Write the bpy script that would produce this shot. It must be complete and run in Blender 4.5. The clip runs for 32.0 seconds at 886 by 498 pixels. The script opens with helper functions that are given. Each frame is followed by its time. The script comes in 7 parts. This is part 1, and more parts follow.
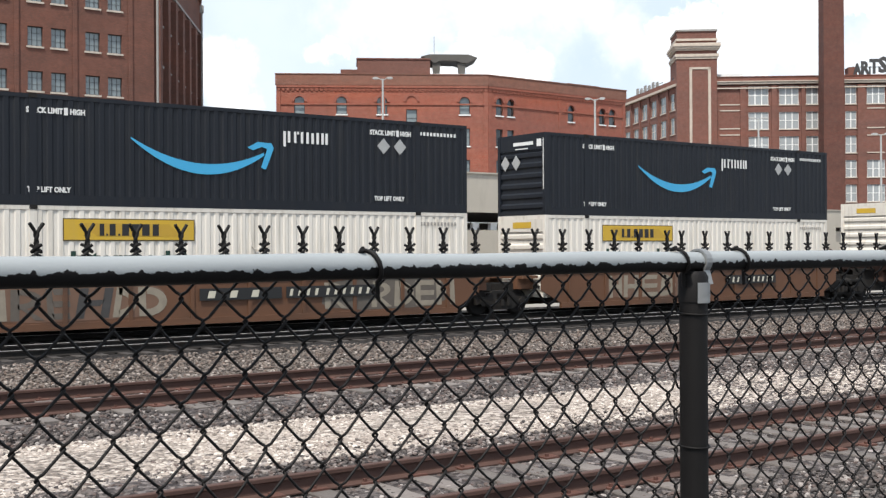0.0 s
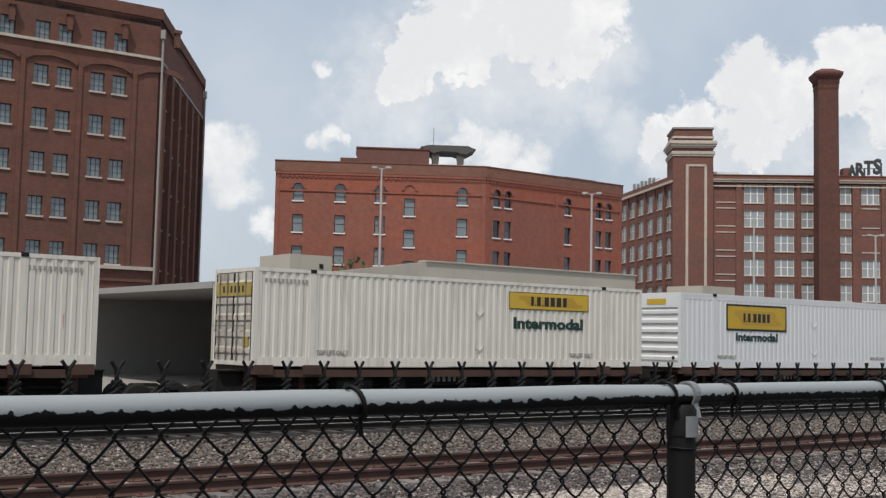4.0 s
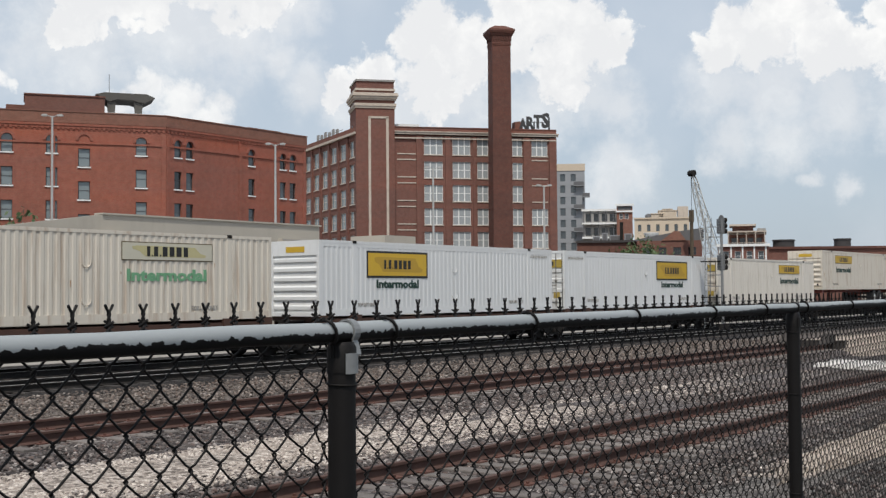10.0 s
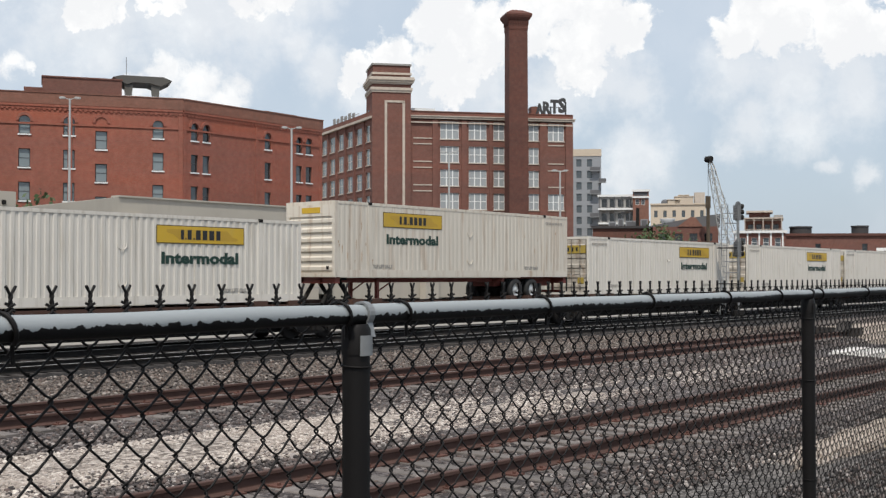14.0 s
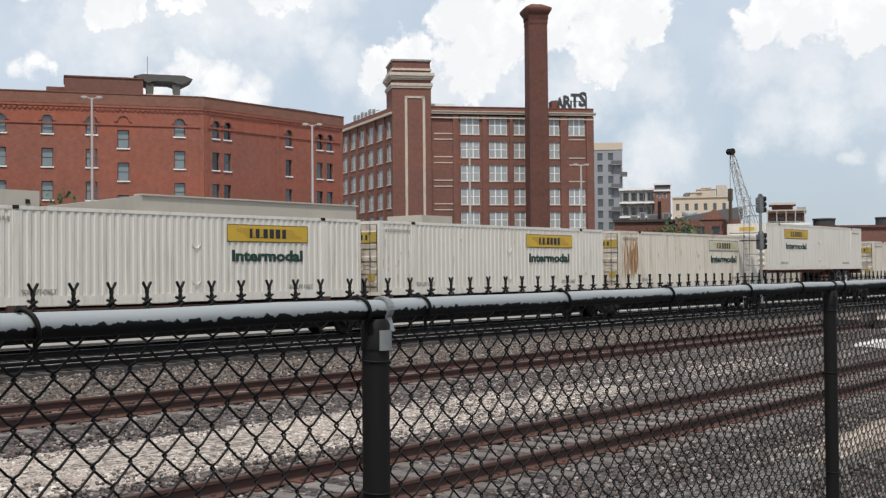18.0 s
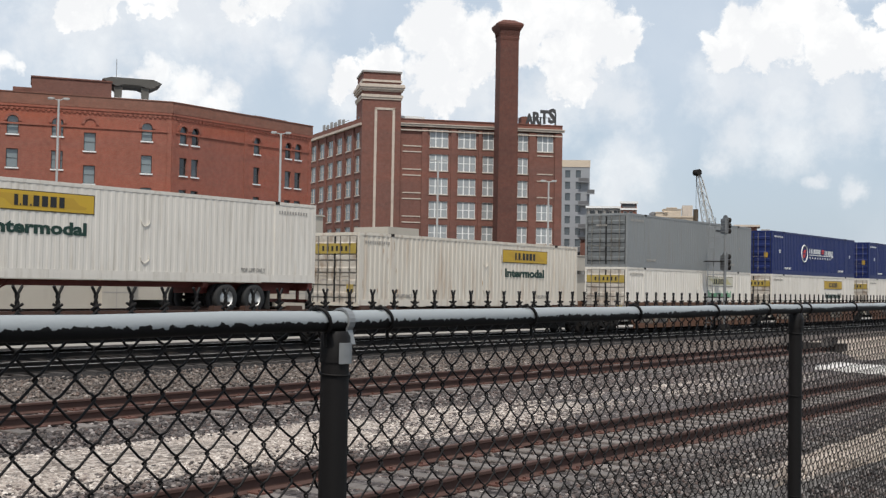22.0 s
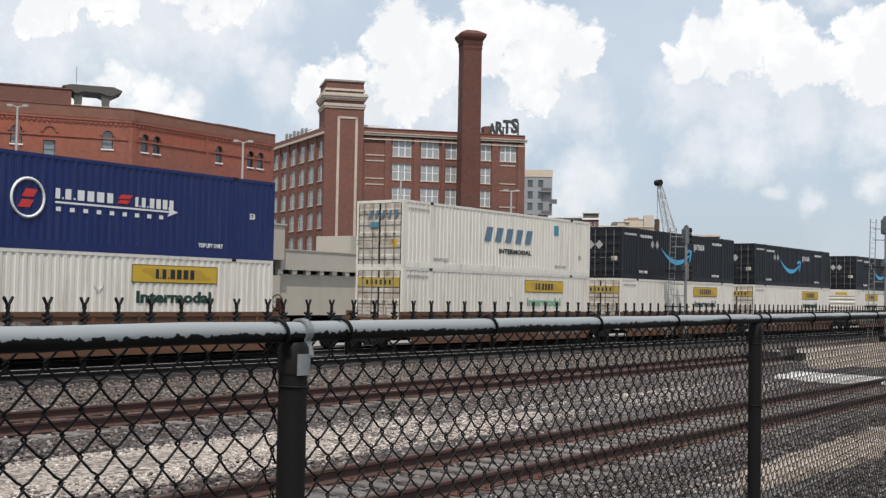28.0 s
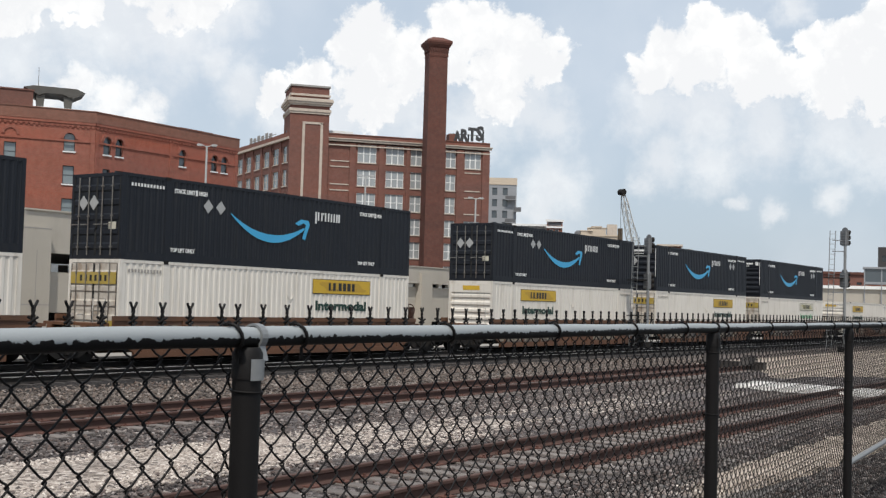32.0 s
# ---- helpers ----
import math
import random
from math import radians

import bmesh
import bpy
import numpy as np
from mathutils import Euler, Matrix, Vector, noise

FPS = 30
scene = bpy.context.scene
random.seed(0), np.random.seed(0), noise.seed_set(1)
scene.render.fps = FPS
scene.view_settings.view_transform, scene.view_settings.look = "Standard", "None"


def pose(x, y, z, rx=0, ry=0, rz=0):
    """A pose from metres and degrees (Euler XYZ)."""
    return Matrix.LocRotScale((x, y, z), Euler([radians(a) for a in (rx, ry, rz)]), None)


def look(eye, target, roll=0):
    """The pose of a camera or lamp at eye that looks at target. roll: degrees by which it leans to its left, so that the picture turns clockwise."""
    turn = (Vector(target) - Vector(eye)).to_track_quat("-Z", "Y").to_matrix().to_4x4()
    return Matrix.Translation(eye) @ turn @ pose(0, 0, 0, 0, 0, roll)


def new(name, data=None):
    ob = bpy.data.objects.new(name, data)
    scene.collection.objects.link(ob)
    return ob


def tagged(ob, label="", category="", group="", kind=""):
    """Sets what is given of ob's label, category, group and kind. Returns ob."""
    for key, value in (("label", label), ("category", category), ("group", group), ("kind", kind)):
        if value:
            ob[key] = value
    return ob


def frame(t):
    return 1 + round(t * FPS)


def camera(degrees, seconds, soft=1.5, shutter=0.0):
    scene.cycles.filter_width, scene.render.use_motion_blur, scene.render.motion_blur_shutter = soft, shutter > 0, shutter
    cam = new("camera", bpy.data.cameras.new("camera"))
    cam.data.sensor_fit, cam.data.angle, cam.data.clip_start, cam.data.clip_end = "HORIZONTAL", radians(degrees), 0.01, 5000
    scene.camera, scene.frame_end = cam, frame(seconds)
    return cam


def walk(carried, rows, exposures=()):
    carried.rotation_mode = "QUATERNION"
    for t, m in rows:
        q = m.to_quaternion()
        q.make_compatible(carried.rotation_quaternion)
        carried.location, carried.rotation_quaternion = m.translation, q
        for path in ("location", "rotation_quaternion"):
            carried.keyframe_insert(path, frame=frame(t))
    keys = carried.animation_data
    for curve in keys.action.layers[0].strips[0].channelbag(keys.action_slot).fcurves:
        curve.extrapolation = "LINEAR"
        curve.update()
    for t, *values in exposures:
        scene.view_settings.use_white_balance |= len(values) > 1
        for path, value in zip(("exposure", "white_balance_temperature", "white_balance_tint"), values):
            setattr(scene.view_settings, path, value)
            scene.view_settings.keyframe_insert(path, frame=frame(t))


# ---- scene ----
cam = camera(41.72, 32.0, soft=1.35)
PATH = [  # seconds, x, y, z, heading, pitch, roll
    (0, -0.086, 0.021, 2.148, -36.385, 0.075, 0.298),
    (0.5, -0.084, 0.028, 2.149, -36.048, -0.258, -0.294),
    (1, -0.086, 0.021, 2.148, -35.962, -0.422, -0.284),
    (1.5, -0.085, 0.021, 2.151, -35.742, -0.400, -0.538),
    (2, -0.082, 0.023, 2.151, -35.277, -0.037, -0.846),
    (2.5, -0.089, 0.017, 2.151, -34.664, 0.328, -0.503),
    (3, -0.086, 0.011, 2.163, -34.946, 1.565, -0.376),
    (3.5, -0.078, 0.015, 2.208, -35.643, 3.277, -1.075),
    (5.5, -0.069, 0.011, 2.244, -41.276, 5.924, 0.912),
    (6, -0.064, 0.011, 2.245, -43.848, 5.808, 1.245),
    (6.5, -0.057, 0.011, 2.242, -45.866, 5.665, 0.860),
    (7, -0.040, 0.008, 2.236, -47.553, 5.428, 0.841),
    (7.5, -0.011, -0.009, 2.229, -49.038, 4.999, 0.524),
    (8, -0.005, -0.010, 2.215, -49.930, 4.091, 1.521),
    (8.5, -0.014, 0.003, 2.213, -51.130, 3.600, 1.660),
    (9, -0.015, -0.005, 2.208, -51.183, 2.970, 1.008),
    (9.5, -0.009, -0.006, 2.206, -51.588, 2.582, 1.012),
    (10, -0.010, -0.001, 2.205, -52.009, 2.154, 0.439),
    (10.5, -0.010, -0.002, 2.202, -51.886, 1.601, -0.074),
    (11, -0.020, -0.006, 2.200, -51.009, 1.433, 0.193),
    (11.5, -0.020, -0.004, 2.201, -51.101, 1.011, -0.177),
    (12, -0.018, -0.013, 2.202, -51.043, 0.987, 0.085),
    (12.5, -0.015, -0.019, 2.201, -51.241, 1.226, 0.259),
    (13, 0.000, -0.000, 2.200, -51.344, 1.132, 0.011),
    (13.5, -0.012, -0.007, 2.202, -51.304, 1.255, -0.022),
    (14, -0.019, -0.011, 2.202, -51.257, 1.400, 0.047),
    (14.5, -0.024, -0.018, 2.201, -51.248, 1.339, 0.183),
    (16.5, -0.018, -0.019, 2.201, -50.602, 1.070, 0.885),
    (17, -0.015, -0.014, 2.201, -50.639, 1.001, 0.917),
    (17.5, -0.018, -0.016, 2.199, -50.437, 0.959, 0.992),
    (18, -0.022, -0.023, 2.200, -50.190, 1.176, 0.524),
    (18.5, -0.012, -0.026, 2.197, -49.843, 1.497, 0.323),
    (19, 0.012, -0.015, 2.194, -51.373, 1.550, -0.292),
    (19.5, 0.023, -0.013, 2.202, -51.860, 1.693, -1.762),
    (20, 0.029, -0.002, 2.208, -51.939, 1.147, 0.805),
    (20.5, -0.008, 0.020, 2.208, -51.449, 1.368, 1.223),
    (21, 0.009, 0.028, 2.199, -51.408, 1.682, 0.267),
    (21.5, 0.036, 0.022, 2.202, -51.310, 1.780, -0.595),
    (22, 0.038, 0.023, 2.200, -51.900, 1.815, -1.001),
    (22.5, 0.036, 0.020, 2.198, -52.394, 1.678, -0.941),
    (23, 0.037, 0.027, 2.198, -52.697, 1.528, -0.411),
    (23.5, 0.038, 0.040, 2.198, -52.329, 1.642, -0.972),
    (24, 0.038, 0.040, 2.202, -51.357, 1.844, -0.504),
    (24.5, 0.031, 0.031, 2.202, -50.880, 2.060, -0.623),
    (25, 0.028, 0.020, 2.204, -51.272, 2.129, -0.860),
    (25.5, 0.036, 0.018, 2.205, -52.045, 2.189, -0.760),
    (27.5, 0.054, 0.028, 2.203, -53.286, 2.157, -1.314),
    (28, 0.057, 0.030, 2.203, -53.739, 2.304, -1.051),
    (28.5, 0.057, 0.029, 2.203, -53.886, 2.358, -1.350),
    (29, 0.060, 0.020, 2.202, -54.115, 2.372, -1.078),
    (29.5, 0.065, 0.022, 2.203, -54.508, 2.339, -1.587),
    (30, 0.067, 0.015, 2.203, -54.783, 2.540, -1.402),
    (30.5, 0.066, 0.014, 2.203, -55.217, 2.572, -1.703),
    (31, 0.068, 0.012, 2.202, -55.355, 2.749, -1.576),
    (31.5, 0.066, 0.010, 2.202, -55.538, 2.742, -1.710),
    (32, 0.070, 0.019, 2.202, -55.534, 2.686, -1.578),
]
EXPOSURE = [(0, 0.57), (2.5, 0.55), (3.0, 0.40), (3.5, 0.1), (5.5, -0.28), (7.5, -0.26), (9.0, -0.09), (10.5, -0.04), (12.5, 0.07), (32.0, 0.08)]
walk(cam, [(t, pose(x, y, z, 90 + p, r, w)) for t, x, y, z, w, p, r in PATH], EXPOSURE)

# ---- sky, sun and exposure ----
SUN_AZ, SUN_EL = radians(236), radians(61)      # compass bearing from +y towards +x, and height


def link(nt, a, b):
    nt.links.new(a, b)


def math_node(nt, op, a, b=None, c=None, clamp=False):
    n = nt.nodes.new("ShaderNodeMath")
    n.operation, n.use_clamp = op, clamp
    for k, v in enumerate((a, b, c)):
        if v is None:
            continue
        if isinstance(v, (int, float)):
            n.inputs[k].default_value = v
        else:
            nt.links.new(v, n.inputs[k])
    return n.outputs[0]


def bearing(deg, tan_up):
    """A unit direction from a compass bearing and the slope of its rise."""
    a = radians(deg)
    return Vector((math.sin(a), math.cos(a), tan_up)).normalized()


def make_world():
    w = bpy.data.worlds.new("sky")
    scene.world = w
    w.use_nodes = True
    nt = w.node_tree
    nt.nodes.clear()
    out = nt.nodes.new("ShaderNodeOutputWorld")
    sky = nt.nodes.new("ShaderNodeTexSky")
    sky.sky_type, sky.sun_disc = "NISHITA", False
    sky.sun_elevation, sky.sun_rotation = SUN_EL, SUN_AZ
    sky.air_density, sky.dust_density, sky.ozone_density = 1.0, 2.5, 1.0
    # haze: the clear sky mixed with a pale veil
    veil = nt.nodes.new("ShaderNodeMixRGB")
    veil.inputs[0].default_value = 0.68
    veil.inputs[2].default_value = (5.9, 6.9, 8.0, 1)
    link(nt, sky.outputs[0], veil.inputs[1])
    tc = nt.nodes.new("ShaderNodeTexCoord")
    # cumulus: heaped round puffs with crisp billowed tops over soft grey bases
    gen = tc.outputs["Generated"]

    def noise(size, detail, rough=0.6):
        n = nt.nodes.new("ShaderNodeTexNoise")
        n.inputs["Scale"].default_value, n.inputs["Detail"].default_value, n.inputs["Roughness"].default_value = size, detail, rough
        link(nt, gen, n.inputs["Vector"])
        return n

    curl = noise(38.0, 5.0)
    pull = nt.nodes.new("ShaderNodeVectorMath")
    pull.operation = "MULTIPLY_ADD"
    pull.inputs[1].default_value, pull.inputs[2].default_value = (0.034, 0.034, 0.034), (-0.017, -0.017, -0.017)
    link(nt, curl.outputs["Color"], pull.inputs[0])
    bent = nt.nodes.new("ShaderNodeVectorMath")
    bent.operation = "ADD"
    link(nt, gen, bent.inputs[0])
    link(nt, pull.outputs[0], bent.inputs[1])
    billow = nt.nodes.new("ShaderNodeTexVoronoi")
    billow.feature, billow.inputs["Scale"].default_value = "SMOOTH_F1", 62.0
    billow.inputs["Detail"].default_value, billow.inputs["Roughness"].default_value = 3.0, 0.55
    link(nt, bent.outputs[0], billow.inputs["Vector"])
    heads = math_node(nt, "SUBTRACT", 0.42, billow.outputs["Distance"])
    fray = math_node(nt, "SUBTRACT", noise(48.0, 9.0, 0.62).outputs["Fac"], 0.5)

    def heap(puffs, blend):
        h = None
        for az, up, size in puffs:
            dist = nt.nodes.new("ShaderNodeVectorMath")
            dist.operation = "DISTANCE"
            link(nt, bent.outputs[0], dist.inputs[0])
            dist.inputs[1].default_value = bearing(az, up)
            puff = math_node(nt, "MULTIPLY_ADD", dist.outputs["Value"], -0.95 / size, 1.0)
            h = puff if h is None else math_node(nt, "SMOOTH_MAX", h, puff, blend)
        return math_node(nt, "MAXIMUM", h, -1.5)

    def cover(value, low, high):
        r = nt.nodes.new("ShaderNodeMapRange")
        r.interpolation_type = "SMOOTHSTEP"
        r.inputs["From Min"].default_value, r.inputs["From Max"].default_value = low, high
        link(nt, value, r.inputs["Value"])
        return r.outputs[0]

    top = heap(TALL + WIDE + EASTERN, 0.22)
    crisp = cover(math_node(nt, "ADD", top, math_node(nt, "ADD", math_node(nt, "MULTIPLY", fray, 0.62), math_node(nt, "MULTIPLY", heads, 0.42))), -0.10, 0.20)
    scraps = math_node(nt, "MULTIPLY", cover(math_node(nt, "ADD", heap(SMALL, 0.15), math_node(nt, "MULTIPLY", fray, 1.5)), -0.30, 0.55), 0.9)
    base = math_node(nt, "MULTIPLY", cover(math_node(nt, "ADD", heap(BASES + EASTERN_BASES, 0.3), math_node(nt, "MULTIPLY", fray, 1.1)), -0.20, 0.85), 0.60)
    all_cover = math_node(nt, "MAXIMUM", math_node(nt, "MAXIMUM", crisp, base), scraps)
    # tone: white heads and rims, greyer in the hollows and towards the bases
    body = math_node(nt, "ADD", noise(15.0, 4.0, 0.5).outputs["Fac"], math_node(nt, "MULTIPLY", heads, 0.30))
    body = math_node(nt, "SUBTRACT", body, math_node(nt, "MULTIPLY", base, 0.20))
    body = math_node(nt, "SUBTRACT", body, math_node(nt, "MULTIPLY", math_node(nt, "MAXIMUM", top, 0.0), 0.17))
    tone = nt.nodes.new("ShaderNodeValToRGB")
    tone.color_ramp.elements[0].position, tone.color_ramp.elements[0].color = 0.20, (8.7, 8.8, 8.95, 1)
    tone.color_ramp.elements[1].position, tone.color_ramp.elements[1].color = 0.52, (10.2, 10.2, 10.1, 1)
    link(nt, body, tone.inputs[0])
    thin = nt.nodes.new("ShaderNodeMapRange")
    thin.inputs["From Min"].default_value, thin.inputs["From Max"].default_value, thin.inputs["To Max"].default_value = 0.38, 0.72, 0.42
    film = nt.nodes.new("ShaderNodeTexNoise")
    film.inputs["Scale"].default_value, film.inputs["Detail"].default_value = 5.5, 7.0
    link(nt, gen, film.inputs["Vector"])
    link(nt, film.outputs["Fac"], thin.inputs["Value"])
    wisp = nt.nodes.new("ShaderNodeMixRGB")
    link(nt, thin.outputs[0], wisp.inputs[0])
    link(nt, veil.outputs[0], wisp.inputs[1])
    wisp.inputs[2].default_value = (8.4, 8.7, 9.2, 1)
    mix = nt.nodes.new("ShaderNodeMixRGB")
    link(nt, all_cover, mix.inputs[0])
    link(nt, wisp.outputs[0], mix.inputs[1])
    link(nt, tone.outputs[0], mix.inputs[2])
    bg = nt.nodes.new("ShaderNodeBackground")
    bg.inputs["Strength"].default_value = 0.10
    link(nt, mix.outputs[0], bg.inputs["Color"])
    link(nt, bg.outputs[0], out.inputs["Surface"])


TALL = [  # bearing, rise, size
    (39.6, 0.303, 0.073), (42.4, 0.273, 0.056), (37.8, 0.268, 0.053), (35.3, 0.247, 0.039), (40.2, 0.370, 0.083), (44.1, 0.303, 0.029), (36.7, 0.303, 0.029), (33.9, 0.224, 0.022),
    (34.6, 0.267, 0.017)]
WIDE = [  # bearing, rise, size
    (51.5, 0.227, 0.034), (50.4, 0.215, 0.022), (56.2, 0.236, 0.036), (58.2, 0.229, 0.035), (59.8, 0.217, 0.032), (55.2, 0.213, 0.034), (53.3, 0.208, 0.039), (48.8, 0.188, 0.025),
    (46.9, 0.175, 0.022), (60.6, 0.206, 0.019), (58.1, 0.192, 0.039), (51.5, 0.182, 0.039), (56.9, 0.255, 0.016), (51.5, 0.244, 0.017)]
SMALL = [  # bearing, rise, size
    (37.8, 0.170, 0.017), (39.2, 0.162, 0.022), (40.6, 0.150, 0.019), (36.2, 0.158, 0.015), (30.0, 0.170, 0.008), (30.8, 0.171, 0.010), (31.6, 0.169, 0.007), (30.3, 0.232, 0.008),
    (25.7, 0.151, 0.023), (24.9, 0.160, 0.019), (26.2, 0.132, 0.020), (27.8, 0.095, 0.013)]
EASTERN = [  # bearing, rise, size
    (66.2, 0.226, 0.023), (67.9, 0.242, 0.023), (69.7, 0.229, 0.027), (67.4, 0.211, 0.036), (65.3, 0.201, 0.022), (70.5, 0.200, 0.034), (72.8, 0.225, 0.019), (74.4, 0.223, 0.029),
    (76.2, 0.233, 0.030), (74.1, 0.193, 0.034), (76.1, 0.187, 0.039), (71.8, 0.195, 0.024)]
BASES = [  # bearing, rise, size
    (38.9, 0.228, 0.058), (35.3, 0.215, 0.034), (42.3, 0.222, 0.044), (44.3, 0.247, 0.034), (44.0, 0.199, 0.022), (45.4, 0.181, 0.029), (47.3, 0.160, 0.029), (50.4, 0.158, 0.039),
    (53.4, 0.165, 0.044), (57.0, 0.162, 0.044), (59.4, 0.174, 0.039), (60.7, 0.101, 0.034), (35.3, 0.183, 0.019)]
EASTERN_BASES = [  # bearing, rise, size
    (65.4, 0.172, 0.034), (68.1, 0.167, 0.049), (71.0, 0.157, 0.044), (74.1, 0.151, 0.044), (76.3, 0.141, 0.044), (66.3, 0.126, 0.027), (68.4, 0.124, 0.029), (60.8, 0.157, 0.024),
    (65.2, 0.104, 0.015), (71.4, 0.082, 0.012), (69.5, 0.091, 0.010), (74.1, 0.095, 0.016), (60.2, 0.088, 0.026), (34.6, 0.218, 0.073), (39.2, 0.231, 0.078), (72.0, 0.256, 0.019)]
make_world()
sun = new("sun", bpy.data.lights.new("sun", "SUN"))
sun.data.energy, sun.data.angle, sun.data.color = 3.3, radians(0.6), (1.0, 0.945, 0.865)
sun.matrix_world = look((0, 0, 0), -Vector((math.sin(SUN_AZ) * math.cos(SUN_EL), math.cos(SUN_AZ) * math.cos(SUN_EL), math.sin(SUN_EL))))


# ---- materials ----
def material(name, colour, rough=0.6, metal=0.0, vary=0.12, scale=3.0, fine=60.0, bump=0.15, dirt=None, dirt_amount=0.0, streak=(1, 1, 1), spread=0.0, spec=0.5, start=0.50):
    """A surface with grain at two scales, optional dirt in streaks and a tint that differs from object to object."""
    m = bpy.data.materials.new(name)
    m.use_nodes = True
    nt = m.node_tree
    b = nt.nodes["Principled BSDF"]
    b.inputs["Roughness"].default_value, b.inputs["Metallic"].default_value = rough, metal
    b.inputs["Specular IOR Level"].default_value = spec
    tc = nt.nodes.new("ShaderNodeTexCoord")
    info = nt.nodes.new("ShaderNodeObjectInfo")
    shift = nt.nodes.new("ShaderNodeVectorMath")
    shift.operation = "ADD"
    link(nt, tc.outputs["Object"], shift.inputs[0])
    off = math_node(nt, "MULTIPLY", info.outputs["Random"], 37.0)
    link(nt, off, shift.inputs[1])
    coarse = nt.nodes.new("ShaderNodeTexNoise")
    coarse.inputs["Scale"].default_value, coarse.inputs["Detail"].default_value = scale, 5.0
    link(nt, shift.outputs[0], coarse.inputs["Vector"])
    grain = nt.nodes.new("ShaderNodeTexNoise")
    grain.inputs["Scale"].default_value, grain.inputs["Detail"].default_value = fine, 3.0
    link(nt, shift.outputs[0], grain.inputs["Vector"])
    both = math_node(nt, "ADD", math_node(nt, "MULTIPLY", math_node(nt, "SUBTRACT", coarse.outputs["Fac"], 0.5), 2 * vary),
                     math_node(nt, "MULTIPLY", math_node(nt, "SUBTRACT", grain.outputs["Fac"], 0.5), vary))
    if spread:
        both = math_node(nt, "ADD", both, math_node(nt, "MULTIPLY", math_node(nt, "SUBTRACT", info.outputs["Random"], 0.5), spread))
    hsv = nt.nodes.new("ShaderNodeHueSaturation")
    hsv.inputs["Color"].default_value = (*colour, 1)
    link(nt, math_node(nt, "ADD", both, 1.0), hsv.inputs["Value"])
    colour_out = hsv.outputs[0]
    if dirt:
        mp = nt.nodes.new("ShaderNodeMapping")
        mp.inputs["Scale"].default_value = streak
        link(nt, shift.outputs[0], mp.inputs[0])
        st = nt.nodes.new("ShaderNodeTexNoise")
        st.inputs["Scale"].default_value, st.inputs["Detail"].default_value = 1.0, 6.0
        st.inputs["Roughness"].default_value = 0.65
        link(nt, mp.outputs[0], st.inputs["Vector"])
        mr = nt.nodes.new("ShaderNodeMapRange")
        mr.inputs["From Min"].default_value, mr.inputs["From Max"].default_value = start, start + 0.28
        mr.inputs["To Max"].default_value = dirt_amount
        link(nt, st.outputs["Fac"], mr.inputs["Value"])
        mx = nt.nodes.new("ShaderNodeMixRGB")
        link(nt, mr.outputs[0], mx.inputs[0])
        link(nt, colour_out, mx.inputs[1])
        mx.inputs[2].default_value = (*dirt, 1)
        colour_out = mx.outputs[0]
    link(nt, colour_out, b.inputs["Base Color"])
    if bump:
        bp = nt.nodes.new("ShaderNodeBump")
        bp.inputs["Strength"].default_value, bp.inputs["Distance"].default_value = bump, 0.02
        link(nt, grain.outputs["Fac"], bp.inputs["Height"])
        link(nt, bp.outputs[0], b.inputs["Normal"])
    return m


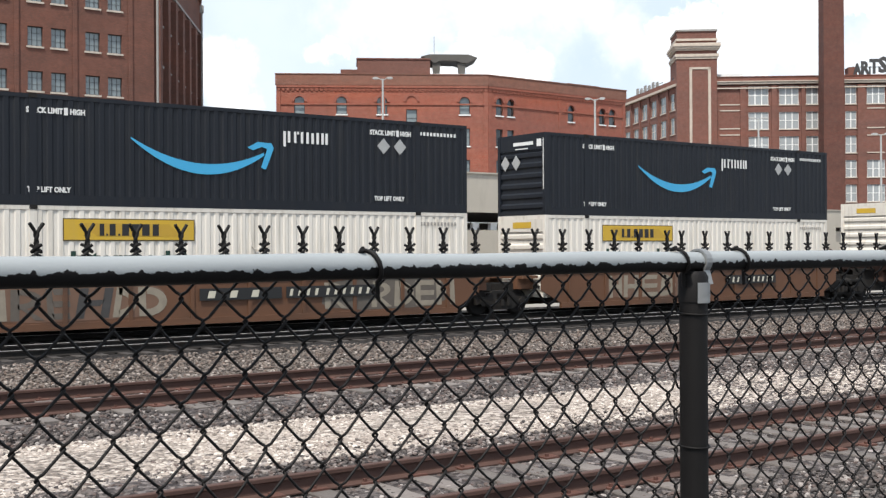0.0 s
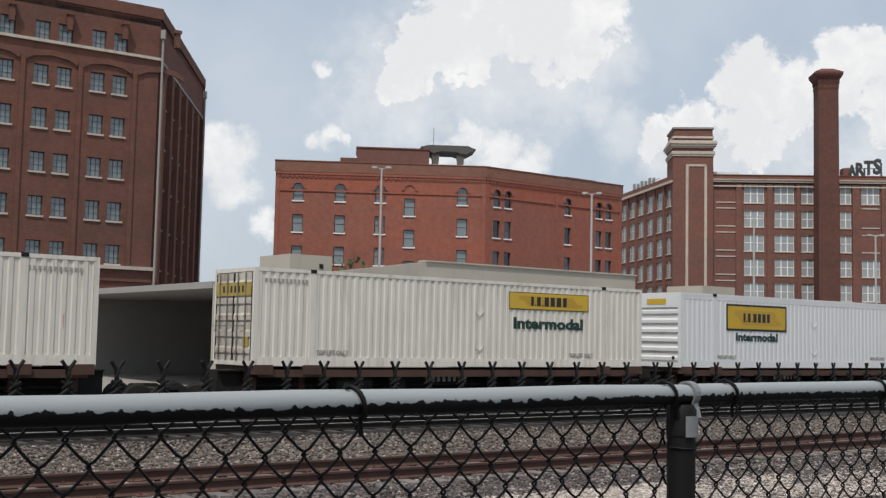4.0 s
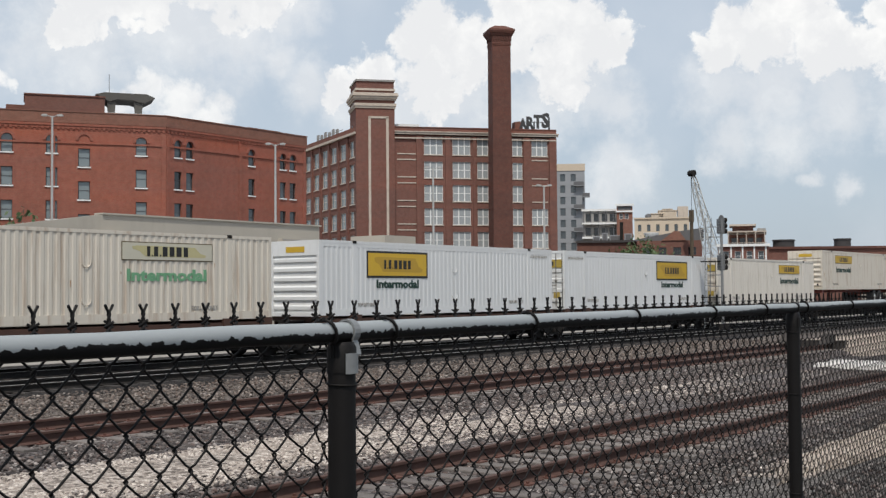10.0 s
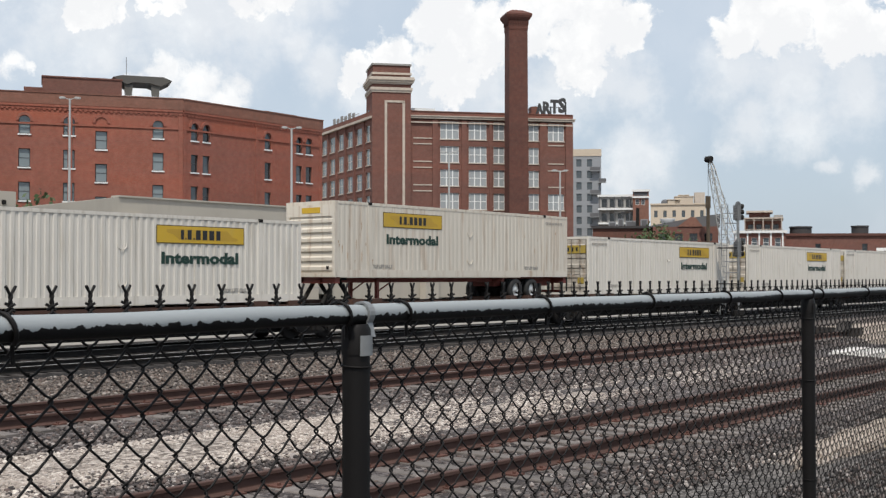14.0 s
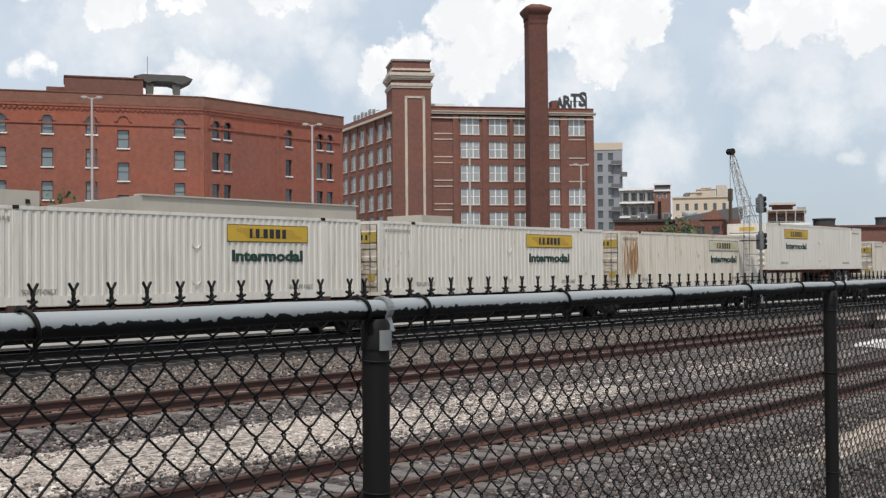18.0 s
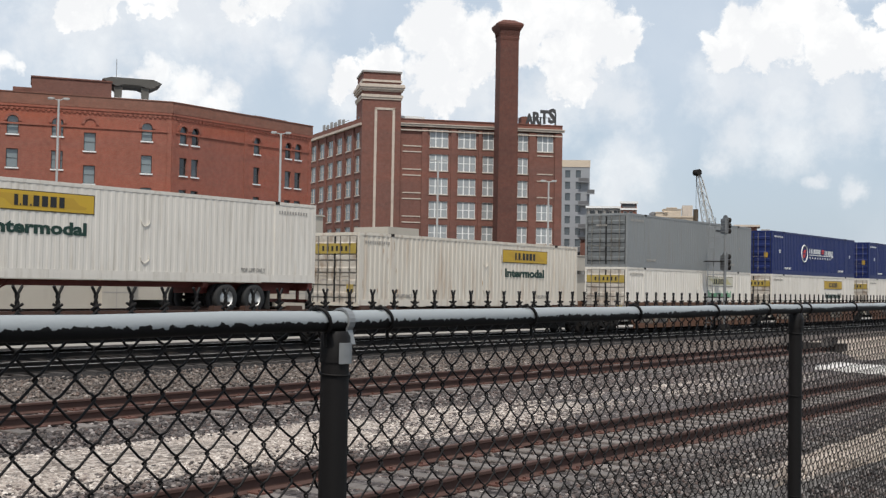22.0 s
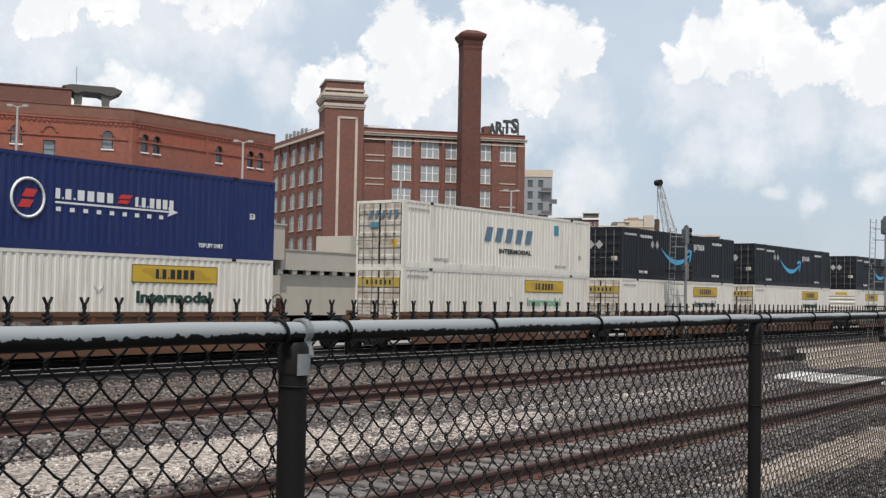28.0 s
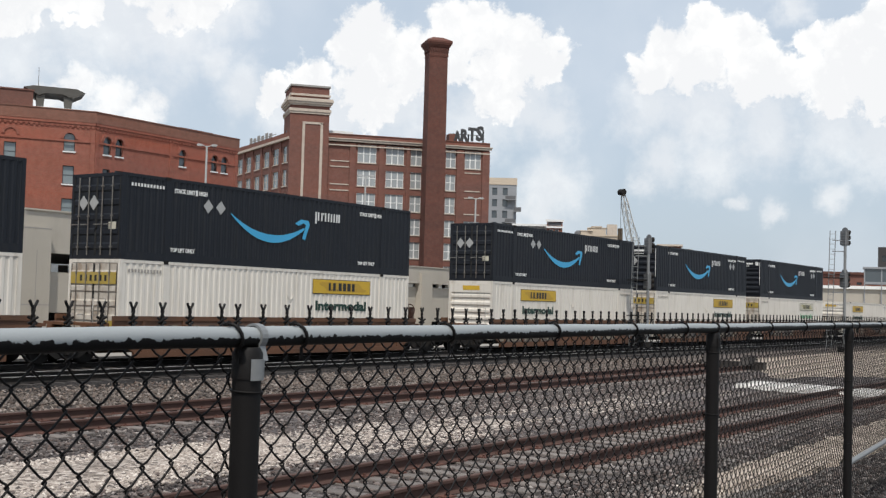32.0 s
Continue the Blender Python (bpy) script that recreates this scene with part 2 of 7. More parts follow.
def brick_material(name, c1, c2, mortar, scale=1.0, dirt=(0.05, 0.04, 0.035), dirt_amount=0.35):
    """Bricks 0.21 x 0.075 m laid along the object's x and z, with stains."""
    m = bpy.data.materials.new(name)
    m.use_nodes = True
    nt = m.node_tree
    b = nt.nodes["Principled BSDF"]
    b.inputs["Roughness"].default_value = 0.88
    b.inputs["Specular IOR Level"].default_value = 0.25
    tc = nt.nodes.new("ShaderNodeTexCoord")
    sp = nt.nodes.new("ShaderNodeSeparateXYZ")
    link(nt, tc.outputs["Object"], sp.inputs[0])
    cb = nt.nodes.new("ShaderNodeCombineXYZ")
    link(nt, math_node(nt, "ADD", sp.outputs[0], sp.outputs[1]), cb.inputs[0])
    link(nt, sp.outputs[2], cb.inputs[1])
    br = nt.nodes.new("ShaderNodeTexBrick")
    br.inputs["Color1"].default_value, br.inputs["Color2"].default_value, br.inputs["Mortar"].default_value = (*c1, 1), (*c2, 1), (*mortar, 1)
    br.inputs["Scale"].default_value = 1.0
    br.inputs["Brick Width"].default_value, br.inputs["Row Height"].default_value, br.inputs["Mortar Size"].default_value = 0.21 * scale, 0.075 * scale, 0.007
    link(nt, cb.outputs[0], br.inputs["Vector"])
    n1 = nt.nodes.new("ShaderNodeTexNoise")
    n1.inputs["Scale"].default_value, n1.inputs["Detail"].default_value = 0.22, 7.0
    n1.inputs["Roughness"].default_value = 0.6
    link(nt, tc.outputs["Object"], n1.inputs["Vector"])
    mr = nt.nodes.new("ShaderNodeMapRange")
    mr.inputs["From Min"].default_value, mr.inputs["From Max"].default_value, mr.inputs["To Max"].default_value = 0.46, 0.75, dirt_amount
    link(nt, n1.outputs["Fac"], mr.inputs["Value"])
    mx = nt.nodes.new("ShaderNodeMixRGB")
    link(nt, mr.outputs[0], mx.inputs[0])
    link(nt, br.outputs["Color"], mx.inputs[1])
    mx.inputs[2].default_value = (*dirt, 1)
    n2 = nt.nodes.new("ShaderNodeTexNoise")
    n2.inputs["Scale"].default_value, n2.inputs["Detail"].default_value = 1.6, 4.0
    link(nt, tc.outputs["Object"], n2.inputs["Vector"])
    lay = nt.nodes.new("ShaderNodeMapping")
    lay.inputs["Scale"].default_value = (0.05, 0.05, 0.42)
    link(nt, tc.outputs["Object"], lay.inputs[0])
    n3 = nt.nodes.new("ShaderNodeTexNoise")
    n3.inputs["Scale"].default_value, n3.inputs["Detail"].default_value = 1.0, 5.0
    link(nt, lay.outputs[0], n3.inputs["Vector"])
    hs = nt.nodes.new("ShaderNodeHueSaturation")
    link(nt, mx.outputs[0], hs.inputs["Color"])
    both = math_node(nt, "ADD", math_node(nt, "MULTIPLY", n2.outputs["Fac"], 0.5), math_node(nt, "MULTIPLY", n3.outputs["Fac"], 0.55))
    link(nt, math_node(nt, "ADD", both, 0.475), hs.inputs["Value"])
    link(nt, math_node(nt, "ADD", math_node(nt, "MULTIPLY", n3.outputs["Fac"], 0.35), 0.80), hs.inputs["Saturation"])
    link(nt, hs.outputs[0], b.inputs["Base Color"])
    bp = nt.nodes.new("ShaderNodeBump")
    bp.inputs["Strength"].default_value, bp.inputs["Distance"].default_value = 0.4, 0.01
    link(nt, br.outputs["Fac"], bp.inputs["Height"])
    link(nt, bp.outputs[0], b.inputs["Normal"])
    return m


def gravel_material(name, dark, light, warm, scale=16.0):
    """Crushed stone: each stone a cell with its own tone, over patches of wear."""
    m = bpy.data.materials.new(name)
    m.use_nodes = True
    nt = m.node_tree
    b = nt.nodes["Principled BSDF"]
    b.inputs["Roughness"].default_value = 0.92
    b.inputs["Specular IOR Level"].default_value = 0.2
    tc = nt.nodes.new("ShaderNodeTexCoord")
    cells = nt.nodes.new("ShaderNodeTexVoronoi")
    cells.inputs["Scale"].default_value = scale
    link(nt, tc.outputs["Object"], cells.inputs["Vector"])
    sp = nt.nodes.new("ShaderNodeSeparateColor")
    link(nt, cells.outputs["Color"], sp.inputs[0])
    rp = nt.nodes.new("ShaderNodeValToRGB")
    rp.color_ramp.elements[0].color, rp.color_ramp.elements[1].color = (*dark, 1), (*light, 1)
    e = rp.color_ramp.elements.new(0.55)
    e.color = (*warm, 1)
    link(nt, sp.outputs[0], rp.inputs[0])
    patch = nt.nodes.new("ShaderNodeTexNoise")
    patch.inputs["Scale"].default_value, patch.inputs["Detail"].default_value = 0.7, 6.0
    link(nt, tc.outputs["Object"], patch.inputs["Vector"])
    hs = nt.nodes.new("ShaderNodeHueSaturation")
    link(nt, rp.outputs[0], hs.inputs["Color"])
    link(nt, math_node(nt, "ADD", math_node(nt, "MULTIPLY", patch.outputs["Fac"], 0.9), 0.55), hs.inputs["Value"])
    gap = nt.nodes.new("ShaderNodeMapRange")
    gap.inputs["From Min"].default_value, gap.inputs["From Max"].default_value = 0.25, 0.62
    gap.inputs["To Min"].default_value, gap.inputs["To Max"].default_value = 1.0, 0.0
    link(nt, cells.outputs["Distance"], gap.inputs["Value"])
    link(nt, hs.outputs[0], b.inputs["Base Color"])
    bp = nt.nodes.new("ShaderNodeBump")
    bp.inputs["Strength"].default_value, bp.inputs["Distance"].default_value = 0.9, 0.04
    link(nt, gap.outputs[0], bp.inputs["Height"])
    link(nt, bp.outputs[0], b.inputs["Normal"])
    return m


def glass_material(name, tint, rough=0.06):
    m = bpy.data.materials.new(name)
    m.use_nodes = True
    b = m.node_tree.nodes["Principled BSDF"]
    b.inputs["Base Color"].default_value = (*tint, 1)
    b.inputs["Roughness"].default_value = rough
    b.inputs["Specular IOR Level"].default_value = 0.9
    nt = m.node_tree
    n = nt.nodes.new("ShaderNodeTexNoise")
    n.inputs["Scale"].default_value = 0.8
    tc = nt.nodes.new("ShaderNodeTexCoord")
    link(nt, tc.outputs["Object"], n.inputs["Vector"])
    bp = nt.nodes.new("ShaderNodeBump")
    bp.inputs["Strength"].default_value, bp.inputs["Distance"].default_value = 0.08, 0.05
    link(nt, n.outputs["Fac"], bp.inputs["Height"])
    link(nt, bp.outputs[0], b.inputs["Normal"])
    return m


RUST = (0.16, 0.06, 0.025)
M = {
    "white": material("white_paint", (0.70, 0.655, 0.585), 0.5, vary=0.06, scale=0.7, bump=0.03, dirt=(0.30, 0.245, 0.17), dirt_amount=0.55, streak=(5.0, 5.0, 0.35), spread=0.12),
    "cream": material("weathered_cream_paint", (0.64, 0.585, 0.50), 0.55, vary=0.07, scale=0.7, bump=0.04, dirt=(0.30, 0.16, 0.07), dirt_amount=0.7, streak=(4.0, 4.0, 0.3), spread=0.08),
    "fresh": material("fresh_white_paint", (0.70, 0.705, 0.70), 0.42, vary=0.03, scale=0.7, bump=0.02, dirt=(0.45, 0.43, 0.38), dirt_amount=0.25, streak=(5.0, 5.0, 0.35), spread=0.05),
    "black": material("dark_navy_paint", (0.010, 0.0125, 0.018), 0.5, spec=0.3, vary=0.15, scale=0.8, bump=0.03, dirt=(0.03, 0.029, 0.027), dirt_amount=0.5, streak=(5.0, 5.0, 0.4)),
    "blue": material("royal_blue_paint", (0.009, 0.020, 0.105), 0.45, spec=0.35, vary=0.12, scale=0.8, bump=0.03, dirt=(0.06, 0.065, 0.10), dirt_amount=0.4, streak=(5.0, 5.0, 0.4)),
    "grey": material("grey_paint", (0.225, 0.235, 0.235), 0.5, vary=0.08, scale=0.8, bump=0.03, dirt=(0.2, 0.18, 0.15), dirt_amount=0.5, streak=(5.0, 5.0, 0.4)),
    "yellow": material("yellow_vinyl", (0.56, 0.355, 0.028), 0.5, vary=0.06, scale=1.0, bump=0.02, dirt=(0.4, 0.3, 0.1), dirt_amount=0.4, streak=(3, 3, 0.5), spread=0.15),
    "dull_yellow": material("dull_yellow_vinyl", (0.40, 0.29, 0.055), 0.55, vary=0.15, scale=2.0, bump=0.0, dirt=(0.30, 0.26, 0.18), dirt_amount=0.6, streak=(2, 2, 2)),
    "wash": material("faded_yellow_vinyl", (0.50, 0.45, 0.24), 0.5, vary=0.1, bump=0.0),
    "ochre": material("ochre_vinyl", (0.47, 0.29, 0.03), 0.5, vary=0.05, bump=0.0),
    "pale": material("pale_vinyl", (0.55, 0.52, 0.42), 0.5, vary=0.05, bump=0.0),
    "dark_rim": material("brown_vinyl", (0.10, 0.07, 0.02), 0.5, vary=0.1, bump=0.0),
    "ink": material("black_vinyl", (0.015, 0.015, 0.015), 0.5, vary=0.05, bump=0.0),
    "green": material("dark_green_vinyl", (0.010, 0.040, 0.028), 0.5, vary=0.08, bump=0.0),
    "faded_green": material("faded_green_vinyl", (0.16, 0.36, 0.20), 0.5, vary=0.1, bump=0.0),
    "sky_blue": material("light_blue_vinyl", (0.05, 0.36, 0.62), 0.45, vary=0.05, bump=0.0),
    "letter": material("white_vinyl", (0.72, 0.72, 0.70), 0.5, vary=0.06, bump=0.0),
    "faint": material("worn_grey_lettering", (0.33, 0.31, 0.28), 0.6, vary=0.2, bump=0.0),
    "red": material("red_vinyl", (0.55, 0.035, 0.03), 0.5, vary=0.06, bump=0.0),
    "slate_blue": material("slate_blue_vinyl", (0.10, 0.17, 0.24), 0.5, vary=0.3, scale=6, bump=0.0),
    "teal": material("teal_vinyl", (0.05, 0.22, 0.32), 0.5, vary=0.1, bump=0.0),
    "steel": material("worn_steel", (0.25, 0.235, 0.21), 0.45, 0.6, vary=0.25, scale=8, dirt=RUST, dirt_amount=0.5, streak=(4, 4, 1)),
    "galv": material("galvanised_steel", (0.24, 0.245, 0.245), 0.5, 0.4, vary=0.12, scale=25, bump=0.08),
    "car_brown": material("faded_orange_brown_paint", (0.122, 0.054, 0.026), 0.7, vary=0.18, scale=0.9, bump=0.1, dirt=(0.045, 0.028, 0.020), dirt_amount=0.9, streak=(0.35, 0.35, 0.8), spread=0.15),
    "graffiti": material("pale_spray_paint", (0.25, 0.215, 0.165), 0.7, vary=0.3, scale=4, bump=0.0),
    "graffiti_grey": material("grey_spray_paint", (0.105, 0.088, 0.072), 0.7, vary=0.3, scale=4, bump=0.0),
    "graffiti_dark": material("black_spray_paint", (0.05, 0.047, 0.045), 0.7, vary=0.3, scale=4, bump=0.0),
    "graffiti_brown": material("brown_paint_patch", (0.15, 0.085, 0.055), 0.7, vary=0.3, scale=2, bump=0.0),
    "under": material("grimy_black_steel", (0.016, 0.0145, 0.0135), 0.85, spec=0.25, vary=0.3, scale=4, bump=0.2, dirt=(0.04, 0.03, 0.022), dirt_amount=0.6, streak=(2, 2, 2)),
    "spine": material("rusty_brown_steel", (0.07, 0.033, 0.022), 0.8, vary=0.25, scale=3, bump=0.2, dirt=(0.03, 0.025, 0.02), dirt_amount=0.7, streak=(2, 2, 2)),
    "rubber": material("black_rubber", (0.02, 0.02, 0.02), 0.85, vary=0.2, scale=10, bump=0.1),
    "rim": material("white_wheel_rim", (0.6, 0.6, 0.58), 0.4, 0.4, vary=0.15, scale=10),
    "oxide": material("oxide_red_paint", (0.16, 0.035, 0.025), 0.65, vary=0.2, scale=4, bump=0.1),
    "rail_bright": material("polished_rail_head", (0.52, 0.50, 0.48), 0.5, 0.35, vary=0.1, scale=2, bump=0.02),
    "rail_rust": material("rusty_rail", (0.066, 0.033, 0.025), 0.85, 0.0, vary=0.25, scale=5, bump=0.2),
    "tie_dark": material("oil_soaked_timber", (0.045, 0.038, 0.034), 0.9, vary=0.3, scale=2.5, fine=40, bump=0.4, spread=0.4),
    "tie": material("weathered_timber", (0.15, 0.13, 0.118), 0.9, vary=0.3, scale=2.5, fine=40, bump=0.5, dirt=(0.07, 0.06, 0.05), dirt_amount=0.7, streak=(1, 14, 3), spread=0.5),
    "plate": material("rusty_tie_plate", (0.10, 0.042, 0.030), 0.8, vary=0.3, scale=9, bump=0.2, spread=0.3),
    "ballast": gravel_material("ballast", (0.035, 0.029, 0.029), (0.200, 0.178, 0.171), (0.083, 0.070, 0.067)),
    "pale_gravel": gravel_material("pale_limestone_gravel", (0.133, 0.112, 0.097), (0.570, 0.503, 0.447), (0.333, 0.282, 0.243)),
    "brown_ballast": gravel_material("brown_ballast", (0.040, 0.033, 0.030), (0.238, 0.210, 0.186), (0.105, 0.083, 0.072)),
    # oil-stained stone, its colour darkened further to stand in for the train's shade
    "oily_shaded_ballast": gravel_material("oil_stained_and_shaded_ballast", (0.010, 0.009, 0.009), (0.05, 0.045, 0.043), (0.022, 0.019, 0.018)),
    "pale_earth": gravel_material("pale_trodden_earth", (0.20, 0.165, 0.135), (0.46, 0.40, 0.34), (0.33, 0.275, 0.225), 9.0),
    "dark_gravel": gravel_material("dark_gravel", (0.046, 0.042, 0.040), (0.26, 0.238, 0.222), (0.11, 0.098, 0.090)),
    "fence_black": material("black_vinyl_coating", (0.0074, 0.0064, 0.0061), 0.6, spec=0.22, vary=0.2, scale=12, bump=0.06),
    "brick_red": brick_material("orange_red_brick", (0.343, 0.108, 0.074), (0.298, 0.091, 0.062), (0.28, 0.142, 0.098), dirt=(0.22, 0.085, 0.056), dirt_amount=0.5),
    "brick_dark": brick_material("dark_red_brick", (0.222, 0.094, 0.072), (0.175, 0.075, 0.058), (0.165, 0.10, 0.08), dirt=(0.12, 0.06, 0.045)),
    "brick_stack": brick_material("sooty_red_brick", (0.150, 0.060, 0.045), (0.118, 0.049, 0.038), (0.11, 0.062, 0.05), dirt=(0.07, 0.04, 0.032)),
    "brick_brown": brick_material("brown_brick", (0.19, 0.083, 0.060), (0.152, 0.067, 0.049), (0.12, 0.068, 0.054)),
    "stone": material("limestone_trim", (0.52, 0.45, 0.38), 0.85, vary=0.15, scale=2, bump=0.2, dirt=(0.25, 0.19, 0.15), dirt_amount=0.5, streak=(2, 2, 0.6)),
    "white_trim": material("white_painted_timber", (0.78, 0.78, 0.76), 0.6, vary=0.06, scale=3),
    "dark_trim": material("dark_window_frame", (0.05, 0.05, 0.052), 0.6, vary=0.1, scale=3),
    "stucco": material("beige_concrete", (0.42, 0.385, 0.33), 0.9, vary=0.10, scale=0.35, bump=0.15, dirt=(0.30, 0.27, 0.23), dirt_amount=0.5, streak=(0.8, 0.8, 0.25)),
    "yard": material("pale_concrete_yard", (0.27, 0.25, 0.225), 0.95, vary=0.15, scale=0.3, bump=0.1),
    "brick_tan": brick_material("faded_tan_brick", (0.27, 0.12, 0.085), (0.23, 0.10, 0.07), (0.2, 0.12, 0.09), dirt_amount=0.15),
    "glass_blind": glass_material("window_with_white_blind", (0.32, 0.34, 0.345), 0.12),
    "asphalt": material("asphalt", (0.06, 0.06, 0.062), 0.95, vary=0.2, scale=0.6, bump=0.3),
    "earth": material("dry_ground", (0.19, 0.165, 0.135), 0.95, vary=0.3, scale=0.12, fine=3, bump=0.3, dirt=(0.11, 0.12, 0.06), dirt_amount=0.6, streak=(0.05, 0.05, 0.05)),
    "roofing": material("dark_roofing", (0.055, 0.05, 0.05), 0.9, vary=0.2, scale=0.4),
    "concrete": material("grey_concrete", (0.30, 0.29, 0.275), 0.9, vary=0.12, scale=0.6, bump=0.15),
    "grey_panel": material("grey_cladding", (0.27, 0.28, 0.295), 0.7, vary=0.08, scale=0.4),
    "tan": material("tan_render", (0.55, 0.46, 0.36), 0.85, vary=0.1, scale=0.3),
    "glass": glass_material("window_glass", (0.075, 0.09, 0.10)),
    "glass_pale": glass_material("window_with_blind", (0.20, 0.24, 0.25), 0.12),
    "glass_dark": glass_material("dark_window_glass", (0.018, 0.02, 0.022)),
    "canopy": material("dark_weathered_metal", (0.085, 0.080, 0.072), 0.7, vary=0.15, scale=0.8),
    "signal_grey": material("signal_grey_paint", (0.15, 0.155, 0.16), 0.6, vary=0.12, scale=4),
    "worn_door": material("rust_streaked_door_paint", (0.52, 0.48, 0.42), 0.5, vary=0.2, scale=2.0, bump=0.05, dirt=(0.20, 0.115, 0.055), dirt_amount=0.85, streak=(2.6, 2.6, 1.3), spread=0.25, start=0.46),
    "steel_door": material("dull_grey_door_paint", (0.17, 0.18, 0.18), 0.5, 0.3, vary=0.25, scale=2.0, bump=0.05, dirt=(0.09, 0.075, 0.06), dirt_amount=0.8, streak=(2.2, 2.2, 0.9)),
    "heavy_rust": material("heavy_rust", (0.34, 0.17, 0.075), 0.85, vary=0.35, scale=3, bump=0.0),
    "rust_tan": material("pale_rust_stain", (0.46, 0.36, 0.25), 0.8, vary=0.25, scale=3, bump=0.0),
    "rust_streak": material("rust_streak", (0.38, 0.235, 0.13), 0.8, vary=0.3, scale=3, bump=0.0),
    "lamp_pole": material("pale_lamp_paint", (0.42, 0.42, 0.41), 0.5, 0.2, vary=0.08, scale=3),
    "leaf": material("leaf", (0.055, 0.095, 0.028), 0.6, vary=0.3, scale=6, spread=0.5),
    "bark": material("bark", (0.10, 0.075, 0.05), 0.9, vary=0.3, scale=8, bump=0.4),
    "crane_paint": material("pale_crane_paint", (0.52, 0.51, 0.48), 0.6, vary=0.15, scale=2),
    "placard": material("grey_placard_metal", (0.40, 0.40, 0.39), 0.45, 0.2, vary=0.15, scale=5, bump=0.0),
    "slab": material("pale_concrete_slab", (0.52, 0.50, 0.47), 0.9, vary=0.15, scale=0.8, bump=0.15),
    "hazy_dark": material("grey_felt_roof", (0.12, 0.12, 0.125), 0.9, vary=0.15, scale=0.3),
    "lamp_glass": material("lamp_lens", (0.75, 0.75, 0.72), 0.25, vary=0.05),
}


# ---- mesh tools ----
class G:
    """Collects faces, then makes one mesh of them."""

    def __init__(self):
        self.v, self.f, self.smooth = [], [], []

    def add(self, verts, faces, smooth=False):
        n = len(self.v)
        self.v.extend(tuple(p) for p in verts)
        self.f.extend(tuple(i + n for i in q) for q in faces)
        self.smooth.extend([smooth] * len(faces))
        return self

    def box(self, x0, x1, y0, y1, z0, z1):
        return self.add([(x0, y0, z0), (x1, y0, z0), (x1, y1, z0), (x0, y1, z0), (x0, y0, z1), (x1, y0, z1), (x1, y1, z1), (x0, y1, z1)],
                        [(0, 3, 2, 1), (4, 5, 6, 7), (0, 1, 5, 4), (1, 2, 6, 5), (2, 3, 7, 6), (3, 0, 4, 7)])

    def prism(self, outline, axis, a, b):
        """An outline (counter-clockwise) drawn out along x, y or z from a to b."""
        n = len(outline)
        put = {"x": lambda p, k: (k, p[0], p[1]), "y": lambda p, k: (p[0], k, p[1]), "z": lambda p, k: (p[0], p[1], k)}[axis]
        vs = [put(p, a) for p in outline] + [put(p, b) for p in outline]
        fs = [tuple(range(n)), tuple(range(2 * n - 1, n - 1, -1))]
        fs += [(i, i + n, (i + 1) % n + n, (i + 1) % n) for i in range(n)]
        return self.add(vs, fs)

    def tube(self, pts, r, n=6, cap=True, smooth=True):
        pts = [Vector(p) for p in pts]
        rings, prev = [], None
        for i, p in enumerate(pts):
            d = (pts[min(i + 1, len(pts) - 1)] - pts[max(i - 1, 0)]).normalized()
            up = Vector((0, 0, 1)) if abs(d.z) < 0.9 else Vector((1, 0, 0))
            if prev is not None:
                up = prev
            s = d.cross(up).normalized()
            t = s.cross(d).normalized()
            prev = t
            rad = r[i] if isinstance(r, (list, tuple)) else r
            rings.append([p + rad * (math.cos(2 * math.pi * k / n) * s + math.sin(2 * math.pi * k / n) * t) for k in range(n)])
        vs = [q for ring in rings for q in ring]
        fs = [(i * n + k, i * n + (k + 1) % n, (i + 1) * n + (k + 1) % n, (i + 1) * n + k) for i in range(len(pts) - 1) for k in range(n)]
        self.add(vs, fs, smooth)
        if cap:
            self.add(rings[0], [tuple(range(n - 1, -1, -1))])
            self.add(rings[-1], [tuple(range(n))])
        return self

    def mesh(self, name):
        me = bpy.data.meshes.new(name)
        me.from_pydata(self.v, [], self.f)
        me.polygons.foreach_set("use_smooth", self.smooth)
        me.update()
        return me


def fix(me):
    """Outward normals on a closed mesh."""
    bm = bmesh.new()
    bm.from_mesh(me)
    bmesh.ops.recalc_face_normals(bm, faces=bm.faces)
    bm.to_mesh(me)
    bm.free()
    return me


PLACED = {}   # the pose of each part on its thing


def part(name, geo, mat, parent=None, label="", at=None):
    """One mesh object from collected faces or a ready mesh, under its parent."""
    me = geo.mesh(name) if isinstance(geo, G) else geo
    if not me.materials:
        me.materials.append(M[mat])
    ob = new(name, me)
    ob.parent = parent
    if at is not None:
        ob.matrix_local = at
    PLACED[ob.name] = at if at is not None else Matrix.Identity(4)
    return tagged(ob, label)


def thing(name, label, category, at=None, group="", kind=""):
    ob = new(name)
    ob.empty_display_size = 0.2
    if at is not None:
        ob.matrix_local = at
    return tagged(ob, label, category, group, kind)


CACHE = {}


def shared(key, make):
    if key not in CACHE:
        CACHE[key] = make()
    return CACHE[key]


def with_material(key, mat, make):
    """The mesh for key in that material, made once."""
    def build():
        me = make()
        me = me.mesh(key) if isinstance(me, G) else me
        me.materials.clear()
        me.materials.append(M[mat])
        return me
    return shared((key, mat), build)


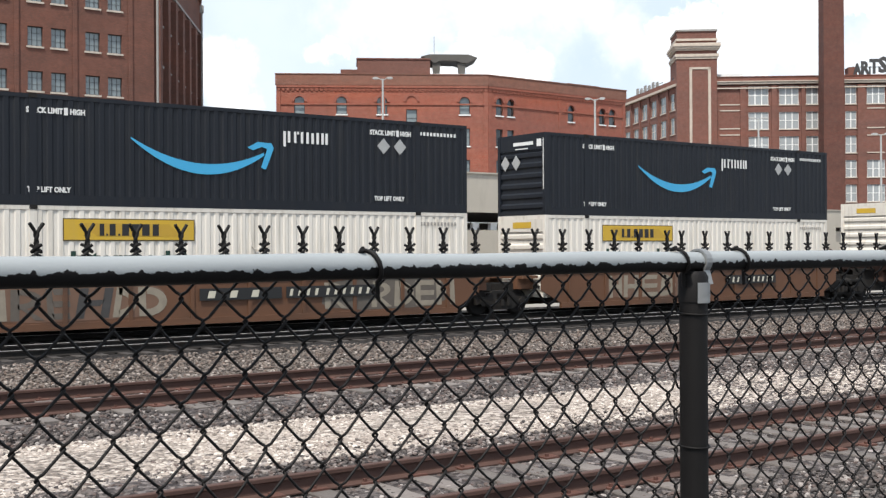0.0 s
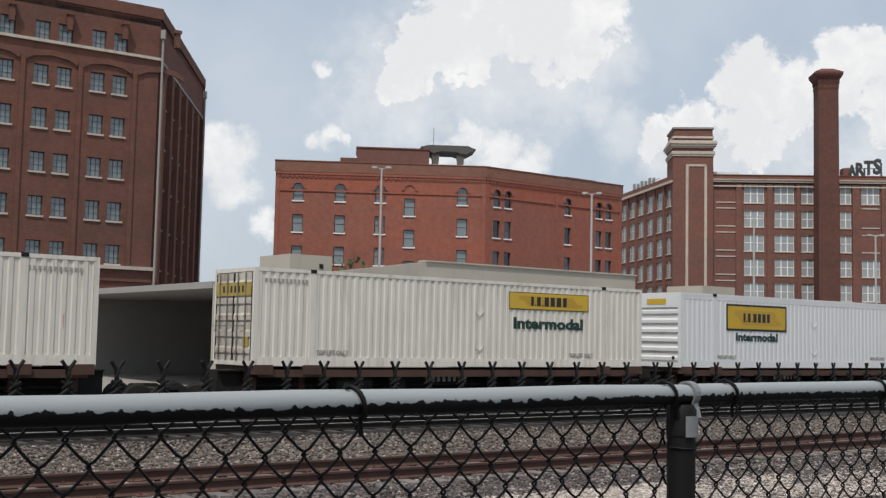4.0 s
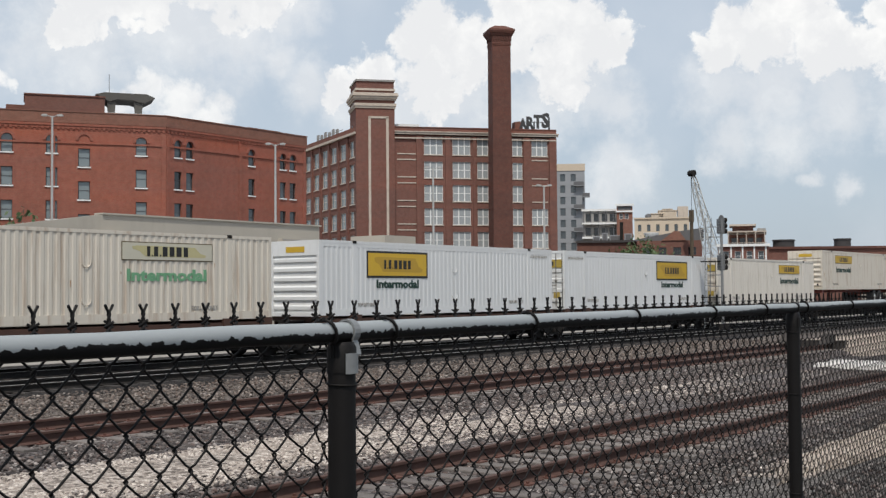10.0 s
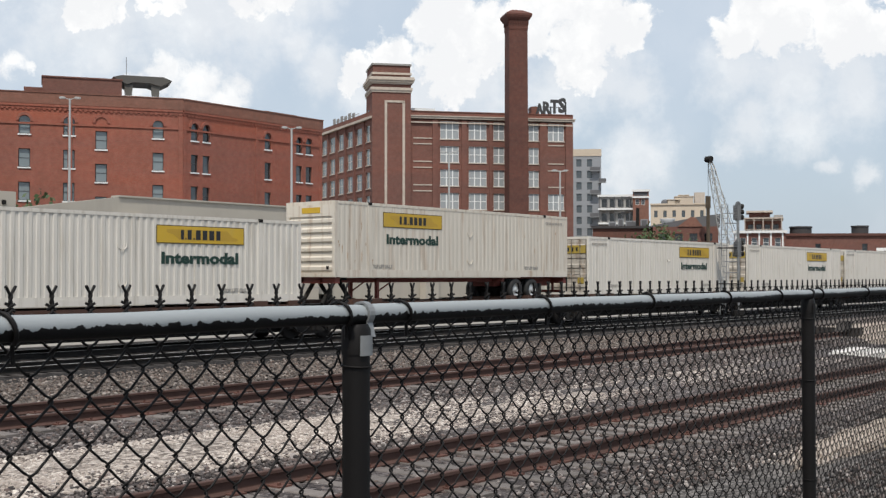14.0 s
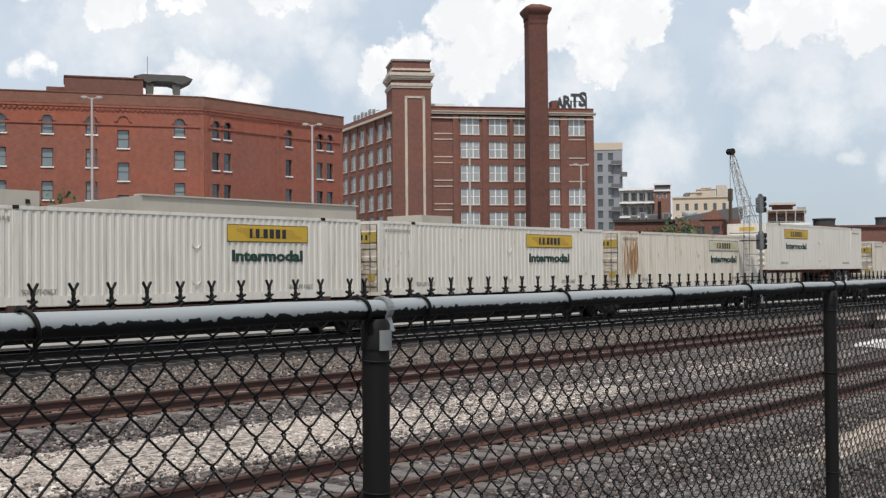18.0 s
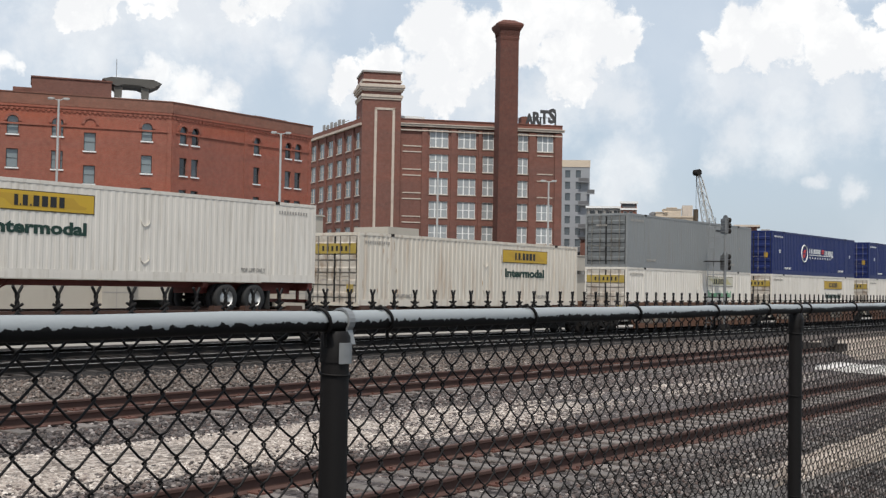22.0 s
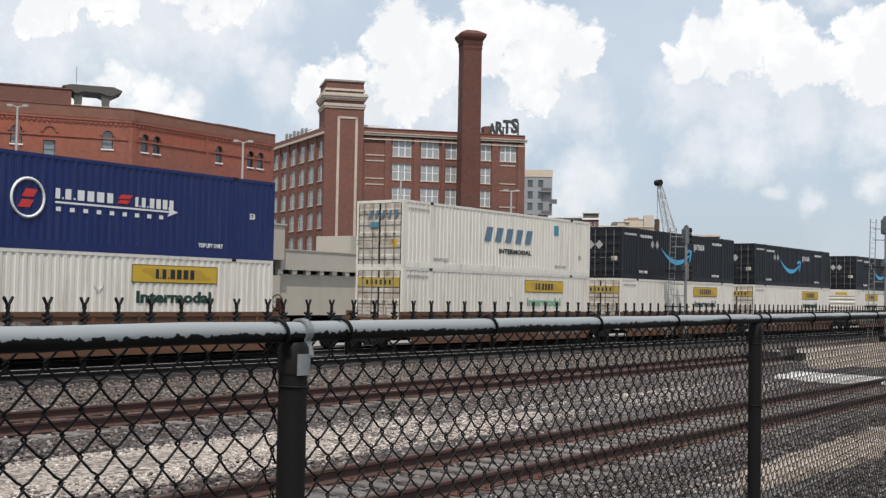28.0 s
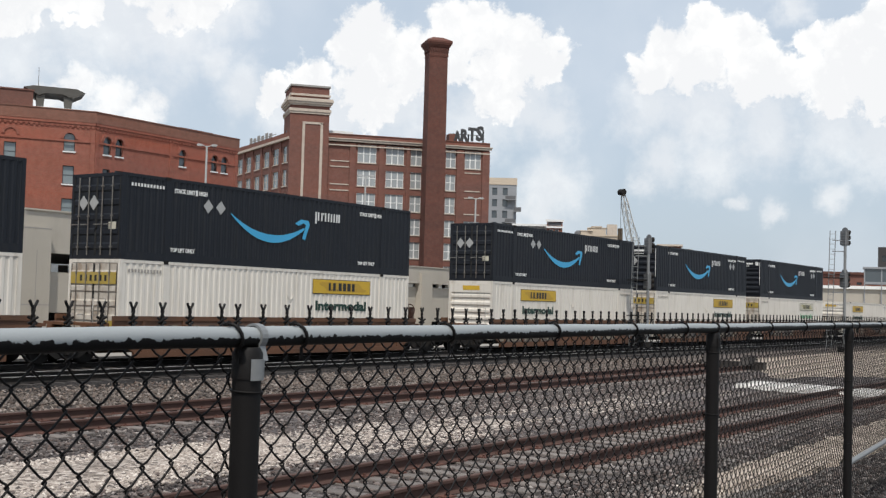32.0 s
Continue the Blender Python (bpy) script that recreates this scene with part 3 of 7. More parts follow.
def word(text, height, width=None):
    """Flat raised lettering in the xz plane, its lower left corner at the origin."""
    def make():
        cu = bpy.data.curves.new("word", "FONT")
        cu.body, cu.extrude, cu.resolution_u, cu.offset = text, 0.004, 2, 0.042
        ob = bpy.data.objects.new("word", cu)
        me = bpy.data.meshes.new_from_object(ob)
        xs = [v.co.x for v in me.vertices]
        ys = [v.co.y for v in me.vertices]
        x0, y0, h = min(xs), min(ys), max(ys) - min(ys)
        k = height / h
        kx = width / (max(xs) - x0) if width else k
        for v in me.vertices:
            v.co = Vector(((v.co.x - x0) * kx, -v.co.z, (v.co.y - y0) * k))
        bpy.data.objects.remove(ob)
        bpy.data.curves.remove(cu)
        return me
    return shared(("word", text, height, width), make).copy()


# ---- ground and tracks ----
TRAIN_Y = 30.57           # the near side of the containers
SPEED = 13.2              # metres a second, towards -x
TRACKS = [  # near rail, height of the rail head, polished
    (7.50, 0.20, False), (15.32, 0.20, False), (26.25, -0.01, True), (31.30, -0.05, True)]


def make_ground():
    ys = [(-2500, 0.4, "earth"), (-60, 0.42, "earth"), (-8, 0.45, "asphalt"), (2.4, 0.45, "dark_gravel"), (4.2, 0.22, "dark_gravel"), (6.4, 0.0, "ballast"),
          (6.8, 0.015, "ballast"), (7.2, 0.006, "ballast"), (9.4, 0.006, "ballast"), (9.8, 0.0, "ballast"), (10.7, 0.0, "pale_gravel"), (11.8, 0.03, "pale_gravel"), (12.8, 0.0, "ballast"), (13.7, -0.015, "ballast"), (14.6, 0.0, "ballast"), (15.0, 0.006, "ballast"), (17.2, 0.006, "brown_ballast"), (17.6, -0.015, "brown_ballast"),
          # from y 24 to 37.2 the shade under the train is in the ballast colour
          (20.5, -0.12, "brown_ballast"), (24.0, -0.19, "oily_shaded_ballast"), (37.2, -0.26, "yard"), (39, -0.32, "yard"), (72, -0.3, "asphalt"), (140, -0.2, "earth"), (700, 0.0, "earth"), (4200, 0.0, "earth")]
    xs = [-3000, -400, -80] + [-20 + 1.5 * k for k in range(80)] + [120, 170, 240, 400, 900, 4300]
    me = bpy.data.meshes.new("ground")
    rnd = random.Random(3)
    vs, fs, mi = [], [], []
    fine = []
    for (y0, z0, m0), (y1, z1, _) in zip(ys, ys[1:]):
        n = max(1, min(6, int((y1 - y0) / 0.6))) if -9 < y0 < 36 else 1
        fine += [(y0 + (y1 - y0) * k / n, z0 + (z1 - z0) * k / n, m0) for k in range(n)]
    fine.append(ys[-1])
    for y, z, _ in fine:
        for x in xs:
            near = -20 < x < 100 and 2 < y < 34
            vs.append((x, y, z + (rnd.uniform(-0.025, 0.025) if near else 0)))
    names = ["earth", "yard", "asphalt", "dark_gravel", "ballast", "pale_gravel", "brown_ballast", "oily_shaded_ballast"]
    n = len(xs)
    for j in range(len(fine) - 1):
        for i in range(n - 1):
            fs.append((j * n + i, j * n + i + 1, (j + 1) * n + i + 1, (j + 1) * n + i))
            kind = fine[j][2]
            if kind == "pale_gravel" and rnd.random() < (xs[i] - 11) / 9:
                kind = "ballast"       # the pale strip thins out along the line
            mi.append(names.index(kind))
    me.from_pydata(vs, [], fs)
    for k in names:
        me.materials.append(M[k])
    me.polygons.foreach_set("material_index", mi)
    me.polygons.foreach_set("use_smooth", [True] * len(fs))
    me.update()
    tagged(new("ground", me), "grey ballast, pale gravel strip and asphalt beside railway tracks", "ground", kind="structure")


def stone_mesh(seed):
    r = random.Random(seed)
    bm = bmesh.new()
    bmesh.ops.create_icosphere(bm, subdivisions=1, radius=1.0)
    for v in bm.verts:
        v.co *= r.uniform(0.65, 1.15)
        v.co.z *= 0.7
    out = ([tuple(v.co) for v in bm.verts], [tuple(v.index for v in f.verts) for f in bm.faces])
    bm.free()
    return out


def make_stones(name, label, mat, count, x0, x1, y0, y1, z, size, seed):
    """Loose stones over a strip, thinner with distance along it."""
    r = random.Random(seed)
    kinds = [stone_mesh(seed * 10 + k) for k in range(6)]
    g = G()
    for _ in range(count):
        x = x0 + (x1 - x0) * r.random() ** 1.5
        y = r.uniform(y0, y1)
        s = size * r.uniform(0.5, 1.25)
        m = Matrix.Rotation(r.uniform(0, 6.3), 3, "Z") @ Matrix.Rotation(r.uniform(-0.6, 0.6), 3, "X")
        vs, fs = kinds[r.randrange(6)]
        g.add([m @ Vector(v) * s + Vector((x, y, z(y) + s * 0.25)) for v in vs], fs)
    tagged(part(name, g, mat), label, "gravel", kind="stuff")


def island_material(name, stops):
    """Stones that differ in tone one from another."""
    m = bpy.data.materials.new(name)
    m.use_nodes = True
    nt = m.node_tree
    b = nt.nodes["Principled BSDF"]
    b.inputs["Roughness"].default_value = 0.9
    b.inputs["Specular IOR Level"].default_value = 0.25
    geo = nt.nodes.new("ShaderNodeNewGeometry")
    rp = nt.nodes.new("ShaderNodeValToRGB")
    rp.color_ramp.elements[0].color, rp.color_ramp.elements[1].color = (*stops[0], 1), (*stops[-1], 1)
    for k, c in enumerate(stops[1:-1]):
        e = rp.color_ramp.elements.new((k + 1) / (len(stops) - 1))
        e.color = (*c, 1)
    link(nt, geo.outputs["Random Per Island"], rp.inputs[0])
    link(nt, rp.outputs[0], b.inputs["Base Color"])
    return m


M["stones"] = island_material("ballast_stones", [(0.038, 0.033, 0.033), (0.073, 0.063, 0.059), (0.123, 0.107, 0.100), (0.105, 0.075, 0.066), (0.342, 0.309, 0.289)])
M["brown_stones"] = island_material("brown_ballast_stones", [(0.043, 0.036, 0.032), (0.105, 0.086, 0.076), (0.180, 0.153, 0.133), (0.133, 0.095, 0.078), (0.342, 0.302, 0.271)])
M["pale_stones"] = island_material("pale_stones", [(0.171, 0.145, 0.125), (0.408, 0.356, 0.313), (0.275, 0.230, 0.200), (0.646, 0.584, 0.523)])


def rail_outline(y):
    w, h = 0.037, 0.17
    return [(y - 0.07, -h), (y + 0.07, -h), (y + 0.07, -h + 0.012), (y + 0.012, -h + 0.035), (y + 0.010, -0.05), (y + w, -0.038), (y + w, -0.008), (y + w - 0.008, -0.001),
            (y - w + 0.008, -0.001), (y - w, -0.008), (y - w, -0.038), (y - 0.010, -0.05), (y - 0.012, -h + 0.035), (y - 0.07, -h + 0.012)]


def make_track(near, z, polished, far, stop=760):
    t = thing("railway_track", ("main-line track with polished rail heads on ballast" if polished else "rust-brown disused siding track on weathered wooden ties"), "railway track", pose(0, near, z), kind="structure")
    for y in (0.0, 1.51):
        g = G()
        o = rail_outline(y)
        g.prism(o, "x", -160, stop)
        ob = part("rail", fix(g.mesh("rail")), "under" if polished else "rail_rust", t)
        if polished:
            h = G().box(-160, 760, y - 0.030, y + 0.030, -0.001, 0.003)
            part("rail_head", h, "rail_bright", ob, "polished steel running surface")
    r = random.Random(int(near * 10))
    tm = "tie_dark" if polished else "tie"
    tie = with_material("tie", tm, lambda: G().prism([(-0.11, -0.18), (0.11, -0.18), (0.11, -0.012), (0.098, 0), (-0.098, 0), (-0.11, -0.012)], "y", -0.62, 2.12))
    plate = with_material("tie_plate", "plate", lambda: G().box(-0.09, 0.09, -0.17, 0.17, 0, 0.018).box(-0.05, -0.02, -0.13, -0.10, 0.018, 0.045).box(0.02, 0.05, 0.10, 0.13, 0.018, 0.045))
    n = int((far + 6) / 0.53)
    for k in range(n):
        x = -6 + 0.53 * k + r.uniform(-0.03, 0.03)
        at = pose(x, r.uniform(-0.08, 0.08), -0.160 + r.uniform(-0.014, 0.004), 0, 0, r.uniform(-1.2, 1.2))
        ob = part("tie", tie, tm, t, at=at)
        if not polished and x < 42:
            for y in (0.0, 1.51):
                part("tie_plate", plate, "plate", ob, at=pose(0, y, 0.001))
    if stop < 400:
        # the siding ends at a pair of timber stops
        for y in (0.0, 1.51):
            part("wheel_stop", G().prism([(stop - 0.9, 0.0), (stop + 0.1, 0.0), (stop + 0.1, 0.34), (stop - 0.35, 0.40)], "y", y - 0.16, y + 0.16), "tie_dark", t, "dark wheel stop on the rail end")
        part("stop_beam", G().box(stop - 0.1, stop + 0.25, -0.5, 2.0, -0.25, 0.12), "tie_dark", t, "dark timber across the rail ends")
        return
    g = G()
    for k in range(int((400 - far) / 0.53)):
        x = far + 0.53 * k
        g.add(*shift_geo([(-0.11, -0.62, -0.3), (0.11, -0.62, -0.3), (0.11, 2.12, -0.3), (-0.11, 2.12, -0.3), (-0.11, -0.62, -0.176), (0.11, -0.62, -0.176), (0.11, 2.12, -0.176), (-0.11, 2.12, -0.176)], x))
    tagged(part("far_ties", g, tm, t), kind="stuff")


def shift_geo(vs, x):
    return [(a + x, b, c) for a, b, c in vs], [(0, 3, 2, 1), (4, 5, 6, 7), (0, 1, 5, 4), (1, 2, 6, 5), (2, 3, 7, 6), (3, 0, 4, 7)]


make_ground()
for near, z, polished in TRACKS:
    make_track(near, z, polished, 75 if polished else (43 if near > 10 else 60), 43 if near > 10 and not polished else 760)


# ---- the fence ----
FENCE_AT, FENCE_TURN = (1.875, 1.735), 5.5
FENCE = pose(FENCE_AT[0], FENCE_AT[1], 0, 0, 0, FENCE_TURN)
RAIL_Z = 2.122
MID_Z = 1.112
WEAVE = 0.0068            # half the depth of the woven wire
POSTS = [-6.9, -3.45, 0.0, 3.46, 7.02, 10.5, 14.0, 17.5, 21.0]


def worn_rail_material():
    """Black coating worn off the upper side of the pipe, with a ragged edge; bare grey metal shows."""
    m = material("worn_black_rail", (0.006, 0.0054, 0.0054), 0.6, spec=0.2, vary=0.2, scale=12, bump=0.05)
    nt = m.node_tree
    b = nt.nodes["Principled BSDF"]
    old = b.inputs["Base Color"].links[0].from_socket
    tc = nt.nodes.new("ShaderNodeTexCoord")
    sp = nt.nodes.new("ShaderNodeSeparateXYZ")
    link(nt, tc.outputs["Object"], sp.inputs[0])
    n = nt.nodes.new("ShaderNodeTexNoise")
    n.inputs["Scale"].default_value, n.inputs["Detail"].default_value = 55.0, 6.0
    link(nt, tc.outputs["Object"], n.inputs["Vector"])
    n2 = nt.nodes.new("ShaderNodeTexNoise")
    n2.inputs["Scale"].default_value = 2.2
    link(nt, tc.outputs["Object"], n2.inputs["Vector"])
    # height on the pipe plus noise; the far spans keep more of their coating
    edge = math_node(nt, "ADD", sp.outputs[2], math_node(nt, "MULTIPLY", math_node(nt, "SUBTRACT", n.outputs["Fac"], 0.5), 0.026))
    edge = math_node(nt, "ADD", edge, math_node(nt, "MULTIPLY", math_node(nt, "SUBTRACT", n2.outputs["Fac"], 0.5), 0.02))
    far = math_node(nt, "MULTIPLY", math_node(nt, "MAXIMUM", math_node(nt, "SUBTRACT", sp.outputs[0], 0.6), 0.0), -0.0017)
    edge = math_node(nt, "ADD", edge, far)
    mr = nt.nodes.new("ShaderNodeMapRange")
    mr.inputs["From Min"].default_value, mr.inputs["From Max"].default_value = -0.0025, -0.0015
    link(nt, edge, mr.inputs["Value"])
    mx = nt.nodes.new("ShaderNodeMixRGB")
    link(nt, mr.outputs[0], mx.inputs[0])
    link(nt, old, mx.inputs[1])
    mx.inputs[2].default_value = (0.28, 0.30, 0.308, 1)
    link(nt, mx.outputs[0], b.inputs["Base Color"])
    return m


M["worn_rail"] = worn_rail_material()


def shift_mesh(me, d):
    me.transform(Matrix.Translation(d))
    return me


def make_fence():
    f = thing("chain_link_fence", "black chain-link fence with worn grey top rail along the tracks", "fence", FENCE)
    # top rail, in lengths with sleeved joints
    for a, b in zip(POSTS, POSTS[1:]):
        g = G()
        n = 10
        g.tube([(a + (b - a) * k / n, 0, 0.0015 * math.sin(3 * k)) for k in range(n + 1)], 0.0215, 20)
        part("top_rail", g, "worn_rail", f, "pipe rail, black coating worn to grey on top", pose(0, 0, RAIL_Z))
    for x in POSTS:
        g = G()
        ty = 0.0
        x -= 0.025
        g.tube([(x, ty, 0.3), (x, ty, RAIL_Z - 0.045)], 0.0305, 24)
        p = part("post", g, "fence_black", f)
        # cap bracket: a flat sleeve at the top and a loop over the rail
        g = G()
        g.tube([(x, ty, RAIL_Z - 0.088), (x, ty, RAIL_Z - 0.034), (x, ty, RAIL_Z - 0.022)], [0.0325, 0.0325, 0.026], 24)
        cap = part("post_cap", g, "fence_black", p)
        turns = [radians(232 + 88 * q / 10) for q in range(11)]
        g = G().prism([(x + 0.0332 * math.cos(a), ty + 0.0332 * math.sin(a)) for a in turns] + [(x + 0.036 * math.cos(a), ty + 0.036 * math.sin(a)) for a in reversed(turns)], "z", RAIL_Z - 0.090, RAIL_Z - 0.046)
        part("worn_plate", fix(g.mesh("worn_plate")), "galv" if abs(x) < 0.1 else "fence_black", cap, "grey metal where the coating has gone" if abs(x) < 0.1 else "")
        g = G()
        turns = [math.pi * 1.25 - math.pi * 1.5 * k / 14 for k in range(15)]
        outer = [(0.0275 * math.cos(a), 0.0275 * math.sin(a)) for a in turns]
        inner = [(0.0225 * math.cos(a), 0.0225 * math.sin(a)) for a in turns]
        outer = [(-0.0285, -0.05)] + outer + [(0.0285, -0.05)]
        inner = [(-0.0245, -0.05)] + inner + [(0.0245, -0.05)]
        g.prism(outer + inner[::-1], "x", x + 0.014, x + 0.034)
        part("rail_loop", fix(shift_mesh(g.mesh("rail_loop"), (0, 0, RAIL_Z))), "galv" if abs(x) < 0.1 else "fence_black", p, "bent metal strap over the rail")
        for z in (RAIL_Z - 0.113, RAIL_Z - 0.40, RAIL_Z - 0.86):
            g = G()
            ring = [(x + 0.033 * math.cos(a), ty + 0.033 * math.sin(a), z + 0.002 * math.sin(a)) for a in [2 * math.pi * k / 16 for k in range(17)]]
            g.tube(ring, 0.0024, 5, cap=False)
            part("tie_wire", g, "fence_black", p)
    # fabric: zigzag wires that hook round one another, with twisted tips above the rail;
    # the mesh is pulled wider towards the post at 0, where two rolls are joined
    step, r = 0.0406, 0.0025
    top, low = RAIL_Z + 0.040, 0.62
    tips = [-1.469 - 0.0735 * k for k in range(74, 0, -1)] + [-1.469 + 0.0736 * k for k in range(9)] + [-0.880 + 0.0792 * k for k in range(1, 10)] + [-0.069]
    tips += [-0.017 + 0.0865 * k for k in range(12)]
    while tips[-1] < 20.8:
        tips.append(tips[-1] + 0.082)
    cols = [c for p, q in zip(tips, tips[1:]) for c in (p, (p + q) / 2)] + [tips[-1]]
    rows = int((top - low) / step)
    rnd = random.Random(8)
    rest = G()
    for k in range(len(cols) - 1):
        x = cols[k]
        near = -2.4 < x < 9.4
        chunk = G() if near else rest
        pts = []
        for j in range(rows + 1):
            z = top - j * step - (0.0095 if j == 0 else 0)
            left = (j + k) % 2 == 0
            s = -1 if left else 1
            px = (cols[k] if left else cols[k + 1]) + rnd.uniform(-0.0015, 0.0015)
            z += rnd.uniform(-0.0015, 0.0015)
            # a flattened spiral: one slant runs on the near face, the other on the far face
            a, b = 0.036 + WEAVE * s, 0.036 - WEAVE * s
            if x > 6 or x < -2.4:
                pts += [(px - 0.002 * s, a, z + 0.0035), (px - 0.002 * s, b, z - 0.0035)]
            else:
                pts += [(px - 0.0055 * s, a, z + 0.0075), (px + 0.0012 * s, 0.036 + 0.5 * WEAVE * s, z + 0.0028), (px + 0.0012 * s, 0.036 - 0.5 * WEAVE * s, z - 0.0028), (px - 0.0055 * s, b, z - 0.0075)]
        chunk.tube(pts, r, 4 if x > 6 else 5, cap=False)
        if k % 2 == 0:
            # tip: two wires twisted, with forked ends
            bx, bz = x, top - 0.0105
            for s in (-1, 1):
                tw = [(bx + s * 0.0045, 0.036 - WEAVE * 0.8 * s, bz - 0.003), (bx + s * 0.0022, 0.036 + 0.002 * s, bz + 0.002)]
                tw += [(bx + 0.0017 * s * math.cos(q * 1.3), 0.036 + 0.0017 * s * math.sin(q * 1.3), bz + 0.0049 * q) for q in range(1, 6)]
                tw += [(bx + s * 0.0040, 0.036, bz + 0.0288), (bx + s * 0.0105, 0.036 + 0.002 * s, bz + 0.0368)]
                chunk.tube(tw, r * 1.1, 5, cap=True)
        if near:
            part("wire", chunk, "fence_black", f)
    tagged(part("wire_fabric", rest, "fence_black", f, "black vinyl-coated diamond mesh"), kind="stuff")
    for a, b in zip(POSTS[4:], POSTS[5:]):
        part("mid_rail", G().tube([(a, 0.0, MID_Z), (b, 0.0, MID_Z)], 0.021, 12), "galv", f, "bare grey pipe rail")
    # clips round the rail
    xs = [-0.93, -0.09, 0.135, 0.82, 1.55, 2.3, 2.95, 3.6, 4.5, 5.4, 6.3, 7.3, 8.4, 9.5]
    for cx in xs:
        g = G()
        pts = [(cx - 0.012, -0.012, RAIL_Z + 0.030)]
        for q in range(9):
            a = math.pi * 0.62 - q * 0.42
            pts.append((cx + 0.003 * q, 0.0265 * -math.cos(a), RAIL_Z + 0.0265 * math.sin(a)))
        pts.append((cx + 0.026, -0.004, RAIL_Z - 0.055))
        g.tube(pts, 0.0042, 6)
        part("rail_clip", g, "fence_black", f)


make_fence()


# ---- containers ----
L, H, W = 16.154, 2.896, 2.59
MOVING = []   # thing, distance along the train, y, z


def corrugated(x0, x1, z0, z1, depth, pitch=0.278):
    """A sheet in the xz plane, its crests at y = 0."""
    g = G()
    xs = [(x0, 0)]
    n = int(round((x1 - x0) / pitch))
    p = (x1 - x0) / n
    for k in range(n):
        a = x0 + k * p
        xs += [(a + 0.40 * p, 0), (a + 0.53 * p, depth), (a + 0.87 * p, depth), (a + p, 0)]
    vs = [(x, y, z) for x, y in xs for z in (z0, z1)]
    g.add(vs, [(2 * i, 2 * i + 2, 2 * i + 3, 2 * i + 1) for i in range(len(xs) - 1)])
    return g


def ribbed_end(depth=0.05, n=6):
    """The nose: a plain upper panel and pressed ribs below, facing -x."""
    g = G()
    g.box(0, 0.05, 0.12, W - 0.12, H * 0.80, H - 0.14)
    z0, z1 = 0.14, H * 0.80
    p = (z1 - z0) / n
    zs = [(z0, 0.06)]
    for k in range(n):
        a = z0 + k * p
        zs += [(a + 0.18 * p, 0.06), (a + 0.34 * p, 0.06 - depth), (a + 0.66 * p, 0.06 - depth), (a + 0.84 * p, 0.06)]
    zs.append((z1, 0.06))
    vs = [(x, y, z) for z, x in zs for y in (0.10, W - 0.10)]
    g.add(vs, [(2 * i + 1, 2 * i, 2 * i + 2, 2 * i + 3) for i in range(len(zs) - 1)])
    return g


def door_leaf():
    """Half of the rear end, facing -x, with pressed horizontal panels."""
    w = W / 2 - 0.10
    g = G().box(0.012, 0.06, 0, w, 0, H - 0.26)
    for k in range(5):
        z = 0.18 + k * 0.49
        g.prism([(0.012, z), (-0.018, z + 0.05), (-0.018, z + 0.20), (0.012, z + 0.25)], "y", 0.06, w - 0.06)
    return fix(g.mesh("door"))


def bars(x, z, w, h, n, fill=0.7):
    """A row of letter-sized bars."""
    g = G()
    p = w / n
    for k in range(n):
        g.box(x + k * p, x + k * p + p * fill, -0.004, 0.0, z, z + h)
    return g


def emblem(x, z, w, h):
    """A scroll-like band from upper left to lower right."""
    g = G()
    o = [(0.10, 0.80), (0.16, 0.86), (0.80, 0.82), (0.86, 0.42), (0.93, 0.30), (0.92, 0.16), (0.86, 0.14), (0.24, 0.16), (0.18, 0.50), (0.11, 0.62)]
    g.prism([(x + w * a, z + h * b) for a, b in reversed(o)], "y", -0.004, 0.0)
    return fix(g.mesh("emblem"))


def letter_bars(parent, x, z, w, h, mat, at, key):
    """Upright letter-sized bars with two low dots among them, each a part of its own."""
    cx = x
    for k, a in enumerate((0.10, 0.05, 0.13, 0.06, 0.155, 0.155, 0.165, 0.14)):
        dot = k in (1, 3)
        wide, high = a * w * (0.5 if dot else 0.70), h * (0.18 if dot else 1.0)
        bar = with_material("%s_bar_%d" % (key, k), mat, lambda: G().box(0, wide, -0.003, 0, 0, high))
        part("letter_bar", bar, mat, parent, at=at @ pose(cx, 0, z))
        cx += a * w


def make_sign(parent, x, z, style, text):
    """The yellow or pale carrier's panel and the green word under it."""
    tall = style == "border"
    w, h = 3.66, (0.90 if tall else 0.54)
    base = "pale" if style == "pale" else "yellow"
    if tall:
        fr = with_material("sign_border", "ink", lambda: G().box(-0.085, 3.745, -0.012, -0.004, -0.085, 0.985))
        part("sign_border", fr, "ink", parent, at=pose(x, 0, z))
    if not tall:
        part("sign_rim", with_material("sign_rim", "dark_rim", lambda: G().box(-0.03, w + 0.03, -0.010, -0.004, -0.03, h + 0.03)), "dark_rim", parent, "thin brown rim", pose(x, 0, z))
    pn = part("sign_panel", with_material("sign%d" % tall, base, lambda: G().box(0, w, -0.016, -0.004, 0, h)), base, parent, "pale panel" if base == "pale" else "yellow panel", pose(x, 0, z))
    mark = "wash" if style == "pale" else "ochre"
    part("emblem", with_material("emblem%d" % tall, mark, lambda: emblem(0, 0.02, w, h - 0.04)), mark, pn, at=pose(0, -0.016, 0))
    zz, hh = (0.27, 0.36) if tall else (0.11, 0.32)
    letter_bars(pn, w * 0.26, zz, w * 0.5, hh, "ink", pose(0, -0.020, 0), "sign%d" % tall)
    if text:
        tw, th = (2.66, 0.34) if tall else (3.25, 0.40)
        key = "intermodal%d" % tall
        part("lettering", with_material(key, text, lambda: word("Intermodal", th, tw)), text, parent, "green word lettering", pose(x + (0.5 if tall else 0.18), -0.006, z - (0.50 if tall else 0.70)))


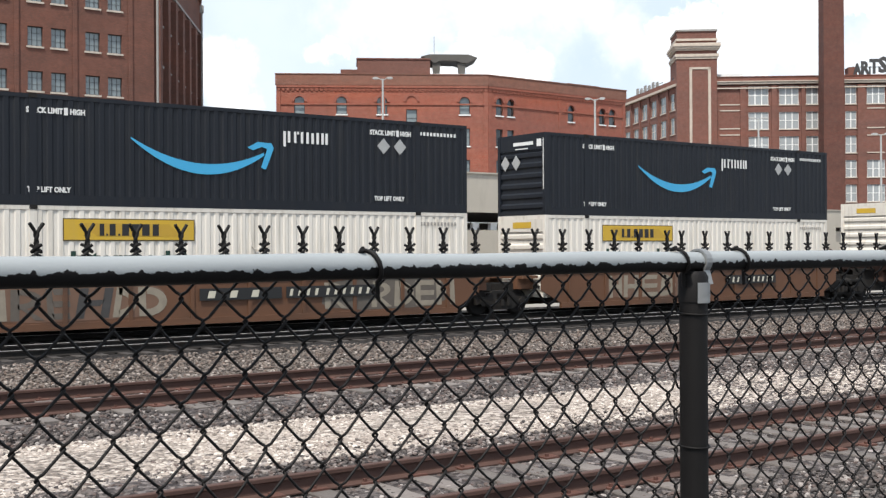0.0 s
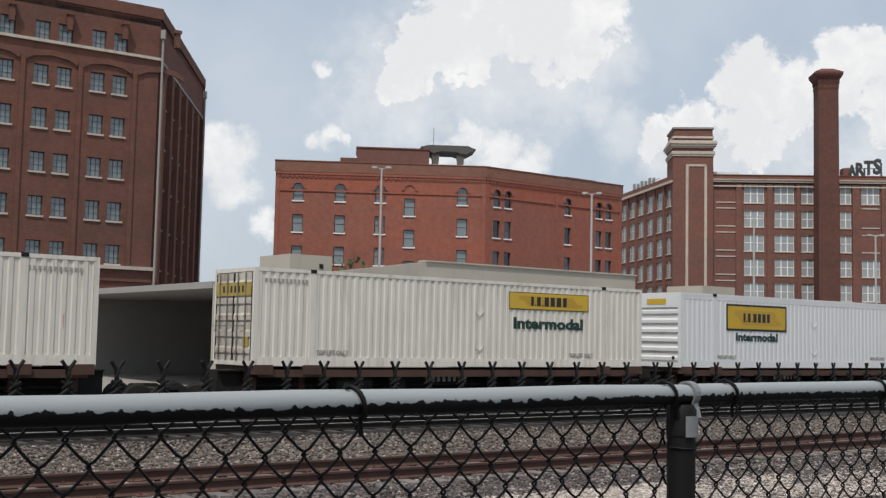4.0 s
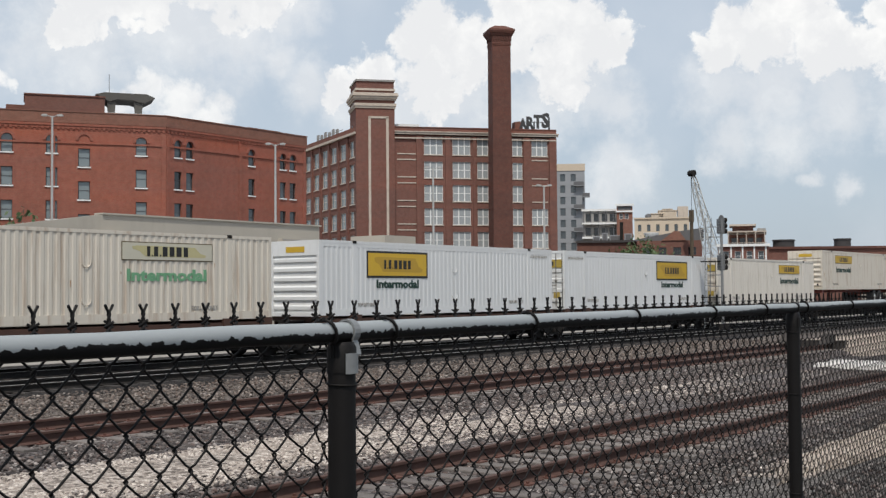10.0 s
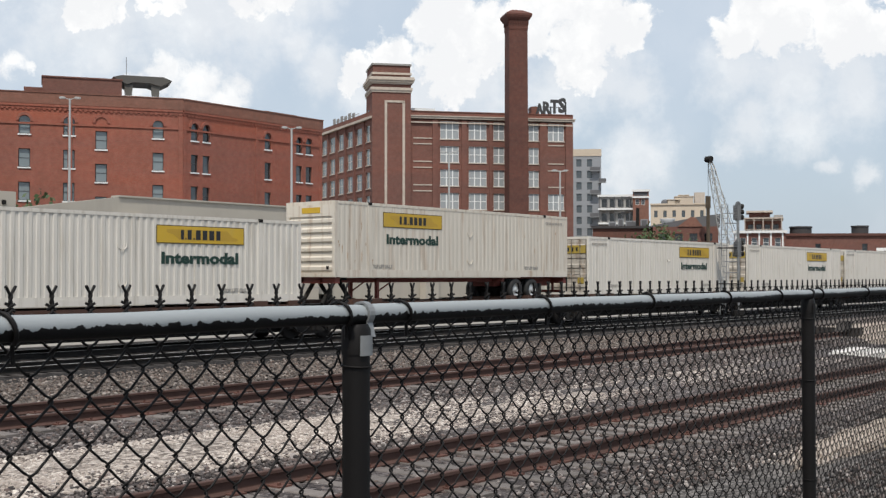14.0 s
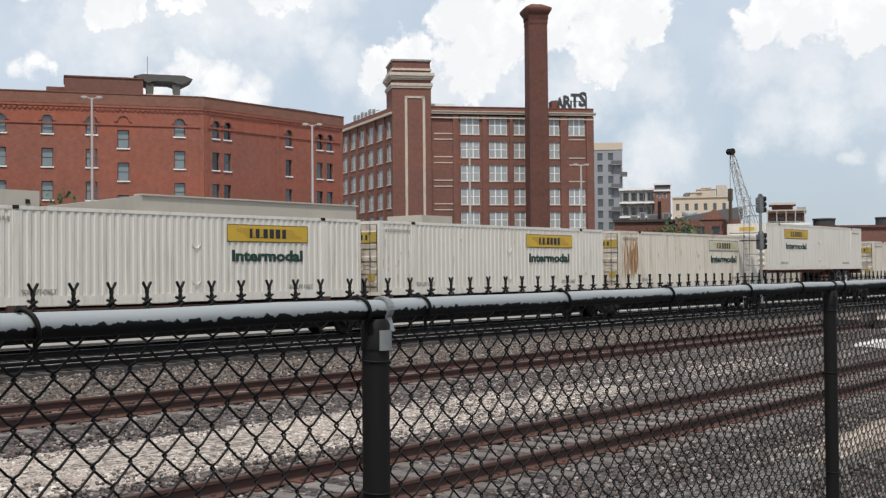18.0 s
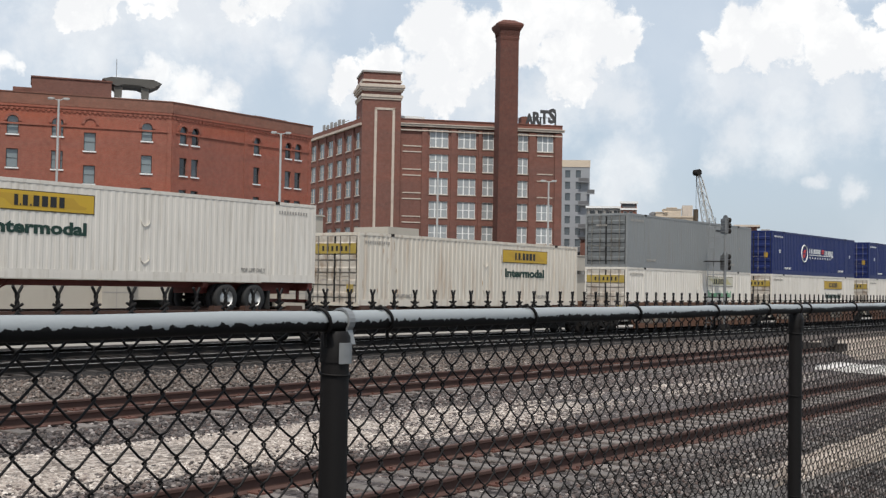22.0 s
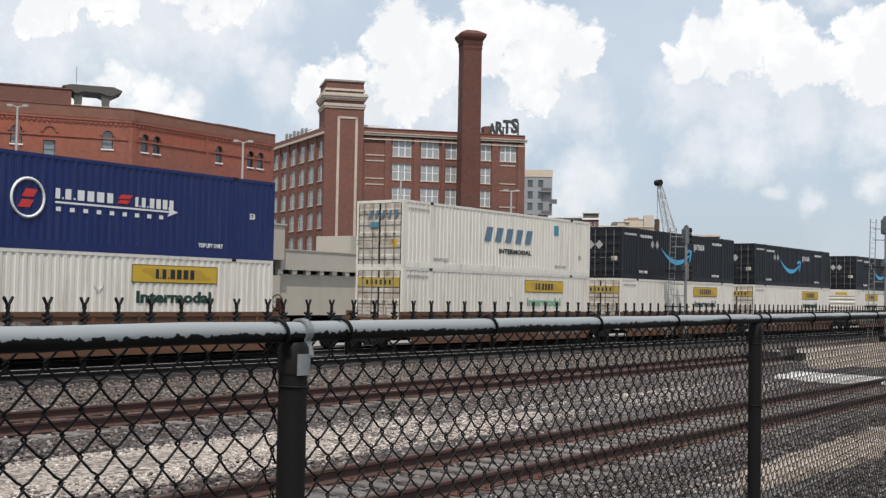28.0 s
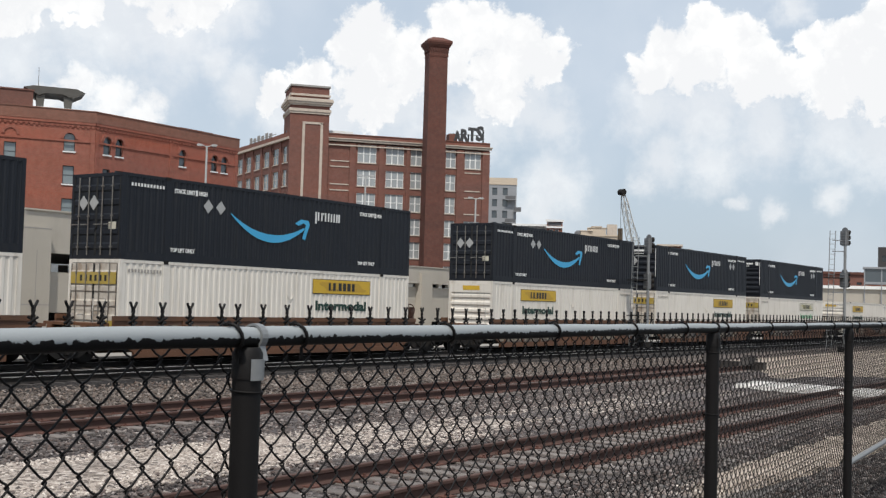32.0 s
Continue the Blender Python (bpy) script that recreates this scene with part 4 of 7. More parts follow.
SHELL = {"white": 0.024, "cream": 0.022, "fresh": 0.014, "black": 0.028, "blue": 0.028, "grey": 0.014}


def container(u, z, paint, end, label, sign=None, text=None, livery=None):
    """A 53-foot container; end: 'doors' or 'nose' at its -x end."""
    c = thing("shipping_container", label, "container", group="containers on the train")
    dep = 0.010 if "chassis" in label else SHELL[paint]
    head = 0.24 if paint == "fresh" else 0.11     # depth of the top rail
    P = lambda key, make: with_material(key, paint, make)
    side = part("side_wall", P("side%g" % dep, lambda: corrugated(0.14, L - 0.14, 0.27, H - head, dep)), paint, c)
    part("side_wall", P("back%g" % dep, lambda: corrugated(0.14, L - 0.14, 0.27, H - head, dep)), paint, c, at=pose(L, W, 0, 0, 0, 180))
    part("roof", P("roof", lambda: corrugated(0.1, L - 0.1, 0.05, W - 0.05, 0.02)), paint, c, at=pose(0, 0, H - 0.012, -90, 0, 0))
    part("floor", P("floor", lambda: G().box(0.05, L - 0.05, 0.05, W - 0.05, 0.10, 0.16)), paint, c)
    rail = P("rails", lambda: G().box(0.1, L - 0.1, -0.012, 0.05, 0, 0.20).box(0.1, L - 0.1, -0.004, 0.05, 0.20, 0.275))
    top = P("toprails", lambda: G().box(0.1, L - 0.1, -0.008, 0.06, H - 0.11, H).box(0.1, L - 0.1, -0.003, 0.06, H - head - 0.002, H - 0.11) if head > 0.2 else G().box(0.1, L - 0.1, -0.008, 0.06, H - 0.11, H))
    for y, turn in ((0, 0), (W, 180)):
        at = pose(0 if not turn else L, y, 0, 0, 0, turn)
        part("bottom_rail", rail, paint, c, at=at)
        part("top_rail", top, paint, c, at=at)
    post = P("post", lambda: G().box(0, 0.14, -0.012, 0.13, 0, H))
    for x, y, turn in ((0, 0, 0), (L, W, 180), (L, 0, 90), (0, W, -90)):
        part("corner_post", post, paint, c, at=pose(x, y, 0, 0, 0, turn))
    lift = P("lift", lambda: G().box(-0.10, 0.10, -0.016, 0.05, 0.0, H - 0.02))
    fit = with_material("fitting", "under", lambda: G().box(-0.10, 0.10, -0.03, 0.16, H - 0.10, H + 0.012))
    for x in (1.98, L - 1.98):
        q = part("lifting_post", lift, paint, c, at=pose(x, 0, 0))
        part("corner_fitting", fit, "under", q, "dark steel lifting fitting")
    # ends
    for x, turn, kind in ((0, 0, end), (L, 180, "nose" if end == "doors" else "doors")):
        at = pose(x, 0 if not turn else W, 0, 0, 0, turn)
        if kind == "nose":
            part("nose_wall", P("nose", ribbed_end), paint, c, at=at)
            part("header", P("header", lambda: G().box(0, 0.10, 0.1, W - 0.1, H - 0.14, H)), paint, c, at=at)
            part("end_sill", P("endsill", lambda: G().box(0, 0.10, 0.1, W - 0.1, 0, 0.14)), paint, c, at=at)
        else:
            part("header", P("door_header", lambda: G().box(0, 0.10, 0.1, W - 0.1, H - 0.12, H)), paint, c, at=at)
            part("end_sill", P("doorsill", lambda: G().box(0, 0.10, 0.1, W - 0.1, 0, 0.13)), paint, c, at=at)
            dm = {"white": "worn_door", "cream": "worn_door", "grey": "steel_door"}.get(paint, paint)
            leaf = with_material("leaf", dm, door_leaf)
            for k in range(2):
                d = part("door", leaf, dm, c, at=at @ pose(0, 0.10 + k * (W / 2 - 0.10), 0.13))
                if turn:
                    continue
                seal = with_material("gasket", "rubber", lambda: G().box(-0.012, 0.012, 0.0, 0.035, 0.02, H - 0.28))
                for y in (0.005, W / 2 - 0.145):
                    part("gasket", seal, "rubber", d, "black rubber door seal", pose(0, y, 0))
                rod = with_material("rod", "steel", lambda: G().tube([(-0.045, 0, 0.0), (-0.045, 0, H - 0.26)], 0.021, 8).box(-0.07, -0.01, -0.05, 0.05, 0.25, 0.30).box(-0.07, -0.01, -0.05, 0.05, 1.3, 1.34).box(-0.07, -0.01, -0.05, 0.05, 2.3, 2.34).box(-0.09, -0.06, -0.02, 0.36, 1.02, 1.05))
                for y in (0.36, 0.86):
                    part("lock_rod", rod, "steel", d, "galvanised locking rod", pose(0, y, 0))
    # markings
    tl = "letter" if paint in ("black", "blue") else "faint"
    for x in (1.9, L - 3.65):
        part("lettering", with_material("toplift", tl, lambda: word("TOP LIFT ONLY", 0.15, 1.15)), tl, c, at=pose(x + (0 if x > 5 else -0.08 if paint == "black" and end == "nose" else 0.25), -0.006, 0.34))
    tagged(part("number_bars", with_material("numbers", tl, lambda: bars(0, 0, 1.5, 0.11, 11, 0.6)), tl, c, "small serial characters shown as bars", pose(0.35 if end == "doors" else L - 1.9, -0.006, H - 0.42)), kind="stuff")
    if sign:
        make_sign(c, 9.72 if end == "doors" else L - 9.72 - 3.66, 1.56 if sign == "border" else 2.0, sign, text)
        if end == "doors":
            pn = part("door_sign", with_material("door_sign", "dull_yellow", lambda: G().box(-0.035, -0.022, 0.14, W - 0.14, 2.06, 2.46)), "dull_yellow", c, "yellow panel across the doors")
            bar = with_material("door_bar", "ink", lambda: G().box(-0.039, -0.035, 0, 0.11, 0, 0.20))
            for k in range(6):
                part("letter_bar", bar, "ink", pn, at=pose(0, 0.60 + 0.25 * k, 2.16))
            part("warning_label", with_material("label_a", "dull_yellow", lambda: G().box(-0.024, -0.020, 0.25, 0.62, 0.55, 0.85)), "dull_yellow", c)
        else:
            part("nose_sign", with_material("nose_sign", "yellow" if sign != "pale" else "pale", lambda: G().box(-0.010, -0.002, 0.75, 1.75, 2.44, 2.66)), "yellow", c, "small panel on the nose")
            part("connection_box", with_material("nose_box", "under", lambda: G().box(-0.012, 0.02, 0.30, 0.42, 0.30, 0.42)), "under", c)
        part("grab_loop", with_material("loop", paint, lambda: loop_mark()), paint, c, "bent loop on the side wall", pose(8.4, -0.004, 1.9))
        part("grab_loop", with_material("loop", paint, lambda: loop_mark()), paint, c, "", pose(8.4, -0.004, 0.72))
    if livery:
        livery(c, end)
    MOVING.append((c, u, TRAIN_Y, z))
    return c


def rust_run(c, x, z, w, h, mat, out=0.002):
    """One ragged vertical run of rust."""
    g = G().prism([(0, h), (-w * 0.6, h * 0.8), (-w * 0.5, h * 0.4), (-w * 0.15, 0), (w * 0.2, h * 0.1), (w * 0.5, h * 0.55), (w * 0.55, h * 0.9)], "y", -0.003, 0)
    part("rust_run", fix(g.mesh("rust_run")), mat, c, at=pose(x, -out, z))


def rust_streaks(c, x0, x1, n, seed):
    """Small scattered runs of rust."""
    r = random.Random(seed)
    for k in range(n):
        rust_run(c, r.uniform(x0, x1), r.uniform(0.35, 2.2), r.uniform(0.012, 0.04), r.uniform(0.08, 0.45), "rust_streak", 0.002 + 0.0007 * k)


def rust_panel(c, seed):
    """The end bay of a container, streaked with rust from the roof rail down, worst low beside the lifting post."""
    r = random.Random(seed)
    for k in range(75):
        x = 0.2 + 1.62 * r.random() ** 0.75
        h = r.uniform(0.35, 1.5)
        z = r.uniform(0.32, 2.72 - h)
        rust_run(c, x, z, r.uniform(0.02, 0.075), h, "heavy_rust" if r.random() < 0.25 + 0.35 * (x - 0.2) / 1.6 else ("rust_streak" if k % 3 else "rust_tan"), 0.002 + 0.0005 * k)


def loop_mark():
    g = G()
    g.tube([(0.17 * math.cos(a), -0.012, 0.17 * math.sin(a)) for a in [math.pi * (0.95 + 1.1 * k / 10) for k in range(11)]], 0.014, 6)
    return g


def smile_livery(c, end):
    """The curved blue arrow, white word bars, diamonds and small lettering."""
    dx = 0.0 if end == "nose" else 0.42
    g = G()
    n = 24
    lo, hi = [], []
    for k in range(n + 1):
        s = k / n
        x = 4.62 + 4.05 * s
        base = 1.86 - 3.0 * s * (1 - s) - 0.28 * s
        thick = 0.30 * math.sin(math.pi * min(1, 0.04 + s * 0.90)) ** 0.8
        lo.append((x, base))
        hi.append((x - 0.02, base + thick))
    g.prism(lo + hi[::-1], "y", -0.005, 0)
    head = [(8.12, 1.79), (8.30, 1.72), (8.60, 1.83), (8.76, 1.77), (8.56, 1.22), (8.72, 1.17), (8.98, 1.80), (8.90, 1.95), (8.45, 1.97)]
    g.prism(head, "y", -0.005, 0)
    part("arrow_mark", with_material("smile", "sky_blue", lambda: fix(g.mesh("smile"))), "sky_blue", c, "curved light-blue arrow", pose(dx, -0.006, 0))
    for a, w, low, high in ((0, 0.085, 0.12, 0.34), (0.15, 0.085, 0, 0.34), (0.36, 0.08, 0, 0.34), (0.47, 0.06, 0.26, 0.34), (0.59, 0.085, 0, 0.34), (0.78, 0.085, 0, 0.34), (0.955, 0.085, 0, 0.32), (1.13, 0.085, 0, 0.34), (1.30, 0.085, 0, 0.34), (1.44, 0.085, 0, 0.34)):
        lo2, hi2 = (-low, high) if low == 0.12 else (low, high)
        part("word_bar", with_material("word_bar_%g_%g_%g" % (w, lo2, hi2), "letter", lambda: G().box(0, w, -0.004, 0, lo2, hi2)), "letter", c, at=pose(9.3 + a + dx, -0.006, 2.0))
    dm = with_material("diamond", "placard", lambda: fix(G().prism([(0, -0.25), (0.24, 0), (0, 0.25), (-0.24, 0)], "y", -0.005, 0).mesh("diamond")))
    for x in ((12.86, 13.48) if end == "nose" else (3.88, 4.50)):
        part("placard", dm, "placard", c, "grey diamond placard", pose(x, -0.006, 2.06))
    st = with_material("stack", "letter", lambda: word("STACK LIMIT    HIGH", 0.16, 1.55))
    bx = with_material("stackbox", "letter", lambda: G().box(0, 0.10, -0.004, 0, -0.02, 0.18))
    for x in (1.80 if end == "nose" else 2.05, 12.35):
        q = part("lettering", st, "letter", c, at=pose(x + dx * 0.5, -0.006, 2.40))
        part("number_bar", bx, "letter", q, at=pose(0.99, 0, 0))
    if end == "doors":
        dd = with_material("door_diamond", "placard", lambda: fix(G().prism([(0, -0.26), (0.24, 0), (0, 0.26), (-0.24, 0)], "x", -0.030, -0.024).mesh("door_diamond")))
        for y in (1.41, 1.95):
            part("placard", dd, "placard", c, "grey diamond placard", pose(0, y, 1.9))
        part("data_plate", with_material("data_plate", "pale", lambda: G().box(-0.028, -0.02, 0.25, 0.62, 1.0, 1.24)), "pale", c)
    else:
        nd = with_material("nose_diamond", "placard", lambda: fix(G().prism([(0, -0.28), (0.24, 0), (0, 0.28), (-0.24, 0)], "x", -0.012, -0.004).mesh("nose_diamond")))
        for y in (1.55, 2.16):
            part("placard", nd, "placard", c, "grey diamond placard", pose(0, y, 1.9))
        part("nose_bars", with_material("nose_bars", "letter", lambda: G().box(-0.01, -0.002, 0.18, 0.42, 2.42, 2.68).box(-0.01, -0.002, 0.62, 1.7, 2.50, 2.62).box(-0.01, -0.002, 0.9, 1.6, 2.36, 2.40)), "letter", c)
        part("hazard_strip", with_material("nose_strip", "letter", lambda: G().box(-0.014, -0.002, 0.06, 0.09, 0.9, 2.7)), "letter", c)


def stack_livery(c, end):
    """A ringed red badge, white word bars and an arrow."""
    g = G()
    ring = [(5.77 + 0.56 * math.cos(a), -0.004, 1.53 + 0.58 * math.sin(a)) for a in [2 * math.pi * k / 28 for k in range(29)]]
    g.tube(ring, 0.05, 4, cap=False)
    part("badge_ring", with_material("ring", "letter", lambda: g), "letter", c, "white ring")
    r = G().prism([(5.55, 1.56), (5.95, 1.56), (6.10, 1.80), (5.70, 1.80)], "y", -0.012, -0.006).prism([(5.42, 1.24), (5.83, 1.24), (5.98, 1.48), (5.57, 1.48)], "y", -0.012, -0.006)
    r.prism([(9.02, 1.60), (9.42, 1.60), (9.56, 1.72), (9.14, 1.72)], "y", -0.012, -0.006).prism([(9.06, 1.76), (9.50, 1.76), (9.66, 1.90), (9.20, 1.90)], "y", -0.012, -0.006)
    part("badge", with_material("badge", "red", lambda: fix(r.mesh("badge"))), "red", c, "red slanted badge")
    letter_bars(c, 6.72, 1.58, 2.35, 0.32, "letter", pose(0, -0.006, 0), "first_word")
    letter_bars(c, 9.75, 1.54, 1.75, 0.32, "letter", pose(0, -0.006, 0), "second_word")
    part("arrow", with_material("word_arrow", "letter", lambda: fix(G().prism([(6.72, 1.44), (11.18, 1.44), (11.1, 1.30), (11.55, 1.47), (11.1, 1.64), (11.18, 1.50), (6.72, 1.50)], "y", -0.003, 0).mesh("arrow"))), "letter", c, "thin white arrow", pose(0, -0.006, 0))
    small = with_material("small_bar", "letter", lambda: G().box(0, 0.17, -0.003, 0, 0, 0.13))
    for k in range(9):
        part("letter_bar", small, "letter", c, at=pose(6.75 + 0.5 * k, -0.006, 1.20))
    for x in (1.2, 14.9):
        part("lettering", with_material("fifty_three", "letter", lambda: word("53", 0.22)), "letter", c, at=pose(x, -0.006, 1.45))
    part("data_plate", with_material("bplate", "pale", lambda: G().box(-0.028, -0.02, 2.0, 2.3, 1.1, 1.36)), "pale", c)
    part("warning_label", with_material("blabel", "ochre", lambda: G().box(-0.028, -0.02, 0.3, 0.55, 1.1, 1.45)), "ochre", c)


def swift_livery(c, end):
    """Slanted slate-blue bars, a thin dark line of lettering and a teal square."""
    g = G()
    for k in range(5):
        x = 6.1 + 0.88 * k
        g.prism([(x, 1.42), (x + 0.52, 1.42), (x + 0.74, 2.10), (x + 0.22, 2.10)], "y", -0.006, 0)
    part("word_bars", with_material("swift_bars", "slate_blue", lambda: fix(g.mesh("swift"))), "slate_blue", c, "slanted slate-blue word shown as bars", pose(0, -0.006, 0))
    part("lettering", with_material("intermodal_caps", "ink", lambda: word("INTERMODAL", 0.24, 2.9)), "ink", c, at=pose(7.35, -0.006, 0.88))
    part("patch", with_material("swift_patch", "teal", lambda: G().box(0, 0.46, -0.006, 0, 0, 0.5)), "teal", c, "square teal sticker", pose(12.4, -0.004, 2.0))
    part("lettering", with_material("fifty_three_dark", "faint", lambda: word("53", 0.22)), "faint", c, at=pose(14.9, -0.006, 0.85))
    d = G()
    for k in range(5):
        y = 0.35 + 0.36 * k
        d.prism([(y, 2.12), (y + 0.14, 2.12), (y + 0.02, 2.46), (y - 0.12, 2.46)], "x", -0.04, -0.034)
    part("door_bars", with_material("swift_door", "slate_blue", lambda: fix(d.mesh("swd"))), "slate_blue", c, "slate-blue word on the doors shown as bars")
    part("patch", with_material("swift_door_patch", "teal", lambda: G().box(-0.034, -0.024, 1.35, 1.8, 1.72, 1.95)), "teal", c)
    part("warning_label", with_material("swl", "yellow", lambda: G().box(-0.03, -0.02, 0.3, 0.6, 0.9, 1.2)), "yellow", c)


def plain_livery(c, end):
    part("lettering", with_material("fifty_three_dark", "faint", lambda: word("53", 0.22)), "faint", c, at=pose(14.2, -0.006, 1.3))
    part("patch", with_material("grey_patch", "ink", lambda: G().box(0, 1.0, -0.005, 0, 0, 0.10)), "ink", c, "dark sticker", pose(10.9, -0.004, 2.42))
    part("door_bars", with_material("grey_doors", "faint", lambda: bars(0.3, 0, 0.7, 0.1, 6)), "faint", c, at=pose(-0.03, 2.2, 2.2, 0, 0, -90))


# ---- railway cars ----
def wheelset_mesh():
    g = G()
    for y in (0.0, 1.51):
        n, r = 22, 0.43
        ring = lambda rad, yy: [(rad * math.cos(2 * math.pi * k / n), yy, rad * math.sin(2 * math.pi * k / n)) for k in range(n)]
        prof = [(0.10, -0.075), (0.30, -0.06), (r - 0.05, -0.055), (r, -0.055), (r, 0.055), (r + 0.025, 0.06), (r + 0.025, 0.085), (0.10, 0.085)]
        rings = [ring(a, y + b) for a, b in prof]
        vs = [p for q in rings for p in q]
        g.add(vs, [(i * n + k, i * n + (k + 1) % n, (i + 1) * n + (k + 1) % n, (i + 1) * n + k) for i in range(len(prof) - 1) for k in range(n)], True)
        g.add(rings[0], [tuple(range(n))])
    g.tube([(0, -0.25, 0), (0, 1.76, 0)], 0.08, 10)
    return g


def truck(parent, x):
    """A three-piece freight bogie; x: its centre along the car."""
    t = part("truck_bolster", with_material("bolster", "under", lambda: G().box(-0.22, 0.22, -0.3, 1.81, 0.42, 0.72)), "under", parent, "grimy black freight bogie", pose(x, 0.58, -0.05))
    ws = with_material("wheelset", "under", wheelset_mesh)
    for dx in (-0.86, 0.86):
        part("wheelset", ws, "under", t, at=pose(dx, 0, 0.43))
    def frame_mesh():
        g = G()
        o = [(-1.15, 0.36), (-1.15, 0.58), (-0.62, 0.62), (-0.40, 0.82), (0.40, 0.82), (0.62, 0.62), (1.15, 0.58), (1.15, 0.36), (0.80, 0.40), (0.45, 0.18), (-0.45, 0.18), (-0.80, 0.40)]
        g.prism(o, "y", -0.30, -0.16)
        for k in (-0.26, 0, 0.26):
            g.tube([(k, -0.33, 0.30), (k, -0.33, 0.52)], 0.07, 8)
        for k in (-0.86, 0.86):
            g.tube([(k, -0.36, 0.43), (k, -0.16, 0.43)], 0.13, 12)
        return fix(g.mesh("side_frame"))
    sf = with_material("side_frame", "under", frame_mesh)
    part("side_frame", sf, "under", t)
    part("side_frame", sf, "under", t, at=pose(0, 1.51, 0, 0, 0, 180))


def blob(x0, x1, z0, z1, r, out):
    """A flat patch with a wavering edge, lying on the plane y = -out."""
    pts, n = [], 26
    for k in range(n):
        a = 2 * math.pi * k / n
        cx, cz = math.cos(a), math.sin(a)
        sx, sz = abs(cx) ** 0.45 * (1 if cx > 0 else -1), abs(cz) ** 0.45 * (1 if cz > 0 else -1)
        j = r.uniform(0.90, 1.0)
        pts.append(((x0 + x1) / 2 + (x1 - x0) / 2 * sx * j, (z0 + z1) / 2 + (z1 - z0) / 2 * sz * j))
    return fix(G().prism(pts, "y", -out - 0.002, -out).mesh("patch"))


def letter_shape(w, h, r):
    """A swollen spray-painted letter-like stroke with a bowl."""
    g = G()
    s = r.uniform(-0.1, 0.15)
    kind = r.randrange(4)
    t = 0.26 * w
    g.prism([(0, 0), (t, 0), (t + s, h), (s, h)], "y", -0.004, 0)
    if kind == 0:
        turn = [math.pi * (-0.5 + k / 8) for k in range(9)]
        g.prism([(t * 0.8 + s + 0.72 * w * math.cos(a), h * 0.68 + h * 0.32 * math.sin(a)) for a in turn] + [(t * 0.8 + s + 0.42 * w * math.cos(a), h * 0.68 + h * 0.15 * math.sin(a)) for a in reversed(turn)], "y", -0.004, 0)
        g.prism([(t, h * 0.42), (t * 1.6, h * 0.42), (w, 0), (w - t, 0)][::-1], "y", -0.006, 0)
    elif kind == 1:
        g.prism([(w - t, 0), (w, 0), (w + s, h), (w - t + s, h)], "y", -0.004, 0)
        g.prism([(t, h * 0.40), (w - t, h * 0.40), (w - t + s, h * 0.60), (t + s, h * 0.60)], "y", -0.004, 0)
    elif kind == 2:
        for z in (0.0, 0.40, 0.80):
            g.prism([(t, h * z), (w * 0.95, h * z), (w + s, h * (z + 0.2)), (t + s, h * (z + 0.2))], "y", -0.004, 0)
    else:
        turn = [math.pi * (-0.5 + k / 10) for k in range(11)]
        g.prism([(t + 0.75 * w * math.cos(a), h * 0.5 + h * 0.5 * math.sin(a)) for a in turn] + [(t + 0.45 * w * math.cos(a), h * 0.5 + h * 0.26 * math.sin(a)) for a in reversed(turn)], "y", -0.004, 0)
    return fix(g.mesh("letter"))


